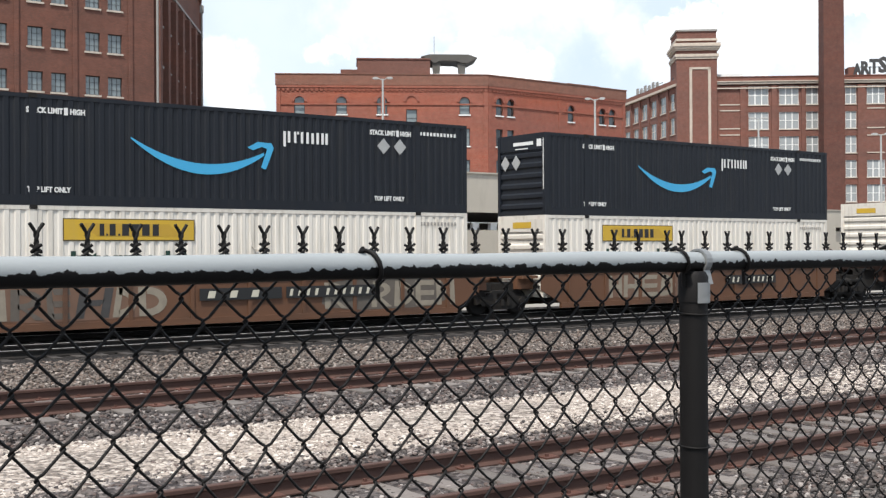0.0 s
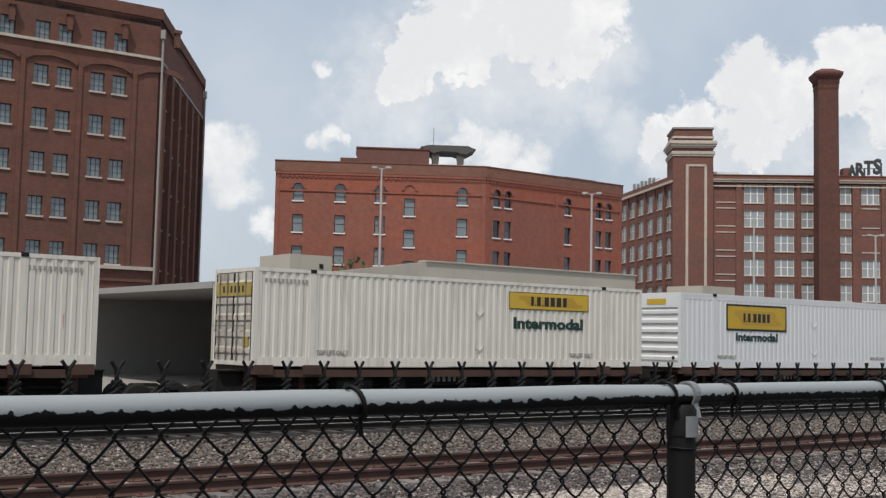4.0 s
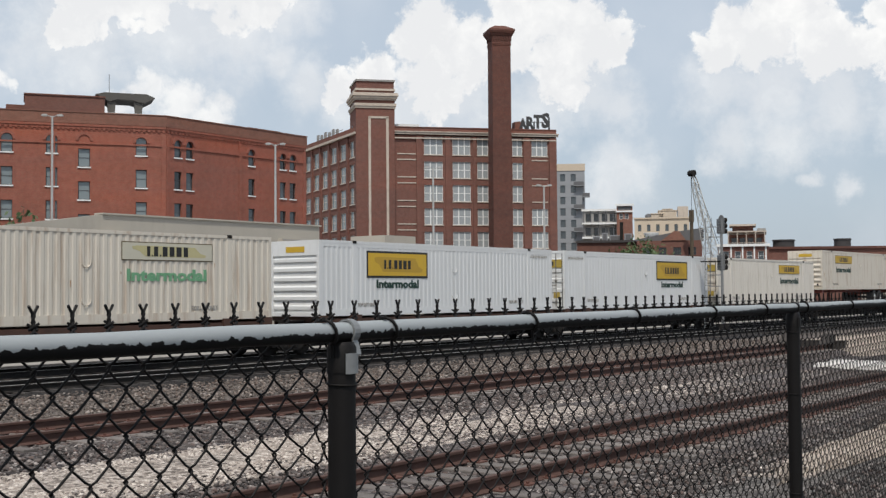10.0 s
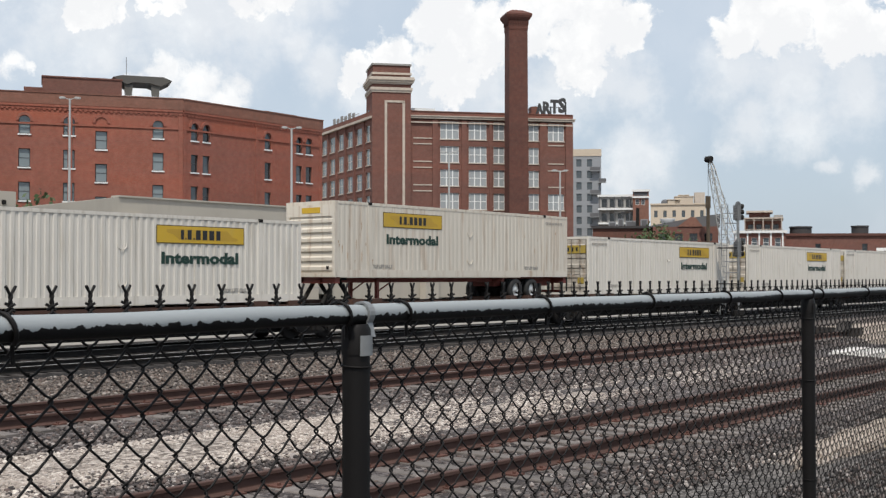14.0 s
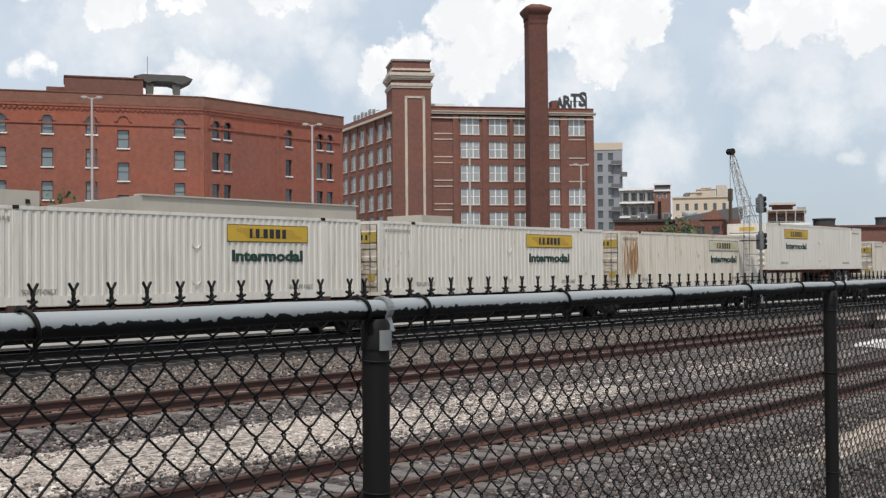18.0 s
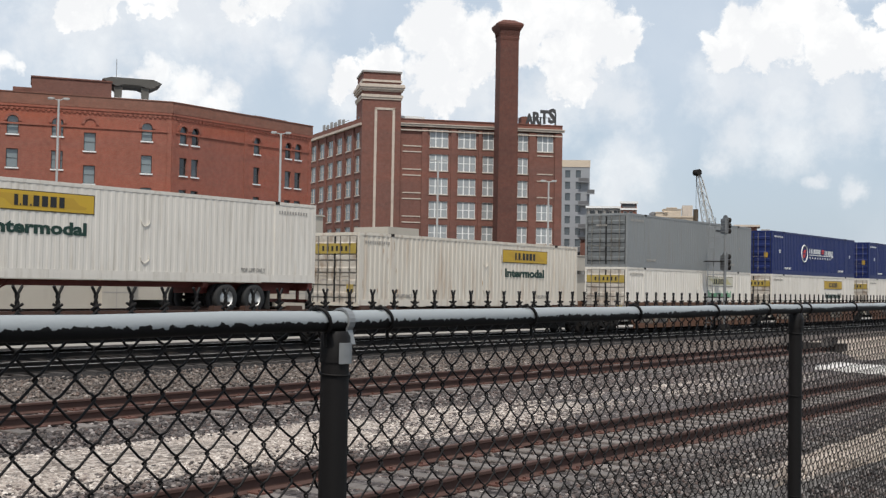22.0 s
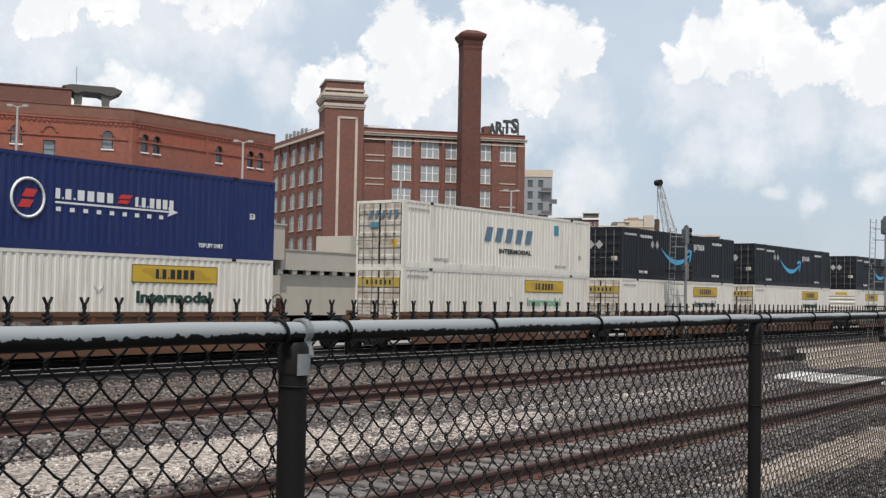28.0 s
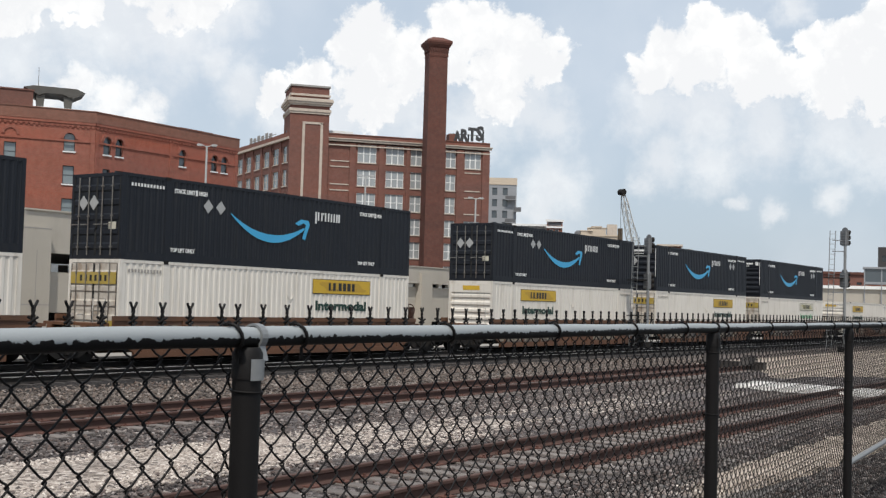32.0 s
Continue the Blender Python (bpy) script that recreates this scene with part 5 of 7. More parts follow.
def well_car(u, gap_left, gap_right, first, last, seed):
    """One well of an articulated stack car, wrapped round its lower container."""
    c = thing("well_car", "orange-brown double-stack well car with graffiti and black bogies", "railway car", group="railway cars of the train")
    y0, y1 = -0.17, W + 0.17
    def side():
        g = G()
        a, b = -0.35, L + 0.35
        g.box(a, b, -0.05, 0.05, 1.34, 1.50)
        g.box(a + 0.9, b - 0.9, -0.06, 0.06, 0.12, 0.30)
        g.prism([(a, 1.34), (a, 0.75), (a + 0.9, 0.30), (b - 0.9, 0.30), (b, 0.75), (b, 1.34)][::-1], "y", -0.01, 0.03)
        for k in range(9):
            x = a + 1.3 + k * (b - a - 2.6) / 8
            g.box(x - 0.06, x + 0.06, -0.05, 0.0, 0.28, 1.36)
        return fix(g.mesh("well_side"))
    sm = with_material("well_side", "car_brown", side)
    ob = part("side_sill", sm, "car_brown", c, at=pose(0, y0, 0))
    part("side_sill", sm, "car_brown", c, at=pose(0, y1, 0))
    part("well_floor", with_material("well_floor", "under", lambda: G().box(0.2, L - 0.2, -0.1, W + 0.1, 0.34, 0.44).box(-1.4, 0.3, 0.5, 2.1, 0.75, 1.0).box(L - 0.3, L + 1.4, 0.5, 2.1, 0.75, 1.0)), "under", c)
    ends = with_material("end_platform", "car_brown", lambda: G().box(-1.0, -0.30, 0.05, W - 0.05, 1.16, 1.26).box(-1.05, -0.30, 0.3, 0.55, 0.8, 1.16).box(-1.05, -0.30, W - 0.55, W - 0.3, 0.8, 1.16))
    part("end_platform", ends, "car_brown", c)
    part("end_platform", ends, "car_brown", c, at=pose(L, W, 0, 0, 0, 180))
    rail = with_material("hand_rail", "steel", lambda: G().tube([(-0.95, 0.1, 1.2), (-0.95, 0.1, 2.05), (-0.45, 0.1, 2.05), (-0.45, 0.1, 1.2)], 0.02, 6).tube([(-0.95, 0.1, 1.65), (-0.45, 0.1, 1.65)], 0.016, 6))
    part("hand_rail", rail, "steel", c)
    part("hand_rail", rail, "steel", c, at=pose(L, W, 0, 0, 0, 180))
    r = random.Random(seed)
    spans = [(0.5, r.uniform(5.0, 7.6)), (10.6, r.uniform(12.0, 15.4))] if seed % 3 != 2 else [(r.uniform(1, 3), 7.0)]
    for x, stop in spans:
        # a painted-out ground with rounded letters on it
        ground = "graffiti_grey" if r.random() < 0.6 else "graffiti_brown"
        part("graffiti", blob(x - 0.15, stop + 0.3, 0.33, 1.30, r, 0.012), ground, ob, "patch of spray paint")
        while x < stop:
            w = r.uniform(0.55, 0.95)
            letter = with_material("letter_%d_%d" % (seed, int(x * 100)), "graffiti" if r.random() < 0.6 else ("graffiti_dark" if r.random() < 0.6 else "graffiti_grey"), lambda: letter_shape(w, 0.80, r))
            part("graffiti", letter, "graffiti", ob, at=pose(x, -0.016, 0.40))
            x += w * 1.12
    for x, w, n, key in ((6.5, 2.6, 3, "mark"), (9.25, 3.1, 10, "number"))[0 if seed % 3 == 1 else 1:]:
        pn = part("mark_panel", with_material(key + "_panel", "ink", lambda: G().box(0, w, -0.066, -0.058, 0.77, 1.11)), "ink", ob, "black panel with pale bars", pose(x, 0, 0))
        q = w / (n + 0.8)
        bar = with_material(key + "_bar", "pale", lambda: G().prism([(0, 0), (q * 0.32, 0), (q * 0.32 + 0.05, 0.20), (0.05, 0.20)], "y", -0.004, 0))
        for k in range(n):
            part("mark_bar", bar, "pale", pn, at=pose(q * (0.35 + k + (0.35 if n > 3 and k > 3 else 0)), -0.067, 0.835))
    truck(c, -gap_left / 2 if not first else -1.45)
    if last:
        truck(c, L + 1.45)
    if last:
        g = G().tube([(L + 0.62 + 0.0, 0.35 + 0.28 * math.cos(a), 1.85 + 0.28 * math.sin(a)) for a in [2 * math.pi * k / 18 for k in range(19)]], 0.025, 6, cap=False)
        for k in range(5):
            a = 2 * math.pi * k / 5
            g.tube([(L + 0.62, 0.35, 1.85), (L + 0.62, 0.35 + 0.28 * math.cos(a), 1.85 + 0.28 * math.sin(a))], 0.014, 5)
        wh = part("brake_wheel", with_material("brake_wheel", "spine", lambda: g), "spine", c, "spoked hand-brake wheel")
        part("brake_stand", with_material("brake_stand", "spine", lambda: G().box(L + 0.66, L + 0.82, 0.25, 0.45, 1.2, 2.0)), "spine", wh)
    for x, flag in ((-1, first), (1, last)):
        if flag:
            part("coupler", with_material("coupler", "under", lambda: G().box(-1.0, 1.0, 1.2, 1.42, 0.72, 0.94).box(-0.2, 0.2, 1.12, 1.5, 0.68, 0.98)), "under", c, at=pose(-2.9 if x < 0 else L + 2.9, 0, 0))
    MOVING.append((c, u, TRAIN_Y, 0.0))


def spine_car(u, gap_left, last_gap, seed, hitch):
    """One unit of an articulated spine car: a centre beam with cross bearers and brackets."""
    c = thing("spine_car", "dark rusty spine car carrying a container on cross bearers", "railway car", group="railway cars of the train")
    web = part("centre_beam", with_material("spine_beam", "under", lambda: G().box(-0.6, L + 0.6, 1.02, 1.57, 0.24, 1.16)), "under", c)
    flange = with_material("spine_flange", "under", lambda: G().box(-0.6, L + 0.6, 0.88, 1.71, 0, 0.045))
    for z in (1.16, 0.20):
        part("flange", flange, "under", web, at=pose(0, 0, z))
    bearer = with_material("cross_bearer", "spine", lambda: G().box(-0.22, 0.22, -0.05, W + 0.05, 1.16, 1.33).prism([(-0.1, 0.62), (0.1, 0.62), (0.1, 1.16), (-0.1, 1.16)], "y", 0.55, 2.04).box(-0.3, 0.3, -0.10, 0.16, 1.10, 1.38))
    for x in (0.35, 2.0, L - 2.0, L - 0.35) if not hitch else (1.2, 2.3, L - 4.6, L - 3.2, L - 1.0):
        part("cross_bearer", bearer, "spine", c, at=pose(x, 0, 0))
    side = with_material("walkway", "spine", lambda: G().box(0.2, L - 0.2, -0.02, 0.20, 1.16, 1.24).box(0.2, L - 0.2, -0.03, 0.0, 1.02, 1.24))
    part("walkway", side, "spine", c)
    part("walkway", side, "spine", c, at=pose(L, W, 0, 0, 0, 180))
    tagged(part("number_bars", with_material("spine_numbers", "letter", lambda: bars(7.0, 0.82, 1.8, 0.16, 8, 0.55)), "letter", c, at=pose(0, 1.015, 0)), kind="stuff")
    pipe = with_material("brake_rigging", "under", lambda: G().tube([(0.5, 0.6, 0.75), (L - 0.5, 0.6, 0.75)], 0.05, 6).tube([(3.0, 0.35, 0.8), (4.3, 0.35, 0.8)], 0.22, 12).box(5.0, 5.6, 0.2, 0.6, 0.5, 1.0).box(9.0, 9.4, 0.25, 0.7, 0.5, 1.05).tube([(10.0, 0.4, 0.82), (11.1, 0.4, 0.82)], 0.19, 12))
    part("brake_rigging", pipe, "under", c)
    truck(c, -gap_left / 2)
    if last_gap:
        truck(c, L + last_gap / 2)
    if hitch:
        def stand():
            g = G()
            for y in (0.75, 1.84):
                g.tube([(0.1, y, 1.2), (0.85, y, 2.16)], 0.085, 6)
                g.tube([(1.75, y, 1.2), (0.95, y, 2.16)], 0.085, 6)
            g.box(0.55, 1.3, 0.6, 1.99, 2.1, 2.2)
            return g
        part("trailer_hitch", with_material("hitch", "under", stand), "under", c, "black collapsible trailer hitch")
    MOVING.append((c, u, TRAIN_Y, 0.0))


def chassis(u, z):
    """A container chassis: frame, landing legs and tandem wheels."""
    c = thing("trailer_chassis", "oxide-red container chassis with tandem wheels on a spine car", "trailer")
    part("frame", G().box(0.1, L - 0.1, 0.72, 0.86, -0.22, -0.03).box(0.1, L - 0.1, 1.73, 1.87, -0.22, -0.03).box(0.1, 0.35, 0.05, W - 0.05, -0.24, 0.0).box(L - 0.3, L - 0.05, 0.05, W - 0.05, -0.30, 0.0)
         .box(4, 4.15, 0.7, 1.9, -0.2, -0.04).box(8, 8.15, 0.7, 1.9, -0.2, -0.04).box(11, 11.2, 0.2, 2.4, -0.2, -0.04), "oxide", c)
    for y in (0.55, 2.0):
        leg = part("landing_leg", G().box(3.0, 3.14, y, y + 0.13, -0.86, -0.1).box(2.9, 3.24, y - 0.06, y + 0.2, -0.90, -0.85).tube([(3.07, y + 0.06, -0.6), (4.0, y + 0.06, -0.15)], 0.03, 6), "oxide", c)
    part("rear_guard", G().box(L - 0.12, L - 0.04, 0.3, W - 0.3, -0.75, -0.62).box(L - 0.12, L - 0.04, 0.75, 0.85, -0.75, -0.2).box(L - 0.12, L - 0.04, 1.75, 1.85, -0.75, -0.2), "oxide", c)
    part("slider", G().box(11.1, L - 0.6, 0.7, 1.89, -0.42, -0.20), "oxide", c)
    def tyre():
        g = G()
        n = 24
        prof = [(0.29, -0.12), (0.44, -0.13), (0.50, -0.09), (0.50, 0.09), (0.44, 0.13), (0.29, 0.12)]
        rings = [[(a * math.cos(2 * math.pi * k / n), b, a * math.sin(2 * math.pi * k / n)) for k in range(n)] for a, b in prof]
        g.add([p for q in rings for p in q], [(i * n + k, i * n + (k + 1) % n, (i + 1) * n + (k + 1) % n, (i + 1) * n + k) for i in range(len(prof) - 1) for k in range(n)], True)
        return g
    def rim():
        g = G()
        n = 20
        prof = [(0.295, -0.10), (0.26, -0.05), (0.16, -0.02), (0.10, -0.09), (0.0, -0.10)]
        rings = [[(a * math.cos(2 * math.pi * k / n), b, a * math.sin(2 * math.pi * k / n)) for k in range(n)] for a, b in prof]
        g.add([p for q in rings for p in q], [(i * n + k, i * n + (k + 1) % n, (i + 1) * n + (k + 1) % n, (i + 1) * n + k) for i in range(len(prof) - 1) for k in range(n)], True)
        return g
    for x in (11.9, 13.2):
        for y in (0.14, 0.45, 2.14, 2.45):
            w = part("wheel", with_material("tyre", "rubber", tyre), "rubber", c, at=pose(x, y, -0.58))
            if y < 0.2:
                part("rim", with_material("trailer_rim", "rim", rim), "rim", w, "pale wheel rim")
        part("axle", G().tube([(x, 0.1, -0.58), (x, 2.5, -0.58)], 0.07, 8), "under", c)
    for x in (12.55,):
        part("mud_flap", G().box(x + 1.35, x + 1.38, 0.02, 0.62, -0.95, -0.3), "rubber", c)
    MOVING.append((c, u, TRAIN_Y, z))


WHITE = "off-white corrugated intermodal container, streaked with grime"
FRESH = "clean white intermodal container with a black-bordered yellow panel"
CREAM = "weathered cream intermodal container stained with rust"
DARK = "dark navy corrugated container with a light-blue curved arrow"
# distance along the train, lower end, lower sign, word colour, upper paint, upper end
STACKS = [
    (-12.4, "nose", "plain", "green", "black", "nose", True, False),
    (7.4, "nose", "plain", "green", "black", "nose", False, False),
    (27.0, "nose", "plain", "green", "black", "nose", False, True),
    (345.4, "doors", "pale", "faded_green", "grey", "doors", True, False),
    (365.0, "doors", "plain", "green", "blue", "doors", False, False),
    (384.6, "doors", "plain", "green", "blue", "doors", False, True),
    (408.5, "doors", "plain", "faded_green", "white", "doors", True, False),
    (428.3, "doors", "plain", "green", "black", "doors", False, False),
    (448.2, "doors", "plain", "green", "black", "doors", False, True),
    (471.4, "nose", "plain", "green", "black", "doors", True, False),
    (490.9, "doors", "plain", "green", "black", "nose", False, False),
    (510.2, "doors", "pale", "faded_green", "black", "nose", False, True),
    (533.2, "nose", "plain", "green", None, None, True, False),
]
LIVERY = {"black": smile_livery, "blue": stack_livery, "white": swift_livery, "grey": plain_livery}
UPPER = {"black": DARK, "blue": "royal blue corrugated container with white and red markings", "white": "off-white corrugated container with slate-blue lettering",
         "grey": "plain grey corrugated container with steel door rods"}
for i, (u, end, sign, text, upper, uend, first, last) in enumerate(STACKS):
    well_car(u, 3.45, 3.45, first, last, i)
    container(u, 0.484, "white", end, WHITE, sign, text)
    if upper:
        container(u, 0.484 + H, upper, uend, UPPER[upper] + ", stacked on another", livery=LIVERY[upper])

# distance, paint, end, sign, word colour
SINGLES = [
    (47.9, "white", "nose", "plain", "green"), (68.7, "white", "doors", "plain", "green"), (87.0, "fresh", "nose", "border", "green"), (105.8, "white", "nose", "pale", "ink"),
    (124.2, "fresh", "nose", "border", "green"), (145.1, "cream", "doors", "pale", "faded_green"), (163.7, "fresh", "nose", "border", "green"), (181.0, "fresh", "doors", "border", "green"),
    (198.6, "white", "doors", "plain", "green"), (216.5, "cream", "nose", "plain", "green"), (234.6, "white", "doors", "plain", "green"), (253.4, "white", "doors", "plain", "green"),
    (270.6, "white", "doors", "plain", "green"), (288.3, "cream", "doors", "pale", "green"), (305.6, "white", "nose", "plain", "green"), (324.2, "cream", "doors", "plain", "green"),
]
for i, (u, paint, end, sign, text) in enumerate(SINGLES):
    trailer = u in (216.5, 305.6)
    before = SINGLES[i - 1][0] if i else u - 4.7 - L
    spine_car(u, u - before - L, 4.2 if i == len(SINGLES) - 1 else 0, i, trailer)
    label = {"white": WHITE, "fresh": FRESH, "cream": CREAM}[paint]
    container(u, 2.22 if trailer else 1.345, paint, end, label + (" on a chassis" if trailer else ""), sign, text)
    if paint == "cream" or i in (0, 12):
        rust_streaks(MOVING[-1][0], 0.2, 2.4, 12, i)
        rust_streaks(MOVING[-1][0], 3.0, 15.5, 5, i + 50)
    if u == 288.3:
        rust_panel(MOVING[-1][0], 77)
    if trailer:
        chassis(u, 2.22)


# ---- buildings ----
def facade_mesh(width, z0, z1, holes, depth=0.35, thick=0.5):
    """A wall in the xz plane facing -y, with openings (x, z, w, h) cut through to a reveal."""
    xs = sorted({0.0, width} | {round(v, 3) for x, z, w, h in holes for v in (x, x + w)})
    zs = sorted({z0, z1} | {round(v, 3) for x, z, w, h in holes for v in (z, z + h)})
    g = G()
    for i in range(len(xs) - 1):
        for j in range(len(zs) - 1):
            cx, cz = (xs[i] + xs[i + 1]) / 2, (zs[j] + zs[j + 1]) / 2
            if any(x < cx < x + w and z < cz < z + h for x, z, w, h in holes):
                continue
            g.add([(xs[i], 0, zs[j]), (xs[i + 1], 0, zs[j]), (xs[i + 1], 0, zs[j + 1]), (xs[i], 0, zs[j + 1])], [(0, 1, 2, 3)])
    for x, z, w, h in holes:
        a, b, c, d = (x, z), (x + w, z), (x + w, z + h), (x, z + h)
        for p, q in ((a, b), (b, c), (c, d), (d, a)):
            g.add([(p[0], 0, p[1]), (p[0], depth, p[1]), (q[0], depth, q[1]), (q[0], 0, q[1])], [(0, 1, 2, 3)])
    g.add([(0, thick, z0), (width, thick, z0), (width, thick, z1), (0, thick, z1), (0, 0, z1), (width, 0, z1), (0, 0, z0), (width, 0, z0)], [(3, 2, 1, 0), (4, 5, 2, 3), (6, 4, 3, 0), (7, 1, 2, 5)])
    return g


def window(wall, x, z, w, h, glass, frame="white_trim", cols=1, rows=2, depth=0.22, sill=True, sill_mat="stone", at=None, bar=0.05):
    """A sash window set in its opening; x, z: lower left corner of the opening on the wall."""
    key = "win_%g_%g" % (w, h)
    b = 0.07
    def fr():
        g = G()
        o = [(0, 0), (w, 0), (w, h), (0, h)]
        i = [(b, b), (w - b, b), (w - b, h - b), (b, h - b)]
        vs = [(p[0], y, p[1]) for y in (0.0, 0.08) for p in o + i]
        fs = []
        for k in range(4):
            n = (k + 1) % 4
            fs += [(k, n, n + 4, k + 4), (k + 8, k + 12, n + 12, n + 8), (k + 4, n + 4, n + 12, k + 12), (k, k + 8, n + 8, n)]
        return g.add(vs, fs)
    spot = PLACED[wall.name] @ (at if at is not None else pose(x, depth, z))
    ob = part("window", with_material(key, frame, fr), frame, wall.parent, at=spot)
    part("pane", with_material(key + "p", glass, lambda: G().box(0.03, w - 0.03, 0.045, 0.06, 0.03, h - 0.03)), glass, ob)
    up = with_material(key + "m%g" % bar, frame, lambda: G().box(-bar, bar, 0.004, 0.076, b, h - b))
    for k in range(1, cols):
        part("mullion", up, frame, ob, at=pose(w * k / cols, 0, 0))
    cross = with_material(key + "t%g" % bar, frame, lambda: G().box(b, w - b, 0.01, 0.07, -0.6 * bar, 0.6 * bar))
    for k in range(1, rows):
        part("meeting_rail", cross, frame, ob, at=pose(0, 0, h * k / rows))
    if sill:
        part("sill", with_material("sill_%g" % w, sill_mat, lambda: G().box(-0.10, w + 0.10, -0.10, 0.22, -0.16, 0.0)), sill_mat, ob, at=pose(0, -depth, 0))
    return ob


def arch_head(parent, x, z, w, mat):
    """Brick ring over an arched opening; z: springing height."""
    def make():
        g = G()
        r0, r1, n = w / 2, w / 2 + 0.32, 10
        turn = [math.pi * k / n for k in range(n + 1)]
        g.prism([(r1 * math.cos(a), r1 * math.sin(a)) for a in turn] + [(r0 * math.cos(a), r0 * math.sin(a)) for a in reversed(turn)], "y", -0.10, 0.02)
        # spandrels that round the square head of the opening
        for s in (-1, 1):
            pts = [(s * r0, r0), (s * r0, 0)] + [(s * r0 * math.cos(math.pi / 2 * k / 6), r0 * math.sin(math.pi / 2 * k / 6)) for k in range(1, 7)]
            g.prism(pts, "y", 0.0, 0.3)
        return fix(g.mesh("arch"))
    part("arch", with_material("arch_%g" % w, mat, make), mat, parent, at=pose(x + w / 2, 0, z))


def wall_frame(a, b, z=0.0):
    """The pose of a facade that runs from a to b in plan and faces its right hand."""
    return pose(a[0], a[1], z, 0, 0, math.degrees(math.atan2(b[1] - a[1], b[0] - a[0]))), math.hypot(b[0] - a[0], b[1] - a[1])


def slab(name, pts, z0, z1, mat, parent, label=""):
    g = G().prism(pts, "z", z0, z1)
    return part(name, fix(g.mesh(name)), mat, parent, label)


def warehouse_orange():
    """The orange-red brick warehouse with a bent front and arched top windows."""
    A, B, C = (65.8, 122.6), (87.2, 109.2), (110.8, 109.7)
    D, E = (128, 128), (84, 146)
    b = thing("brick_warehouse", "orange-red brick warehouse with arched top-floor windows and corbelled cornice", "building")
    top = 21.9
    for a, c, cols in ((A, B, [(2.1, 1.25, 0), (7.1, 1.25, 0), (11.9, 1.25, 0), (15.4, 1.3, 1), (21.8, 1.25, 0)]), (B, C, [(1.25, 1.1, 0), (3.05, 1.1, 0), (13.2, 1.1, 0), (18.8, 1.1, 0), (20.6, 1.15, 0)])):
        at, length = wall_frame(a, c)
        holes, wins = [], []
        for x, w, low in cols:
            for k in range(6):
                z = 18.45 - 3.77 * k - (1.5 if low else 0)
                if z < 0:
                    continue
                arched = k == 0 and not low
                holes.append((x, z, w, 2.1))
                wins.append((x, z, w, arched, k))
        wall = part("wall", facade_mesh(length, -0.5, top, holes), "brick_red", b, at=at)
        for n, (x, z, w, arched, k) in enumerate(wins):
            front = a == A
            window(wall, x, z, w, 2.1, "glass_pale" if front else ("glass_dark" if n % 2 else "glass"), "dark_trim", 1, 2, sill_mat="white_trim")
            if arched:
                arch_head(wall, x, z + 2.1 - w / 2, w, "brick_red")
        if a == A:
            arch_head(wall, 15.4, 20.0, 1.3, "brick_red")
        # string course at the springing, corbel table and parapet
        g = G().box(0, length, -0.10, 0.0, 19.55, 19.75)
        part("string_course", g, "brick_red", wall)
        g = G().box(0, length, -0.08, 0, 21.35, 21.55)
        n = int(length / 0.55)
        for k in range(n):
            q = (k + 0.25) * length / n
            g.box(q, q + 0.28, -0.11, 0, 21.2, 21.6)
        g.box(0, length, -0.17, 0, 21.6, 21.9)
        part("corbel_table", g, "brick_red", wall)
        part("parapet", G().box(-0.1, length + 0.1, -0.2, 0.3, 21.9, 23.15).box(-0.15, length + 0.15, -0.26, 0.36, 23.15, 23.25), "brick_tan", wall, "darker brick parapet")
        for q in range(3):
            part("pilaster", G().box(q * length / 2 - 0.5 * (q == 2) - 0.25 * (q == 1), q * length / 2 + 0.5 - 0.25 * (q == 1) - 0.5 * (q == 2), -0.09, 0, -0.5, 21.1), "brick_red", wall)
    slab("roof", [A, B, C, D, E], 21.6, 21.9, "roofing", b)
    for p, q in ((C, D), (D, E), (E, A)):
        at, length = wall_frame(p, q)
        part("wall", G().box(0, length, 0, 0.5, -0.5, 23.1), "brick_red", b, at=at)
    # penthouse and the canopy on the roof
    at, length = wall_frame(A, B)
    part("penthouse", G().box(9.6, 18.3, 0.0, 6.0, 23.26, 25.0).box(9.5, 18.4, -0.1, 6.1, 25.0, 25.15).box(7.6, 9.6, 1.5, 5.0, 22.0, 24.0), "brick_dark", b, "brick stair tower on the roof", at)
    can = part("roof_canopy", fix(G().prism([(17.4, 25.75), (18.4, 26.0), (23.2, 26.0), (24.2, 25.6), (23.0, 24.95), (22.3, 25.0), (21.6, 25.25), (19.8, 25.25), (19.0, 24.95)], "y", 2.0, 6.5).mesh("canopy")), "canopy", b, "flat dark rooftop canopy on two splayed legs", at)
    for x in (19.2, 22.3):
        part("canopy_leg", G().prism([(x - 0.3, 23.0), (x + 0.35, 23.0), (x + 0.5, 25.0), (x - 0.5, 25.0)], "y", 2.2, 2.9), "canopy", b, at=at)
    part("roof_curb", G().box(18.6, 24.6, 1.2, 7.0, 22.6, 23.5), "white_trim", b, at=at)
    part("antenna", G().tube([(19.0, 3, 23.0), (19.0, 3, 28.3)], 0.04, 6), "galv", b, at=at)
    part("roof_hut", G().box(19, 24.5, 6, 12, 22.5, 24.2).box(18.8, 24.7, 5.8, 12.2, 24.2, 24.5), "brick_dark", b, at=wall_frame(B, C)[0])


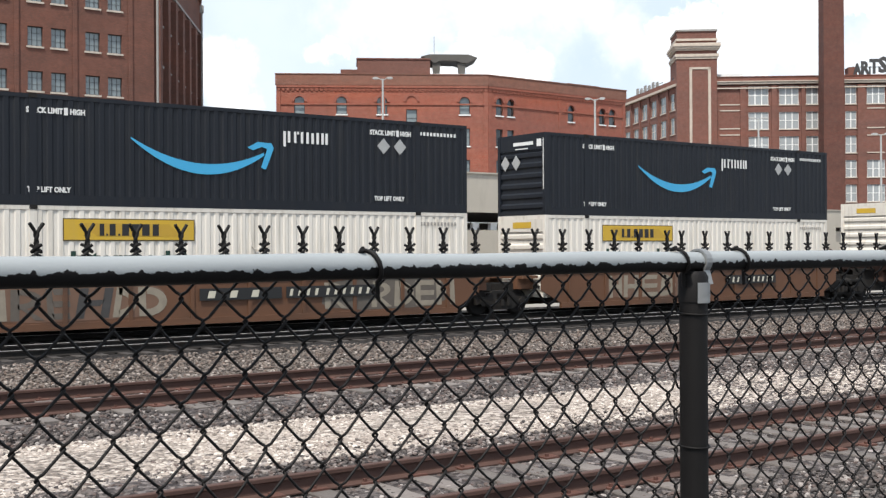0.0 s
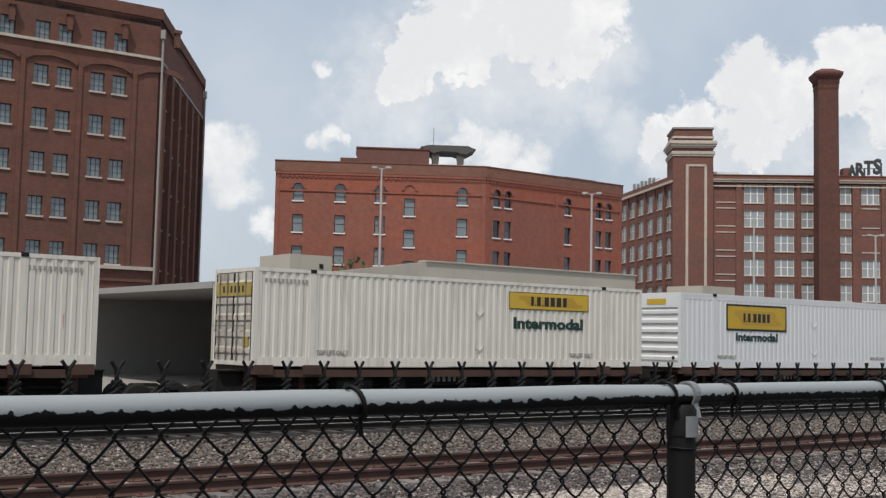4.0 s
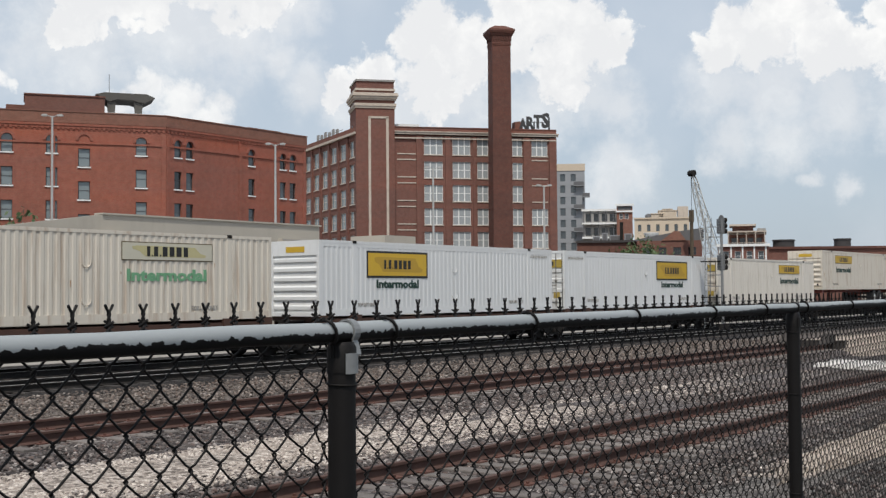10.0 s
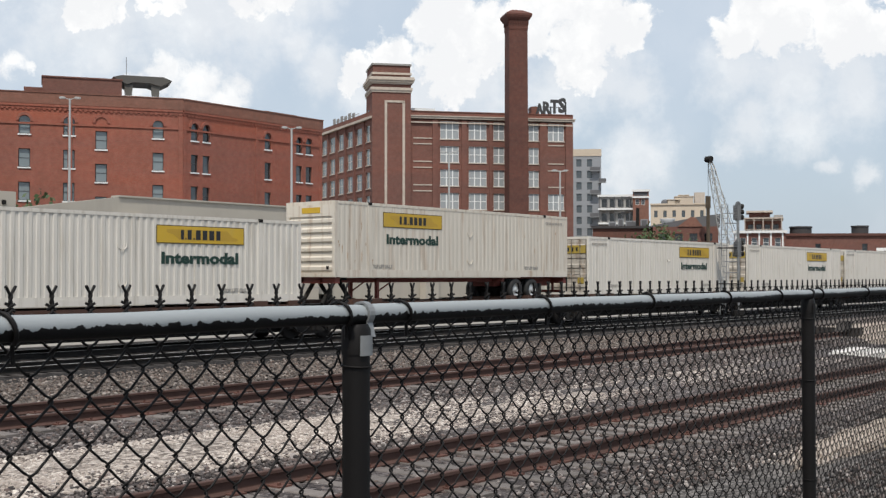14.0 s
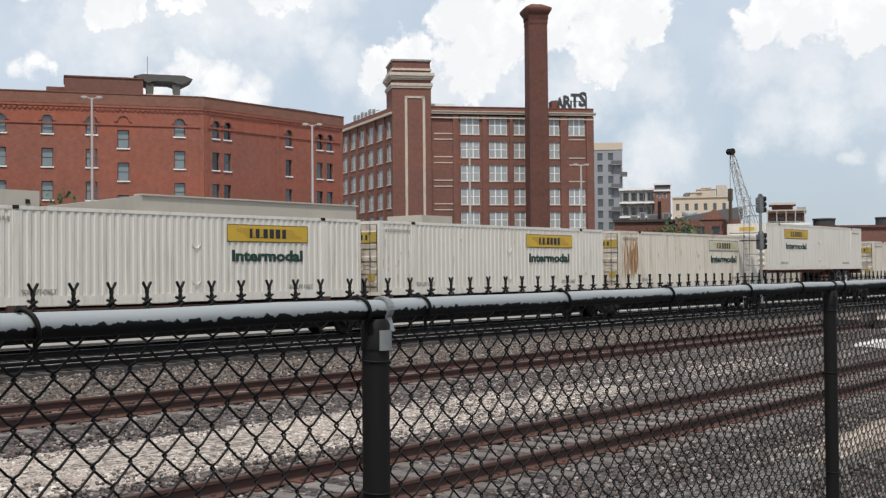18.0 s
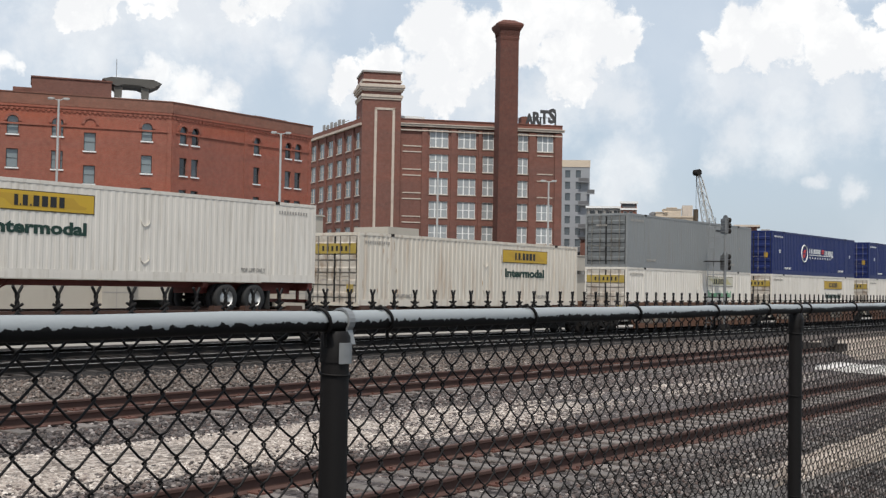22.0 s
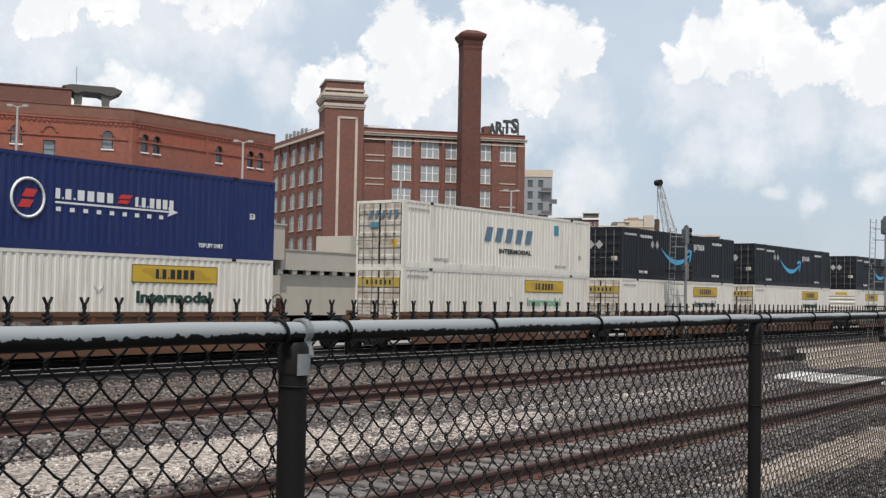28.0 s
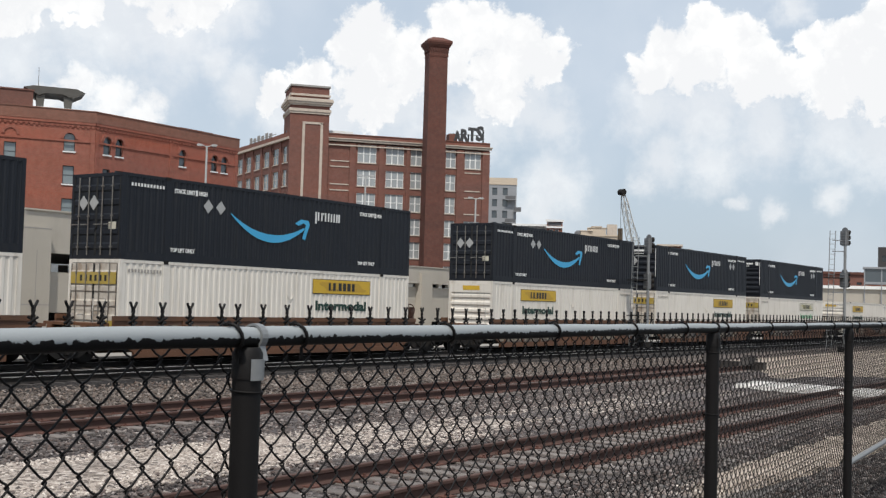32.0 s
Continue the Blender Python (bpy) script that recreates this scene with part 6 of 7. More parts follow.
def tower_building():
    """The dark red brick loft building with a corner tower, white windows, stone bands and rooftop letters."""
    D, E, F = (143.1, 129.6), (169.5, 107.4), (155.9, 154.7)
    K = (182, 132)
    b = thing("tower_building", "dark red brick loft building with stone bands and a corner tower", "building")
    at, length = wall_frame(D, E)
    cols = [(11.3, 3.2, 3), (16.2, 3.1, 3), (20.5, 1.9, 2), (26.7, 1.75, 2), (30.1, 2.85, 3)]
    holes, wins = [], []
    for n, (x, w, c) in enumerate(cols):
        for k in range(7):
            z = 25.5 - 3.95 * k
            h = 2.75 if k else 3.0
            if z < 0.3 or (n == 4 and k in (1, 2)):
                continue
            holes.append((x, z, w, h))
            wins.append((x, z, w, h, c))
    wall = part("wall", facade_mesh(length, -0.5, 29.2, holes), "brick_dark", b, at=at)
    for x, z, w, h, c in wins:
        window(wall, x, z, w, h, "glass_blind", "white_trim", c, 2, depth=0.14, bar=0.085)
    # piers, stone bands and cornice
    for x, w in ((9.95, 0.9), (14.95, 0.85), (19.7, 0.55), (28.6, 1.2), (33.2, 1.3)):
        part("pier", G().box(x, x + w, -0.25, 0, -0.5, 28.6), "brick_dark", wall)
    for z in (25.55, 24.6, 21.65, 20.65, 17.7, 16.7, 13.75, 12.75, 9.8, 8.8):
        part("stone_band", G().box(6.7, 9.9, -0.08, 0, z - 0.09, z + 0.09), "stone", wall)
    for z in (24.75, 21.6, 20.4, 17.6):
        part("stone_band", G().box(30.1, 32.9, -0.08, 0, z - 0.09, z + 0.09), "stone", wall)
    part("cornice", G().box(6.0, length + 0.3, -0.40, 0, 28.85, 29.2).box(6.0, length + 0.4, -0.55, 0, 29.2, 29.35), "stone", wall)
    part("stone_band", G().box(6.2, length, -0.3, 0, 28.1, 28.3), "stone", wall)
    part("parapet", G().box(6.0, length, -0.2, 0.3, 29.35, 30.0).box(6.0, length, -0.3, 0.35, 30.0, 30.12), "brick_dark", wall)
    # left flank
    at2, len2 = wall_frame(F, D)
    holes, wins = [], []
    for n in range(6):
        x = 1.1 + n * 4.7
        for k in range(7):
            z = 25.0 - 3.95 * k
            if z > 0.3:
                holes.append((x, z, 2.75, 2.75))
                wins.append((x, z))
    flank = part("wall", facade_mesh(len2, -0.5, 29.2, holes), "brick_dark", b, at=at2)
    for x, z in wins:
        window(flank, x, z, 2.75, 2.75, "glass_pale", "stone", 2, 2, depth=0.12)
    for n in range(6):
        part("pier", G().box(n * 4.7 - 0.35, n * 4.7 + 0.55, -0.22, 0, -0.5, 28.6), "brick_dark", flank)
    part("cornice", G().box(-0.3, len2, -0.5, 0, 28.7, 29.1), "stone", flank)
    part("parapet", G().box(-0.2, len2, -0.25, 0.3, 29.1, 29.9), "brick_dark", flank)
    slab("roof", [D, E, K, F], 28.6, 29.0, "roofing", b)
    for p, q in ((E, K), (K, F)):
        a3, l3 = wall_frame(p, q)
        part("wall", G().box(0, l3, 0, 0.5, -0.5, 29.9), "brick_dark", b, at=a3)
    # corner tower
    t = part("tower", G().box(-0.3, 6.2, -0.6, 7.0, -0.5, 35.6), "brick_dark", b, "square brick corner tower", at)
    part("tower_crown", G().box(-0.2, 6.1, -0.5, 6.9, 35.5, 37.5), "brick_dark", t)
    part("coping", G().box(-0.38, 6.28, -0.68, 7.08, 37.5, 37.8), "concrete", t, "weathered grey coping")
    for z0, z1, o in ((33.0, 33.35, 0.14), (33.35, 33.8, 0.26), (34.35, 34.65, 0.22), (34.65, 35.0, 0.42), (35.0, 35.3, 0.58), (35.3, 35.55, 0.50), (35.95, 36.3, 0.10)):
        part("tower_cornice", G().box(-0.3 - o, 6.2 + o, -0.6 - o, 7.0 + o, z0, z1), "stone", t)
    for x in (1.75, 4.75):
        part("stone_strip", G().box(x, x + 0.42, -0.75, -0.6, -0.5, 31.6), "stone", t)
    part("stone_strip", G().box(1.75, 5.17, -0.75, -0.6, 31.3, 31.65), "stone", t)
    part("recess_panel", G().box(2.17, 4.75, -0.66, -0.6, 0, 31.3), "brick_dark", t)
    for k in range(8):
        z = 28.5 - 3.9 * k
        if z > 0:
            window(t, 2.6, z, 1.2, 2.1, "glass_dark", "dark_trim", 1, 2, sill=False, at=pose(-0.35, 4.4, z, 0, 0, -90))
    # roof sheds and the letters seen from behind
    part("roof_hut", G().box(27.6, 29.0, 1.5, 3.5, 29.0, 31.6), "brick_dark", b, at=at)
    part("roof_hut", G().box(6.5, 11, 3, 8, 29.0, 31.0), "white_trim", b, at=at)
    s = part("sign_frame", G().box(27.9, 34.0, 1.9, 2.0, 30.3, 30.42).box(27.9, 34.0, 1.9, 2.0, 31.6, 31.7).box(28.5, 28.6, 1.9, 2.6, 29.0, 31.8).box(31.2, 31.3, 1.9, 2.6, 29.0, 31.8).box(33.9, 34.0, 1.9, 2.6, 29.0, 32.6), "dark_trim", b, "steel frame behind rooftop letters", at)
    for ch, x, z, h in (("A", 28.3, 30.3, 1.9), ("R", 29.65, 30.4, 2.15), ("T", 31.0, 30.5, 2.4), ("S", 32.4, 30.6, 2.65)):
        me = word(ch, h, 1.42)
        for v in me.vertices:
            v.co.y *= 40
        part("letter", fix(me), "dark_trim", s, "dark rooftop letter", pose(x, 1.5, z))
    for k in range(6):
        part("letter_bar", G().box(1.5 + 2.1 * k, 2.7 + 2.1 * k, 2.0, 2.15, 30.2, 31.9 - 0.25 * (k % 2)), "concrete", b, "weathered rooftop letter shown as a bar", wall_frame(F, D)[0])
    # old sign posts on the flank roof
    part("sign_frame", G().box(1.0, 15, 2.2, 2.3, 30.0, 30.1).box(1.0, 15, 2.2, 2.3, 31.2, 31.3), "concrete", b, at=at2)


def chimney():
    c = thing("brick_chimney", "tall dark red brick chimney with a flared corbelled crown", "chimney", pose(158.68, 111.61, 0, 0, 0, -40))

    def rings(g, levels):
        for (z0, a), (z1, b) in zip(levels, levels[1:]):
            g.add([(-a, -a, z0), (a, -a, z0), (a, a, z0), (-a, a, z0), (-b, -b, z1), (b, -b, z1), (b, b, z1), (-b, b, z1)], [(0, 1, 5, 4), (1, 2, 6, 5), (2, 3, 7, 6), (3, 0, 4, 7)])
        return g
    part("shaft", rings(G(), [(-0.5, 1.66), (43.7, 1.56)]), "brick_stack", c)
    crown = part("crown", rings(G(), [(43.3, 1.60), (43.7, 1.66), (43.75, 1.60), (44.7, 1.66), (45.0, 1.82), (45.0, 1.88), (45.35, 2.02), (45.35, 2.08), (45.7, 2.20), (46.0, 2.20), (46.75, 0.9), (46.75, 0.0)]), "brick_stack", c, "flared brick crown with a low cap")
    tooth = with_material("tooth", "brick_stack", lambda: fix(G().prism([(-0.20, 0.9), (0.0, 0.15), (0.20, 0.9)], "y", -0.14, 0.0).mesh("tooth")))
    for turn in (0, 90, 180, 270):
        for k in range(7):
            part("corbel", tooth, "brick_stack", crown, at=pose(0, 0, 43.95, 0, 0, turn) @ pose(-1.38 + 0.46 * k, -1.62, 0))


def dark_block():
    """The tall brown brick block at the left, with paired windows and a dark flank."""
    P, Q, R = (-22.0, 99.24), (40.45, 98.04), (56, 122.3)
    b = thing("brown_brick_block", "tall brown brick block with paired windows and pale sills", "building")
    at, length = wall_frame(P, Q)
    holes, wins = [], []
    off = length - 15.8
    for n in range(-8, 3):
        for dx in (4.85, 6.80):
            x = off + dx + 4.85 * n
            if x < 0.5 or x > length - 2.5:
                continue
            for k in range(9):
                z = 26.85 - 3.73 * k
                if z < 8.0:
                    continue
                holes.append((x, z, 1.25, 1.65))
                wins.append((x, z, 1.65))
    for n in range(20):
        x = off + 6.75 + 2.45 * (n - 14)
        if 0.5 < x < length - 2.5:
            holes.append((x, 3.2, 1.2, 2.6))
            wins.append((x, 3.2, 2.6))
    wall = part("wall", facade_mesh(length, -0.5, 30.4, holes), "brick_brown", b, at=at)
    for x, z, h in wins:
        window(wall, x, z, 1.25 if h < 2 else 1.2, h, "glass_pale", "dark_trim", 3, 3, sill_mat="stone", bar=0.022)
    part("stone_band", G().box(0, length + 0.15, -0.2, 0, 26.65, 26.9), "stone", wall)
    part("stone_band", G().box(0, length + 0.1, -0.3, 0, 7.75, 8.05), "stone", wall)
    part("stone_band", G().box(0, length + 0.1, -0.12, 0, 6.7, 6.95), "brick_brown", wall)
    part("parapet", G().box(0, length + 0.2, -0.2, 0.4, 30.4, 31.4), "brick_brown", wall)
    for n in range(-7, 3):
        x = off + 4.0 + 4.85 * n - 0.1
        part("pilaster", G().box(x - 0.16, x + 0.22, -0.12, 0, 8.1, 25.4), "brick_brown", wall)
        part("arch_band", fix(G().prism([(x + 0.2, 25.4), (x + 1.0, 25.9), (x + 2.4, 26.1), (x + 3.8, 25.9), (x + 4.6, 25.4), (x + 4.6, 25.0), (x + 3.8, 25.4), (x + 2.4, 25.6), (x + 1.0, 25.4), (x + 0.2, 25.0)][::-1], "y", -0.15, 0).mesh("arch_band")), "brick_brown", wall)
    for n in range(-6, 3):
        x = off + 2.6 + 4.85 * n + 4.85
        part("bracket", G().box(x, x + 0.4, -0.5, 0, 28.0, 29.3).box(x - 0.1, x + 0.5, -0.6, 0, 29.3, 29.6), "brick_brown", wall)
    at2, len2 = wall_frame(Q, R)
    holes, wins = [], []
    for n in range(6):
        x = 2.4 + 4.3 * n
        for k in range(7):
            z = 23.0 - 3.73 * k
            if z > 0:
                holes.append((x, z, 2.4, 2.3))
                wins.append((x, z))
    side = part("wall", facade_mesh(len2, -0.5, 30.4, holes, depth=0.6), "brick_brown", b, "soot-dark flank wall", at2)
    for x, z in wins:
        window(side, x, z, 2.4, 2.3, "glass_dark", "dark_trim", 2, 2, depth=0.5, sill=True, sill_mat="concrete")
    for n in range(7):
        part("pier", G().box(0.4 + 4.3 * n, 1.6 + 4.3 * n, -0.5, 0, -0.5, 26.2), "brick_brown", side)
    part("stone_band", G().box(-0.1, len2, -0.2, 0, 26.65, 26.9), "concrete", side)
    part("parapet", G().box(-0.1, len2, -0.2, 0.4, 30.4, 31.4), "brick_brown", side)
    for x, y in ((-0.2, -0.35), (len2 - 3.0, -0.6)):
        part("down_pipe", G().tube([(x, y, 0), (x, y, 29.0)], 0.11, 8).box(x - 0.25, x + 0.25, y - 0.2, y + 0.2, 28.6, 29.4), "concrete", side, "pale rainwater pipe")
    slab("roof", [P, Q, R, (-8, 128)], 29.8, 30.2, "roofing", b)
    for p, q in ((R, (-8, 128)), ((-8, 128), P)):
        a3, l3 = wall_frame(p, q)
        part("wall", G().box(0, l3, 0, 0.5, -0.5, 31.2), "brick_brown", b, at=a3)


def deck_building():
    """The low beige concrete building behind the train, with a dark strip of openings."""
    Y = 47.0
    b = thing("loading_building", "low beige concrete building with dark openings between piers", "building", pose(0, Y, 0))
    # the higher part, x 22 to 48.6
    part("end_wall", fix(G().prism([(22.5, -0.4), (33.8, -0.4), (33.8, 6.08), (22.5, 4.48)], "y", 0, 0.5).mesh("gable")), "stucco", b)
    part("fascia", G().box(33.8, 48.6, 0.02, 0.5, 4.1, 6.08), "stucco", b)
    part("coping", G().box(33.7, 48.7, -0.06, 0.6, 6.08, 6.16), "stucco", b)
    part("dock_wall", G().box(35.0, 48.6, 0.3, 0.6, 1.25, 3.2), "stucco", b)
    for x in (33.4, 45.3):
        pr = part("pier", G().box(x, x + 1.6, -0.35, 0.6, -0.4, 5.3), "stucco", b)
        for z in (1.6, 5.2):
            part("joint", G().box(x, x + 1.6, -0.356, -0.35, z, z + 0.04), "concrete", pr)
        part("joint", G().box(x + 0.8, x + 0.83, -0.356, -0.35, 0.6, 4.2), "concrete", pr)
    part("stain", G().box(32.0, 32.5, -0.006, 0.0, 2.6, 4.2).box(32.1, 32.3, -0.008, 0.0, 4.2, 4.7), "concrete", b, "grey patch on the wall")
    part("vent", G().box(32.55, 32.85, -0.12, 0, 4.3, 4.75), "grey_panel", b)
    part("upper_box", G().box(26.6, 28.9, 1.0, 4.0, 5.2, 6.1), "stucco", b)
    part("box_vent", G().box(28.2, 28.4, 0.95, 1.0, 5.5, 5.7), "under", b)
    # the lower part beyond
    part("fascia", G().box(48.6, 112, 0.3, 0.8, 3.56, 4.68), "stucco", b)
    part("coping", G().box(48.6, 112, 0.25, 0.9, 4.68, 4.75), "stucco", b)
    part("dock_wall", G().box(48.6, 112, 0.6, 0.9, 0.9, 3.3), "stucco", b)
    x = 57.0
    while x < 112:
        part("pier", G().box(x, x + 1.3, 0.1, 0.7, -0.4, 4.3), "stucco", b)
        x += 9.0
    part("upper_box", G().box(56.7, 59.8, 2.0, 5.0, 4.6, 5.95), "stucco", b)
    part("roof_slab", G().box(22.5, 112, 0.6, 24, 4.3, 4.6), "concrete", b)
    part("back_wall", G().box(22.5, 112, 23.5, 24, -0.4, 4.4), "concrete", b)
    part("end_wall", G().box(111.5, 112, 0.6, 24, -0.4, 4.4), "stucco", b)
    # short white posts with a thin rail, on the dock wall under the opening
    post = with_material("dock_post", "white_trim", lambda: G().box(0, 0.40, 0, 0.25, 0, 0.36))
    x = 35.75
    while x < 84:
        if not 44.9 < x < 46.9:
            part("dock_post", post, "white_trim", b, at=pose(x, 0.62, 3.2))
        x += 1.18
    part("dock_rail", G().box(35.0, 45.2, 0.66, 0.74, 3.56, 3.62), "white_trim", b)


def lamp_post(x, y, h, label):
    c = thing("street_lamp", label, "street lamp", pose(x, y, -0.3), group="car park lamps")
    part("pole", G().tube([(0, 0, 0), (0, 0, h * 0.5), (0, 0, h)], [0.13, 0.10, 0.075], 10), "lamp_pole", c)
    part("base", G().tube([(0, 0, 0), (0, 0, 0.8)], 0.3, 12), "concrete", c)
    for s in (-1, 1):
        part("arm", G().tube([(0, 0, h - 0.1), (s * 0.22, -s * 0.20, h + 0.03)], 0.035, 6), "lamp_pole", c)
        hd = part("lamp_head", fix(G().prism([(-0.24, 0.02), (0.20, 0), (0.24, 0.07), (0.10, 0.13), (-0.16, 0.12)], "y", -0.17, 0.17).mesh("head")), "lamp_pole", c, at=pose(s * 0.40, -s * 0.36, h, 0, 0, -40))
        part("lens", G().box(-0.17, 0.15, -0.13, 0.13, -0.03, 0.02), "lamp_glass", hd)


def signal_mast(x, y, h, heads, ladder_side, label):
    c = thing("railway_signal", label, "signal", pose(x, y, -0.2, 0, 0, -52))
    part("mast", G().tube([(0, 0, 0), (0, 0, h)], 0.085, 12), "galv", c)
    part("base", G().box(-0.28, 0.28, -0.28, 0.28, 0, 0.45), "under", c)
    lad = part("ladder", G().tube([(-0.75, 0.12, 0.2), (-0.55, 0.12, h + 0.1)], 0.025, 6).tube([(-1.05, 0.12, 0.2), (-0.9, 0.12, h + 0.1)], 0.025, 6), "galv", c)
    n = int(h / 0.32)
    for k in range(n):
        t = (k + 1) / (n + 1)
        part("rung", G().tube([(-0.75 + 0.2 * t, 0.12, 0.2 + h * t), (-1.05 + 0.15 * t, 0.12, 0.2 + h * t)], 0.014, 5), "galv", lad)
    for z in (0.62, 0.30):
        part("platform", G().box(-1.15, 0.25, -0.05, 0.5, h * z, h * z + 0.06), "under", c, "dark step grating")
    for z in (0.93, 0.84, 0.50, 0.40):
        part("stay", G().box(-0.75, 0, 0.08, 0.14, h * z, h * z + 0.05), "galv", c)
    # heads face away down the line: the round-topped back plate shows, with the hoods beyond it
    for z in heads:
        turn = [math.pi * k / 10 for k in range(11)]
        hd = part("signal_head", fix(G().prism([(-0.27, -0.56), (0.27, -0.56)] + [(0.27 * math.cos(a), 0.30 + 0.27 * math.sin(a)) for a in turn], "y", -0.04, 0.0).mesh("target")), "signal_grey", c, "grey signal head with lens hoods", pose(0.02, 0.12, z, 0, 0, 112))
        part("housing", G().box(-0.22, 0.22, 0.0, 0.16, -0.52, 0.34), "signal_grey", hd)
        for q in range(5):
            part("louvre", G().box(-0.20, 0.20, 0.16, 0.18, -0.44 + 0.16 * q, -0.40 + 0.16 * q), "galv", hd)
        for q in (-0.36, -0.04, 0.28):
            part("hood", G().tube([(0, -0.34, q - 0.02), (0, -0.04, q)], [0.16, 0.15], 10, cap=False), "under", hd, "black lens hood")
            part("lens", G().tube([(0, -0.06, q), (0, -0.05, q)], 0.10, 12), "glass_dark", hd)


def crane(x, y):
    """The lattice boom of a crawler crane, seen above the roofs."""
    c = thing("lattice_crane", "pale lattice crane boom with a dark head", "crane", pose(x, y, 0, 0, 0, -25))
    foot, head = Vector((6.5, 0, 2.0)), Vector((0, 0, 25.5))
    n = 13
    ax = (head - foot).normalized()
    side = Vector((0, 1, 0))
    nrm = ax.cross(side)
    cor = []
    for k in range(n + 1):
        t = k / n
        w = (1.35 - 0.95 * t) * (0.45 if k in (0, n) else 1)
        p = foot.lerp(head, t)
        cor.append([p + side * a * w + nrm * b * w for a, b in ((-1, -1), (1, -1), (1, 1), (-1, 1))])
    for q in range(4):
        part("chord", G().tube([r[q] for r in cor], 0.10, 6), "crane_paint", c)
    g = G()
    for k in range(n):
        for q in range(4):
            g.tube([cor[k][q], cor[k + 1][(q + 1) % 4]], 0.06, 4)
            g.tube([cor[k][q], cor[k][(q + 1) % 4]], 0.04, 4)
    part("lacing", g, "crane_paint", c)
    part("boom_head", G().tube([(-0.2, -0.7, 25.6), (-0.2, 0.7, 25.6)], 0.62, 14), "under", c, "dark sheave head")
    part("cab", G().box(5.2, 11, -1.6, 1.6, 0.8, 4.2), "crane_paint", c)
    part("tracks", G().box(4.0, 11, -2.4, -1.5, -0.3, 0.9).box(4.0, 11, 1.5, 2.4, -0.3, 0.9), "under", c)
    part("cable", G().tube([(-0.4, 0, 25.0), (-0.4, 0, 12.0)], 0.05, 4).tube([(9.5, 0, 4.2), (0.4, 0, 25.6)], 0.05, 4), "under", c)


def simple_block(name, label, az, dist, width, z0, z1, depth, mat, win=None, turn=0.0, glass="glass", cap=None, frame="white_trim"):
    """A far building facing the tracks, with its storeys of windows."""
    d = bearing(az, 0)
    k = dist / math.hypot(d.x, d.y)
    at = pose(d.x * k, d.y * k, 0, 0, 0, -az + turn)
    b = thing(name, label, "building", at)
    holes = []
    if win:
        x0, dx, w, h, zs = win
        x = x0
        while x + w < width - 0.3:
            holes += [(x, z, w, h) for z in zs]
            x += dx
    wall = part("wall", facade_mesh(width, z0, z1, holes), mat, b)
    for x, z, w, h in holes:
        window(wall, x, z, w, h, glass, frame, 2 if w > 1.4 else 1, 2, sill=False)
    part("wall", G().box(0, 0.4, 0.5, depth, z0, z1).box(width - 0.4, width, 0.5, depth, z0, z1).box(0, width, depth, depth + 0.4, z0, z1), mat, b)
    part("roof", G().box(0.0, width, 0.5, depth, z1 - 0.5, z1 - 0.1), "roofing", b)
    if cap:
        part("cornice", G().box(-0.3, width + 0.3, -0.4, 0.4, z1, z1 + 0.5), cap, b)
    return b


warehouse_orange()
tower_building()
chimney()
dark_block()
deck_building()
lamp_post(49.0, 74.3, 15.6, "tall grey twin-headed lamp pole before a brick warehouse")
lamp_post(61.8, 64.4, 13.9, "tall grey twin-headed lamp pole before a brick warehouse")
lamp_post(80.0, 63.5, 13.5, "tall grey twin-headed lamp pole before the loft building")
lamp_post(92.0, 59.7, 12.5, "tall grey twin-headed lamp pole before the loft building")
signal_mast(64.1, 29.2, 6.6, (6.30, 4.15), 1, "grey railway signal mast with two heads and a ladder")
signal_mast(72.17, 19.93, 7.4, (7.15, 4.6), -1, "grey railway signal mast with two heads and a ladder")
crane(212.6, 102.75)
b = simple_block("apartment_block", "grey-clad apartment block with a cream parapet and balconies", 57.4, 300, 8.5, 0, 34.9, 14, "grey_panel", (2.2, 2.7, 1.3, 1.9, [30.6 - 2.95 * k for k in range(10)]), glass="glass", frame="dark_trim")
part("parapet", G().box(-0.1, 8.6, -0.12, 0.3, 33.3, 35.1), "tan", b, "cream parapet band")
for k in range(9):
    z = 29.3 - 2.95 * k
    bal = part("balcony", G().box(5.6 + 2.2 * (k % 2), 8.2 + 1.5 * (k % 2), -1.3, 0, z, z + 0.15), "grey_panel", b)
    part("railing", G().box(5.6 + 2.2 * (k % 2), 8.2 + 1.5 * (k % 2), -1.3, -1.24, z + 0.15, z + 1.1), "hazy_dark", bal, "dark railing")
b = simple_block("low_office", "low dark office building with white bands and railings", 58.9, 280, 8.9, 0, 21.4, 14, "concrete", (0.7, 1.9, 1.35, 1.9, [18.9, 15.5, 12.1]), glass="glass_dark", frame="dark_trim", cap="white_trim")
for z in (18.2, 14.8):
    part("balcony", G().box(-0.2, 9.0, -1.4, 0, z, z + 0.4), "white_trim", b, "white balcony edge")
for k in range(6):
    part("post", G().box(0.1 + 1.75 * k, 0.3 + 1.75 * k, -1.3, -1.1, 15.2, 21.4), "hazy_dark", b)
b = simple_block("stair_turret", "pale brick stair turret with white cornices", 60.55, 278, 3.7, 0, 22.4, 4, "brick_tan", (0.6, 1.3, 0.9, 1.3, [19.3]), glass="glass", cap="white_trim")
part("stone_band", G().box(-0.2, 3.9, -0.3, 0, 20.9, 21.3), "white_trim", b)
part("recess", G().box(0.3, 3.4, -0.02, 0.0, 21.4, 22.3), "hazy_dark", b)
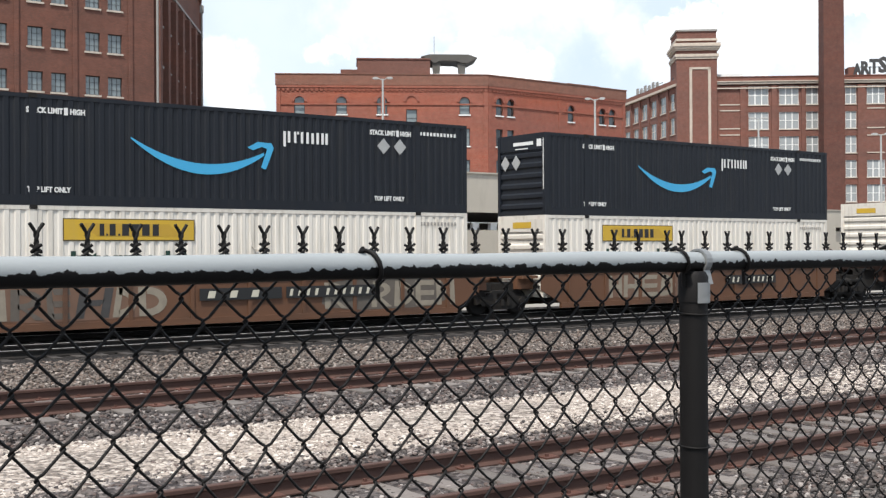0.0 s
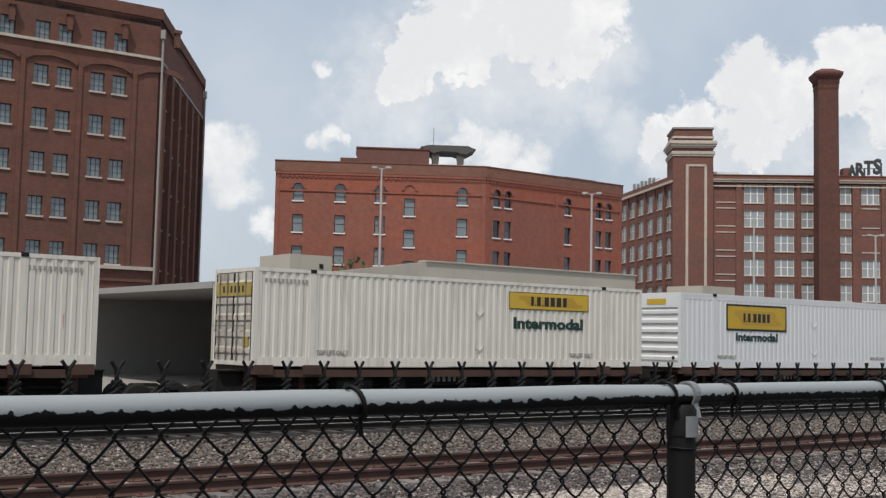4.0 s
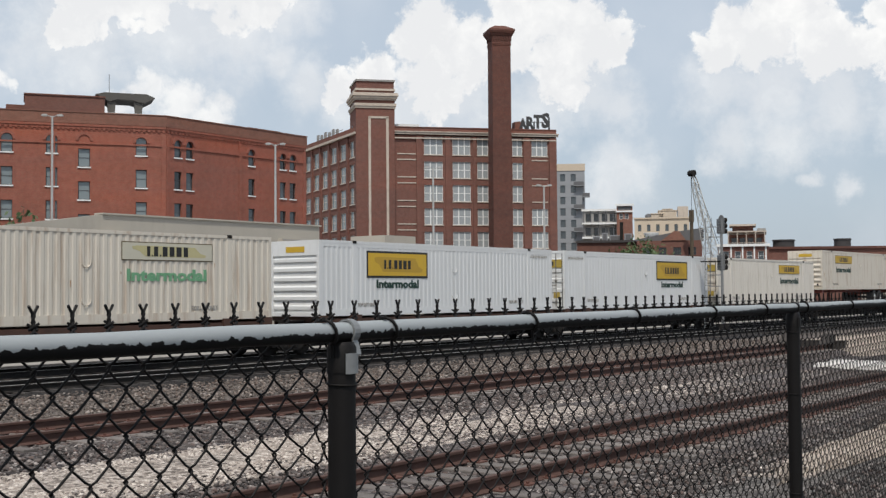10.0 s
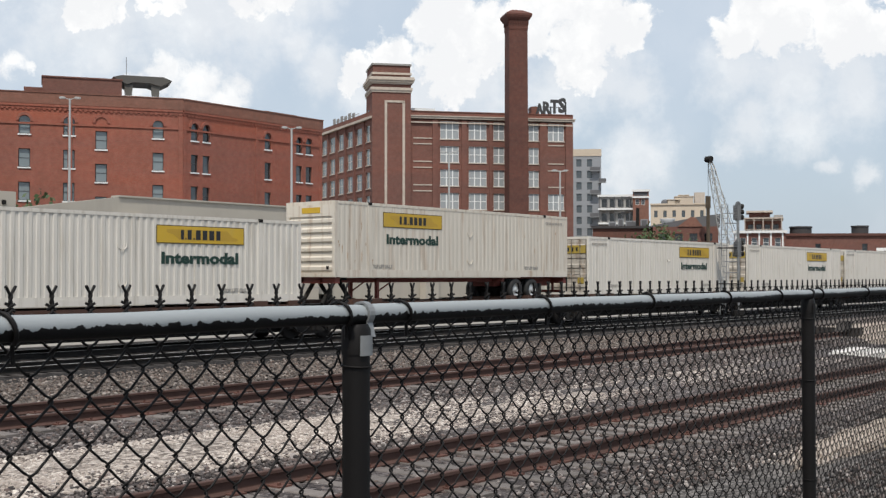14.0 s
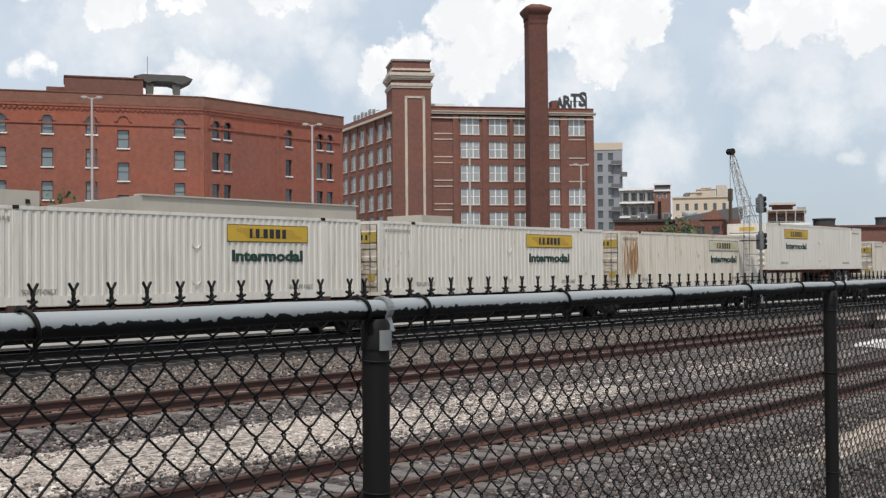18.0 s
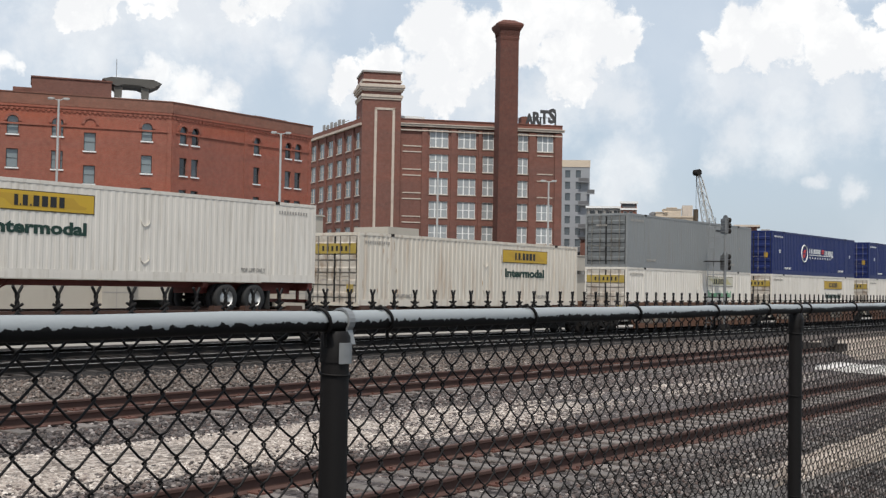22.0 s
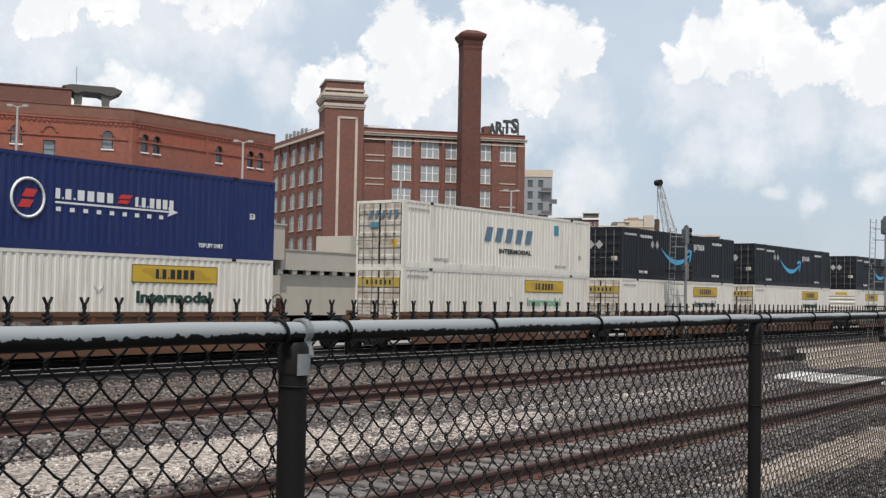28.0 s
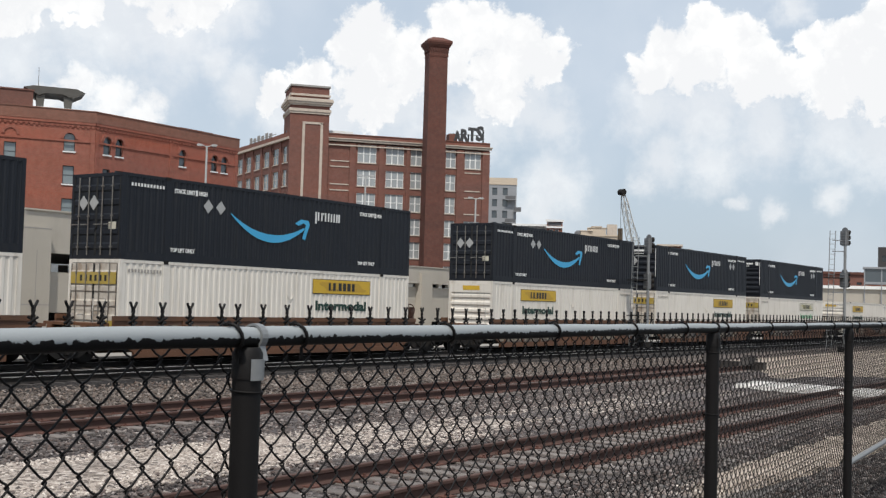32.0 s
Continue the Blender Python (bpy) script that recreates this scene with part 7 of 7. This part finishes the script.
hall = simple_block("tan_block", "pinkish tan stepped hall on the skyline", 61.4, 420, 19.2, 0, 27.9, 26, "tan", (1.2, 3.2, 1.2, 2.4, [23.5]), glass="glass", frame="dark_trim", cap="tan")
for x, w, z0, z1 in ((6.0, 4.2, 28.3, 29.8), (8.6, 6.4, 28.3, 30.9), (10.0, 3.4, 30.9, 31.4)):
    part("roof_block", G().box(x, x + w, 3, 12, z0, z1).box(x - 0.2, x + w + 0.2, 2.8, 12.2, z1, z1 + 0.25), "tan", hall)
part("roof_block", G().box(15.4, 19.0, 3, 9, 28.3, 32.4), "stone", hall, "weathered square roof tower")
part("roof_dome", G().tube([(5.2, 5, 28.2), (5.2, 5, 29.4), (5.2, 5, 30.0), (5.2, 5, 30.2)], [1.5, 1.5, 0.9, 0.1], 14), "hazy_dark", hall, "small dark dome")
b = simple_block("dark_shed", "long low shed with a grey felt roof", 58.6, 250, 13.4, 0, 12.6, 18, "brick_brown", None, cap="roofing")
for x, w, h in ((3.4, 1.6, 1.5), (5.4, 1.2, 2.2), (7.0, 2.4, 1.7), (10.2, 1.5, 2.0)):
    unit = part("roof_unit", G().box(x, x + w, 2, 4, 12.4, 12.6 + h), "grey_panel", b, "grey roof plant")
    part("vent", G().box(x + 0.2, x + w - 0.2, 1.97, 2.0, 12.9, 12.4 + h), "hazy_dark", unit)
part("duct", G().box(9.2, 9.9, 1.0, 1.7, 12.4, 17.0), "under", b, "black duct")
b = simple_block("pitched_shed", "low brick shed with a grey pitched roof", 61.5, 244, 13.2, 0, 12.6, 16, "brick_dark", (1.4, 3.0, 1.6, 1.6, [9.6]), glass="glass_dark", frame="dark_trim")
part("roof", fix(G().prism([(-0.4, 12.6), (13.6, 12.6), (13.6, 15.2), (9.0, 14.6), (-0.4, 12.9)], "y", 0.6, 15.0).mesh("roof")), "hazy_dark", b, "grey felt roof")
part("gable", fix(G().prism([(5.0, 12.6), (10.0, 12.6), (8.6, 14.5), (7.6, 14.6)], "y", -0.2, 0.55).mesh("gable")), "brick_tan", b)
d = bearing(62.2, 0) * 249
tk = thing("roof_dish", "white round shallow tank on a roof", "tank", pose(d.x, d.y, 13.0))
part("drum", G().tube([(0, 0, 0), (0, 0, 0.7), (0, 0, 1.3), (0, 0, 1.5)], [1.0, 1.3, 1.65, 1.65], 20), "white_trim", tk)
d = bearing(64.12, 0) * 238
tk = thing("timber_pole", "dark weathered timber pole beside a crane boom", "pole", pose(d.x, d.y, 0))
part("shaft", G().tube([(0, 0, 0), (0, 0, 12), (0, 0, 18.2)], [0.42, 0.38, 0.34], 10), "bark", tk)
part("cap", G().tube([(0, 0, 16.0), (0, 0, 18.4)], 0.52, 10), "bark", tk)
b = simple_block("flat_roof_store", "low brick store with white trim and cornice", 65.35, 235, 9.6, 0, 10.8, 14, "brick_dark", (1.0, 2.2, 1.1, 1.9, [8.0]), cap="white_trim")
for k in range(5):
    part("pilaster", G().box(0.1 + 2.2 * k, 0.4 + 2.2 * k, -0.1, 0, 6.0, 10.8), "white_trim", b)
house = simple_block("brick_house", "red brick house with white cornices and stepped terraces", 65.85, 260, 7.6, 0, 14.3, 14, "brick_tan", (0.5, 1.75, 1.2, 1.6, [12.0, 9.0]), glass="glass_dark", frame="dark_trim", cap="stone")
part("penthouse", G().box(0.8, 5.2, 1.5, 8, 14.3, 16.2), "brick_dark", house, "set-back brick penthouse")
part("penthouse_roof", G().box(0.2, 5.8, 0.6, 8.4, 16.2, 16.6), "stone", house, "white flat roof edge")
for z in (11.2, 14.75):
    part("terrace", G().box(-0.3, 7.9, -1.4, 0, z, z + 0.28), "stone", house, "white terrace edge")
for k in range(5):
    part("terrace_post", G().box(-0.2 + 1.9 * k, 0.0 + 1.9 * k, -1.4, -1.2, 11.5, 14.75), "stone", house)
part("terrace_rail", G().box(-0.3, 7.9, -1.4, -1.3, 12.4, 12.52), "stone", house)
part("stair_block", G().box(6.0, 7.8, 0.2, 3.0, 14.3, 15.6), "concrete", house)
simple_block("long_brick_mill", "long low faded red brick mill with dark roof tanks", 67.7, 250, 62, 0, 10.7, 26, "brick_dark", (6, 9.5, 1.1, 1.7, [7.4]), glass="glass_dark", frame="dark_trim", cap="brick_stack", turn=14)
for az, size in ((68.37, 2.3), (71.0, 1.75)):
    d = bearing(az, 0) * 266
    tk = thing("roof_tank", "dark round roof tank", "tank", pose(d.x, d.y, 10.6))
    part("drum", G().tube([(0, 0, 0), (0, 0, 2.35)], size, 20), "roofing", tk)
    part("rim", G().tube([(0, 0, 2.35), (0, 0, 2.65)], size * 1.07, 20), "roofing", tk)
simple_block("tan_store", "pale low store beside the tracks", 71.8, 200, 16, 0, 6.4, 12, "stucco", None, cap="white_trim")
simple_block("brick_row", "red brick row beyond the tracks", 74.7, 210, 20, 0, 7.3, 14, "brick_tan", (1, 2.4, 1.2, 1.6, [5.2]), glass="glass_dark", frame="dark_trim")
b = thing("raised_walkway", "grey steel and glass raised walkway on posts", "building", pose(bearing(75.4, 0).x * 200, bearing(75.4, 0).y * 200, 0, 0, 0, -75.4))
part("deck", G().box(0, 14, 0, 3, 7.2, 7.6), "grey_panel", b)
part("roof", G().box(-0.2, 14.2, -0.2, 3.2, 9.7, 10.0), "grey_panel", b)
for k in range(6):
    part("post", G().box(2.6 * k, 2.6 * k + 0.18, 0, 0.18, 0, 9.7), "grey_panel", b)
    part("pane", G().box(2.6 * k + 0.18, 2.6 * k + 2.6, 0.06, 0.10, 7.6, 9.7), "glass", b)
simple_block("dark_tower", "dark flat tower on the skyline", 76.0, 330, 12, 0, 20.4, 12, "roofing", (1.0, 2.2, 1.4, 1.6, [16.5, 13.0]), glass="glass_dark", frame="dark_trim")


# ---- trees and shrubs ----
def shrub(x, y, z, size, seed, label):
    r = random.Random(seed)
    t = thing("tree", label, "tree", pose(x, y, z))
    part("trunk", G().tube([(0, 0, 0), (0.05, 0, size * 0.4), (0.0, 0.05, size * 0.8)], [size * 0.05, size * 0.035, size * 0.012], 7), "bark", t)
    g = G()
    for k in range(5):
        a = r.uniform(0, 6.3)
        g.tube([(0, 0, size * (0.3 + 0.1 * k)), (math.cos(a) * size * 0.35, math.sin(a) * size * 0.35, size * (0.55 + 0.1 * k))], [size * 0.02, size * 0.008], 5)
    part("limbs", g, "bark", t)
    g = G()
    for k in range(2200):
        d = Vector((r.gauss(0, 1), r.gauss(0, 1), r.gauss(0, 1))).normalized() * r.random() ** 0.5
        lump = 1 + 0.35 * math.sin(5 * d.x + seed) * math.cos(4 * d.y)
        p = Vector((d.x * size * 0.55 * lump, d.y * size * 0.55 * lump, size * 0.68 + d.z * size * 0.42 * lump))
        u = Vector((r.gauss(0, 1), r.gauss(0, 1), r.gauss(0, 1))).normalized() * size * 0.028
        w = Vector((r.gauss(0, 1), r.gauss(0, 1), r.gauss(0, 1))).normalized() * size * 0.02
        g.add([p - u, p + w, p + u, p - w], [(0, 1, 2, 3)])
    tagged(part("crown", g, "leaf", t), kind="stuff")


shrub(33.4, 54, -0.3, 5.9, 1, "green leafy tree behind a low concrete building")
shrub(132, 71, 0, 7.9, 2, "green leafy tree among low roofs")

# loose stones on the ballast
Z_STONE = lambda y: 0.004 if 7.0 < y < 9.6 or 14.8 < y < 17.4 else 0.0
make_stones("ballast_stones", "loose grey ballast stones between the rails", "stones", 24000, 1.0, 34, 5.6, 10.8, Z_STONE, 0.033, 21)
make_stones("ballast_stones", "loose grey ballast stones beside the siding", "stones", 16000, 1, 40, 13.3, 17.6, Z_STONE, 0.036, 22)
make_stones("brown_stones", "loose brown ballast stones between siding and main line", "brown_stones", 15000, 4, 52, 17.4, 25.0, lambda y: -0.015 - 0.024 * (y - 17.4), 0.040, 25)
make_stones("pale_stones", "pale limestone stones in a strip between tracks", "pale_stones", 30000, 1.8, 17, 10.4, 13.0, Z_STONE, 0.030, 23)
make_stones("strip_stones", "grey stones scattered on the pale gravel strip", "stones", 3500, 0.5, 32, 9.9, 11.3, Z_STONE, 0.036, 27)
make_stones("strip_stones", "grey stones scattered on the pale gravel strip", "stones", 5000, 0.5, 32, 12.6, 14.2, Z_STONE, 0.036, 28)
make_stones("pale_stones", "scattered pale stones where the gravel strip thins out", "pale_stones", 2500, 15, 31, 11.0, 12.6, Z_STONE, 0.038, 30)
make_stones("ballast_stones", "grey stones where the gravel strip thins out", "stones", 6000, 14, 32, 10.6, 13.2, Z_STONE, 0.038, 31)
make_stones("dark_stones", "dark gravel by the fence", "stones", 4500, 2, 30, 3.0, 4.3, lambda y: 0.38 - 0.11 * (y - 3.0), 0.028, 24)
make_stones("dark_stones", "dark gravel beside the siding", "stones", 4500, 2, 30, 5.3, 6.6, lambda y: 0.12 - 0.09 * (y - 5.3), 0.030, 29)


# ---- the crossing beyond the sidings ----
def patch(name, label, pts, mat, z, seed):
    """A low uneven bed on the ground with a ragged rim; its edge drops below the ground."""
    r = random.Random(seed)
    rim = []
    for (x0, y0), (x1, y1) in zip(pts, pts[1:] + pts[:1]):
        n = max(2, int(math.hypot(x1 - x0, y1 - y0) / 0.5))
        rim += [(x0 + (x1 - x0) * k / n + r.uniform(-0.12, 0.12), y0 + (y1 - y0) * k / n + r.uniform(-0.12, 0.12)) for k in range(n)]
    cx, cy = sum(p[0] for p in rim) / len(rim), sum(p[1] for p in rim) / len(rim)
    n = len(rim)
    vs = [(x, y, z - 0.12) for x, y in rim] + [(cx + (x - cx) * 0.93, cy + (y - cy) * 0.93, z + r.uniform(-0.01, 0.01)) for x, y in rim] + [(cx, cy, z + 0.01)]
    fs = [(k, (k + 1) % n, n + (k + 1) % n, n + k) for k in range(n)] + [(n + k, n + (k + 1) % n, 2 * n) for k in range(n)]
    tagged(part(name, G().add(vs, fs), mat), label, "ground", kind="structure")


patch("crossing_bed", "pale trodden earth where a road crosses the sidings", [(45, 9.6), (70, 9.2), (78, 18.9), (46, 19.0), (44.2, 16.0), (38, 12.8)], "pale_earth", 0.06, 3)
patch("crossing_strip", "pale concrete strip across the siding", [(32.0, 8.15), (34.4, 8.15), (34.9, 12.4), (32.2, 12.1)], "slab", 0.12, 4)
patch("path", "pale gravel path between fence and siding", [(11.6, 4.75), (14.0, 4.55), (19.0, 4.45), (27.0, 5.0), (27.0, 5.7), (18.0, 5.45), (13.0, 5.2)], "pale_earth", 0.235, 5)
make_stones("path_stones", "pale stones on the gravel path", "pale_stones", 1100, 12, 27, 4.5, 5.4, lambda y: 0.24 - 0.06 * (y - 4.3), 0.020, 26)


def motions():
    """The train runs towards -x at a steady speed."""
    for ob, u, y, z in MOVING:
        walk(ob, [(t, pose(u - 0.14 - SPEED * t, y, z)) for t in (0, 8, 16, 24, 32)])


motions()
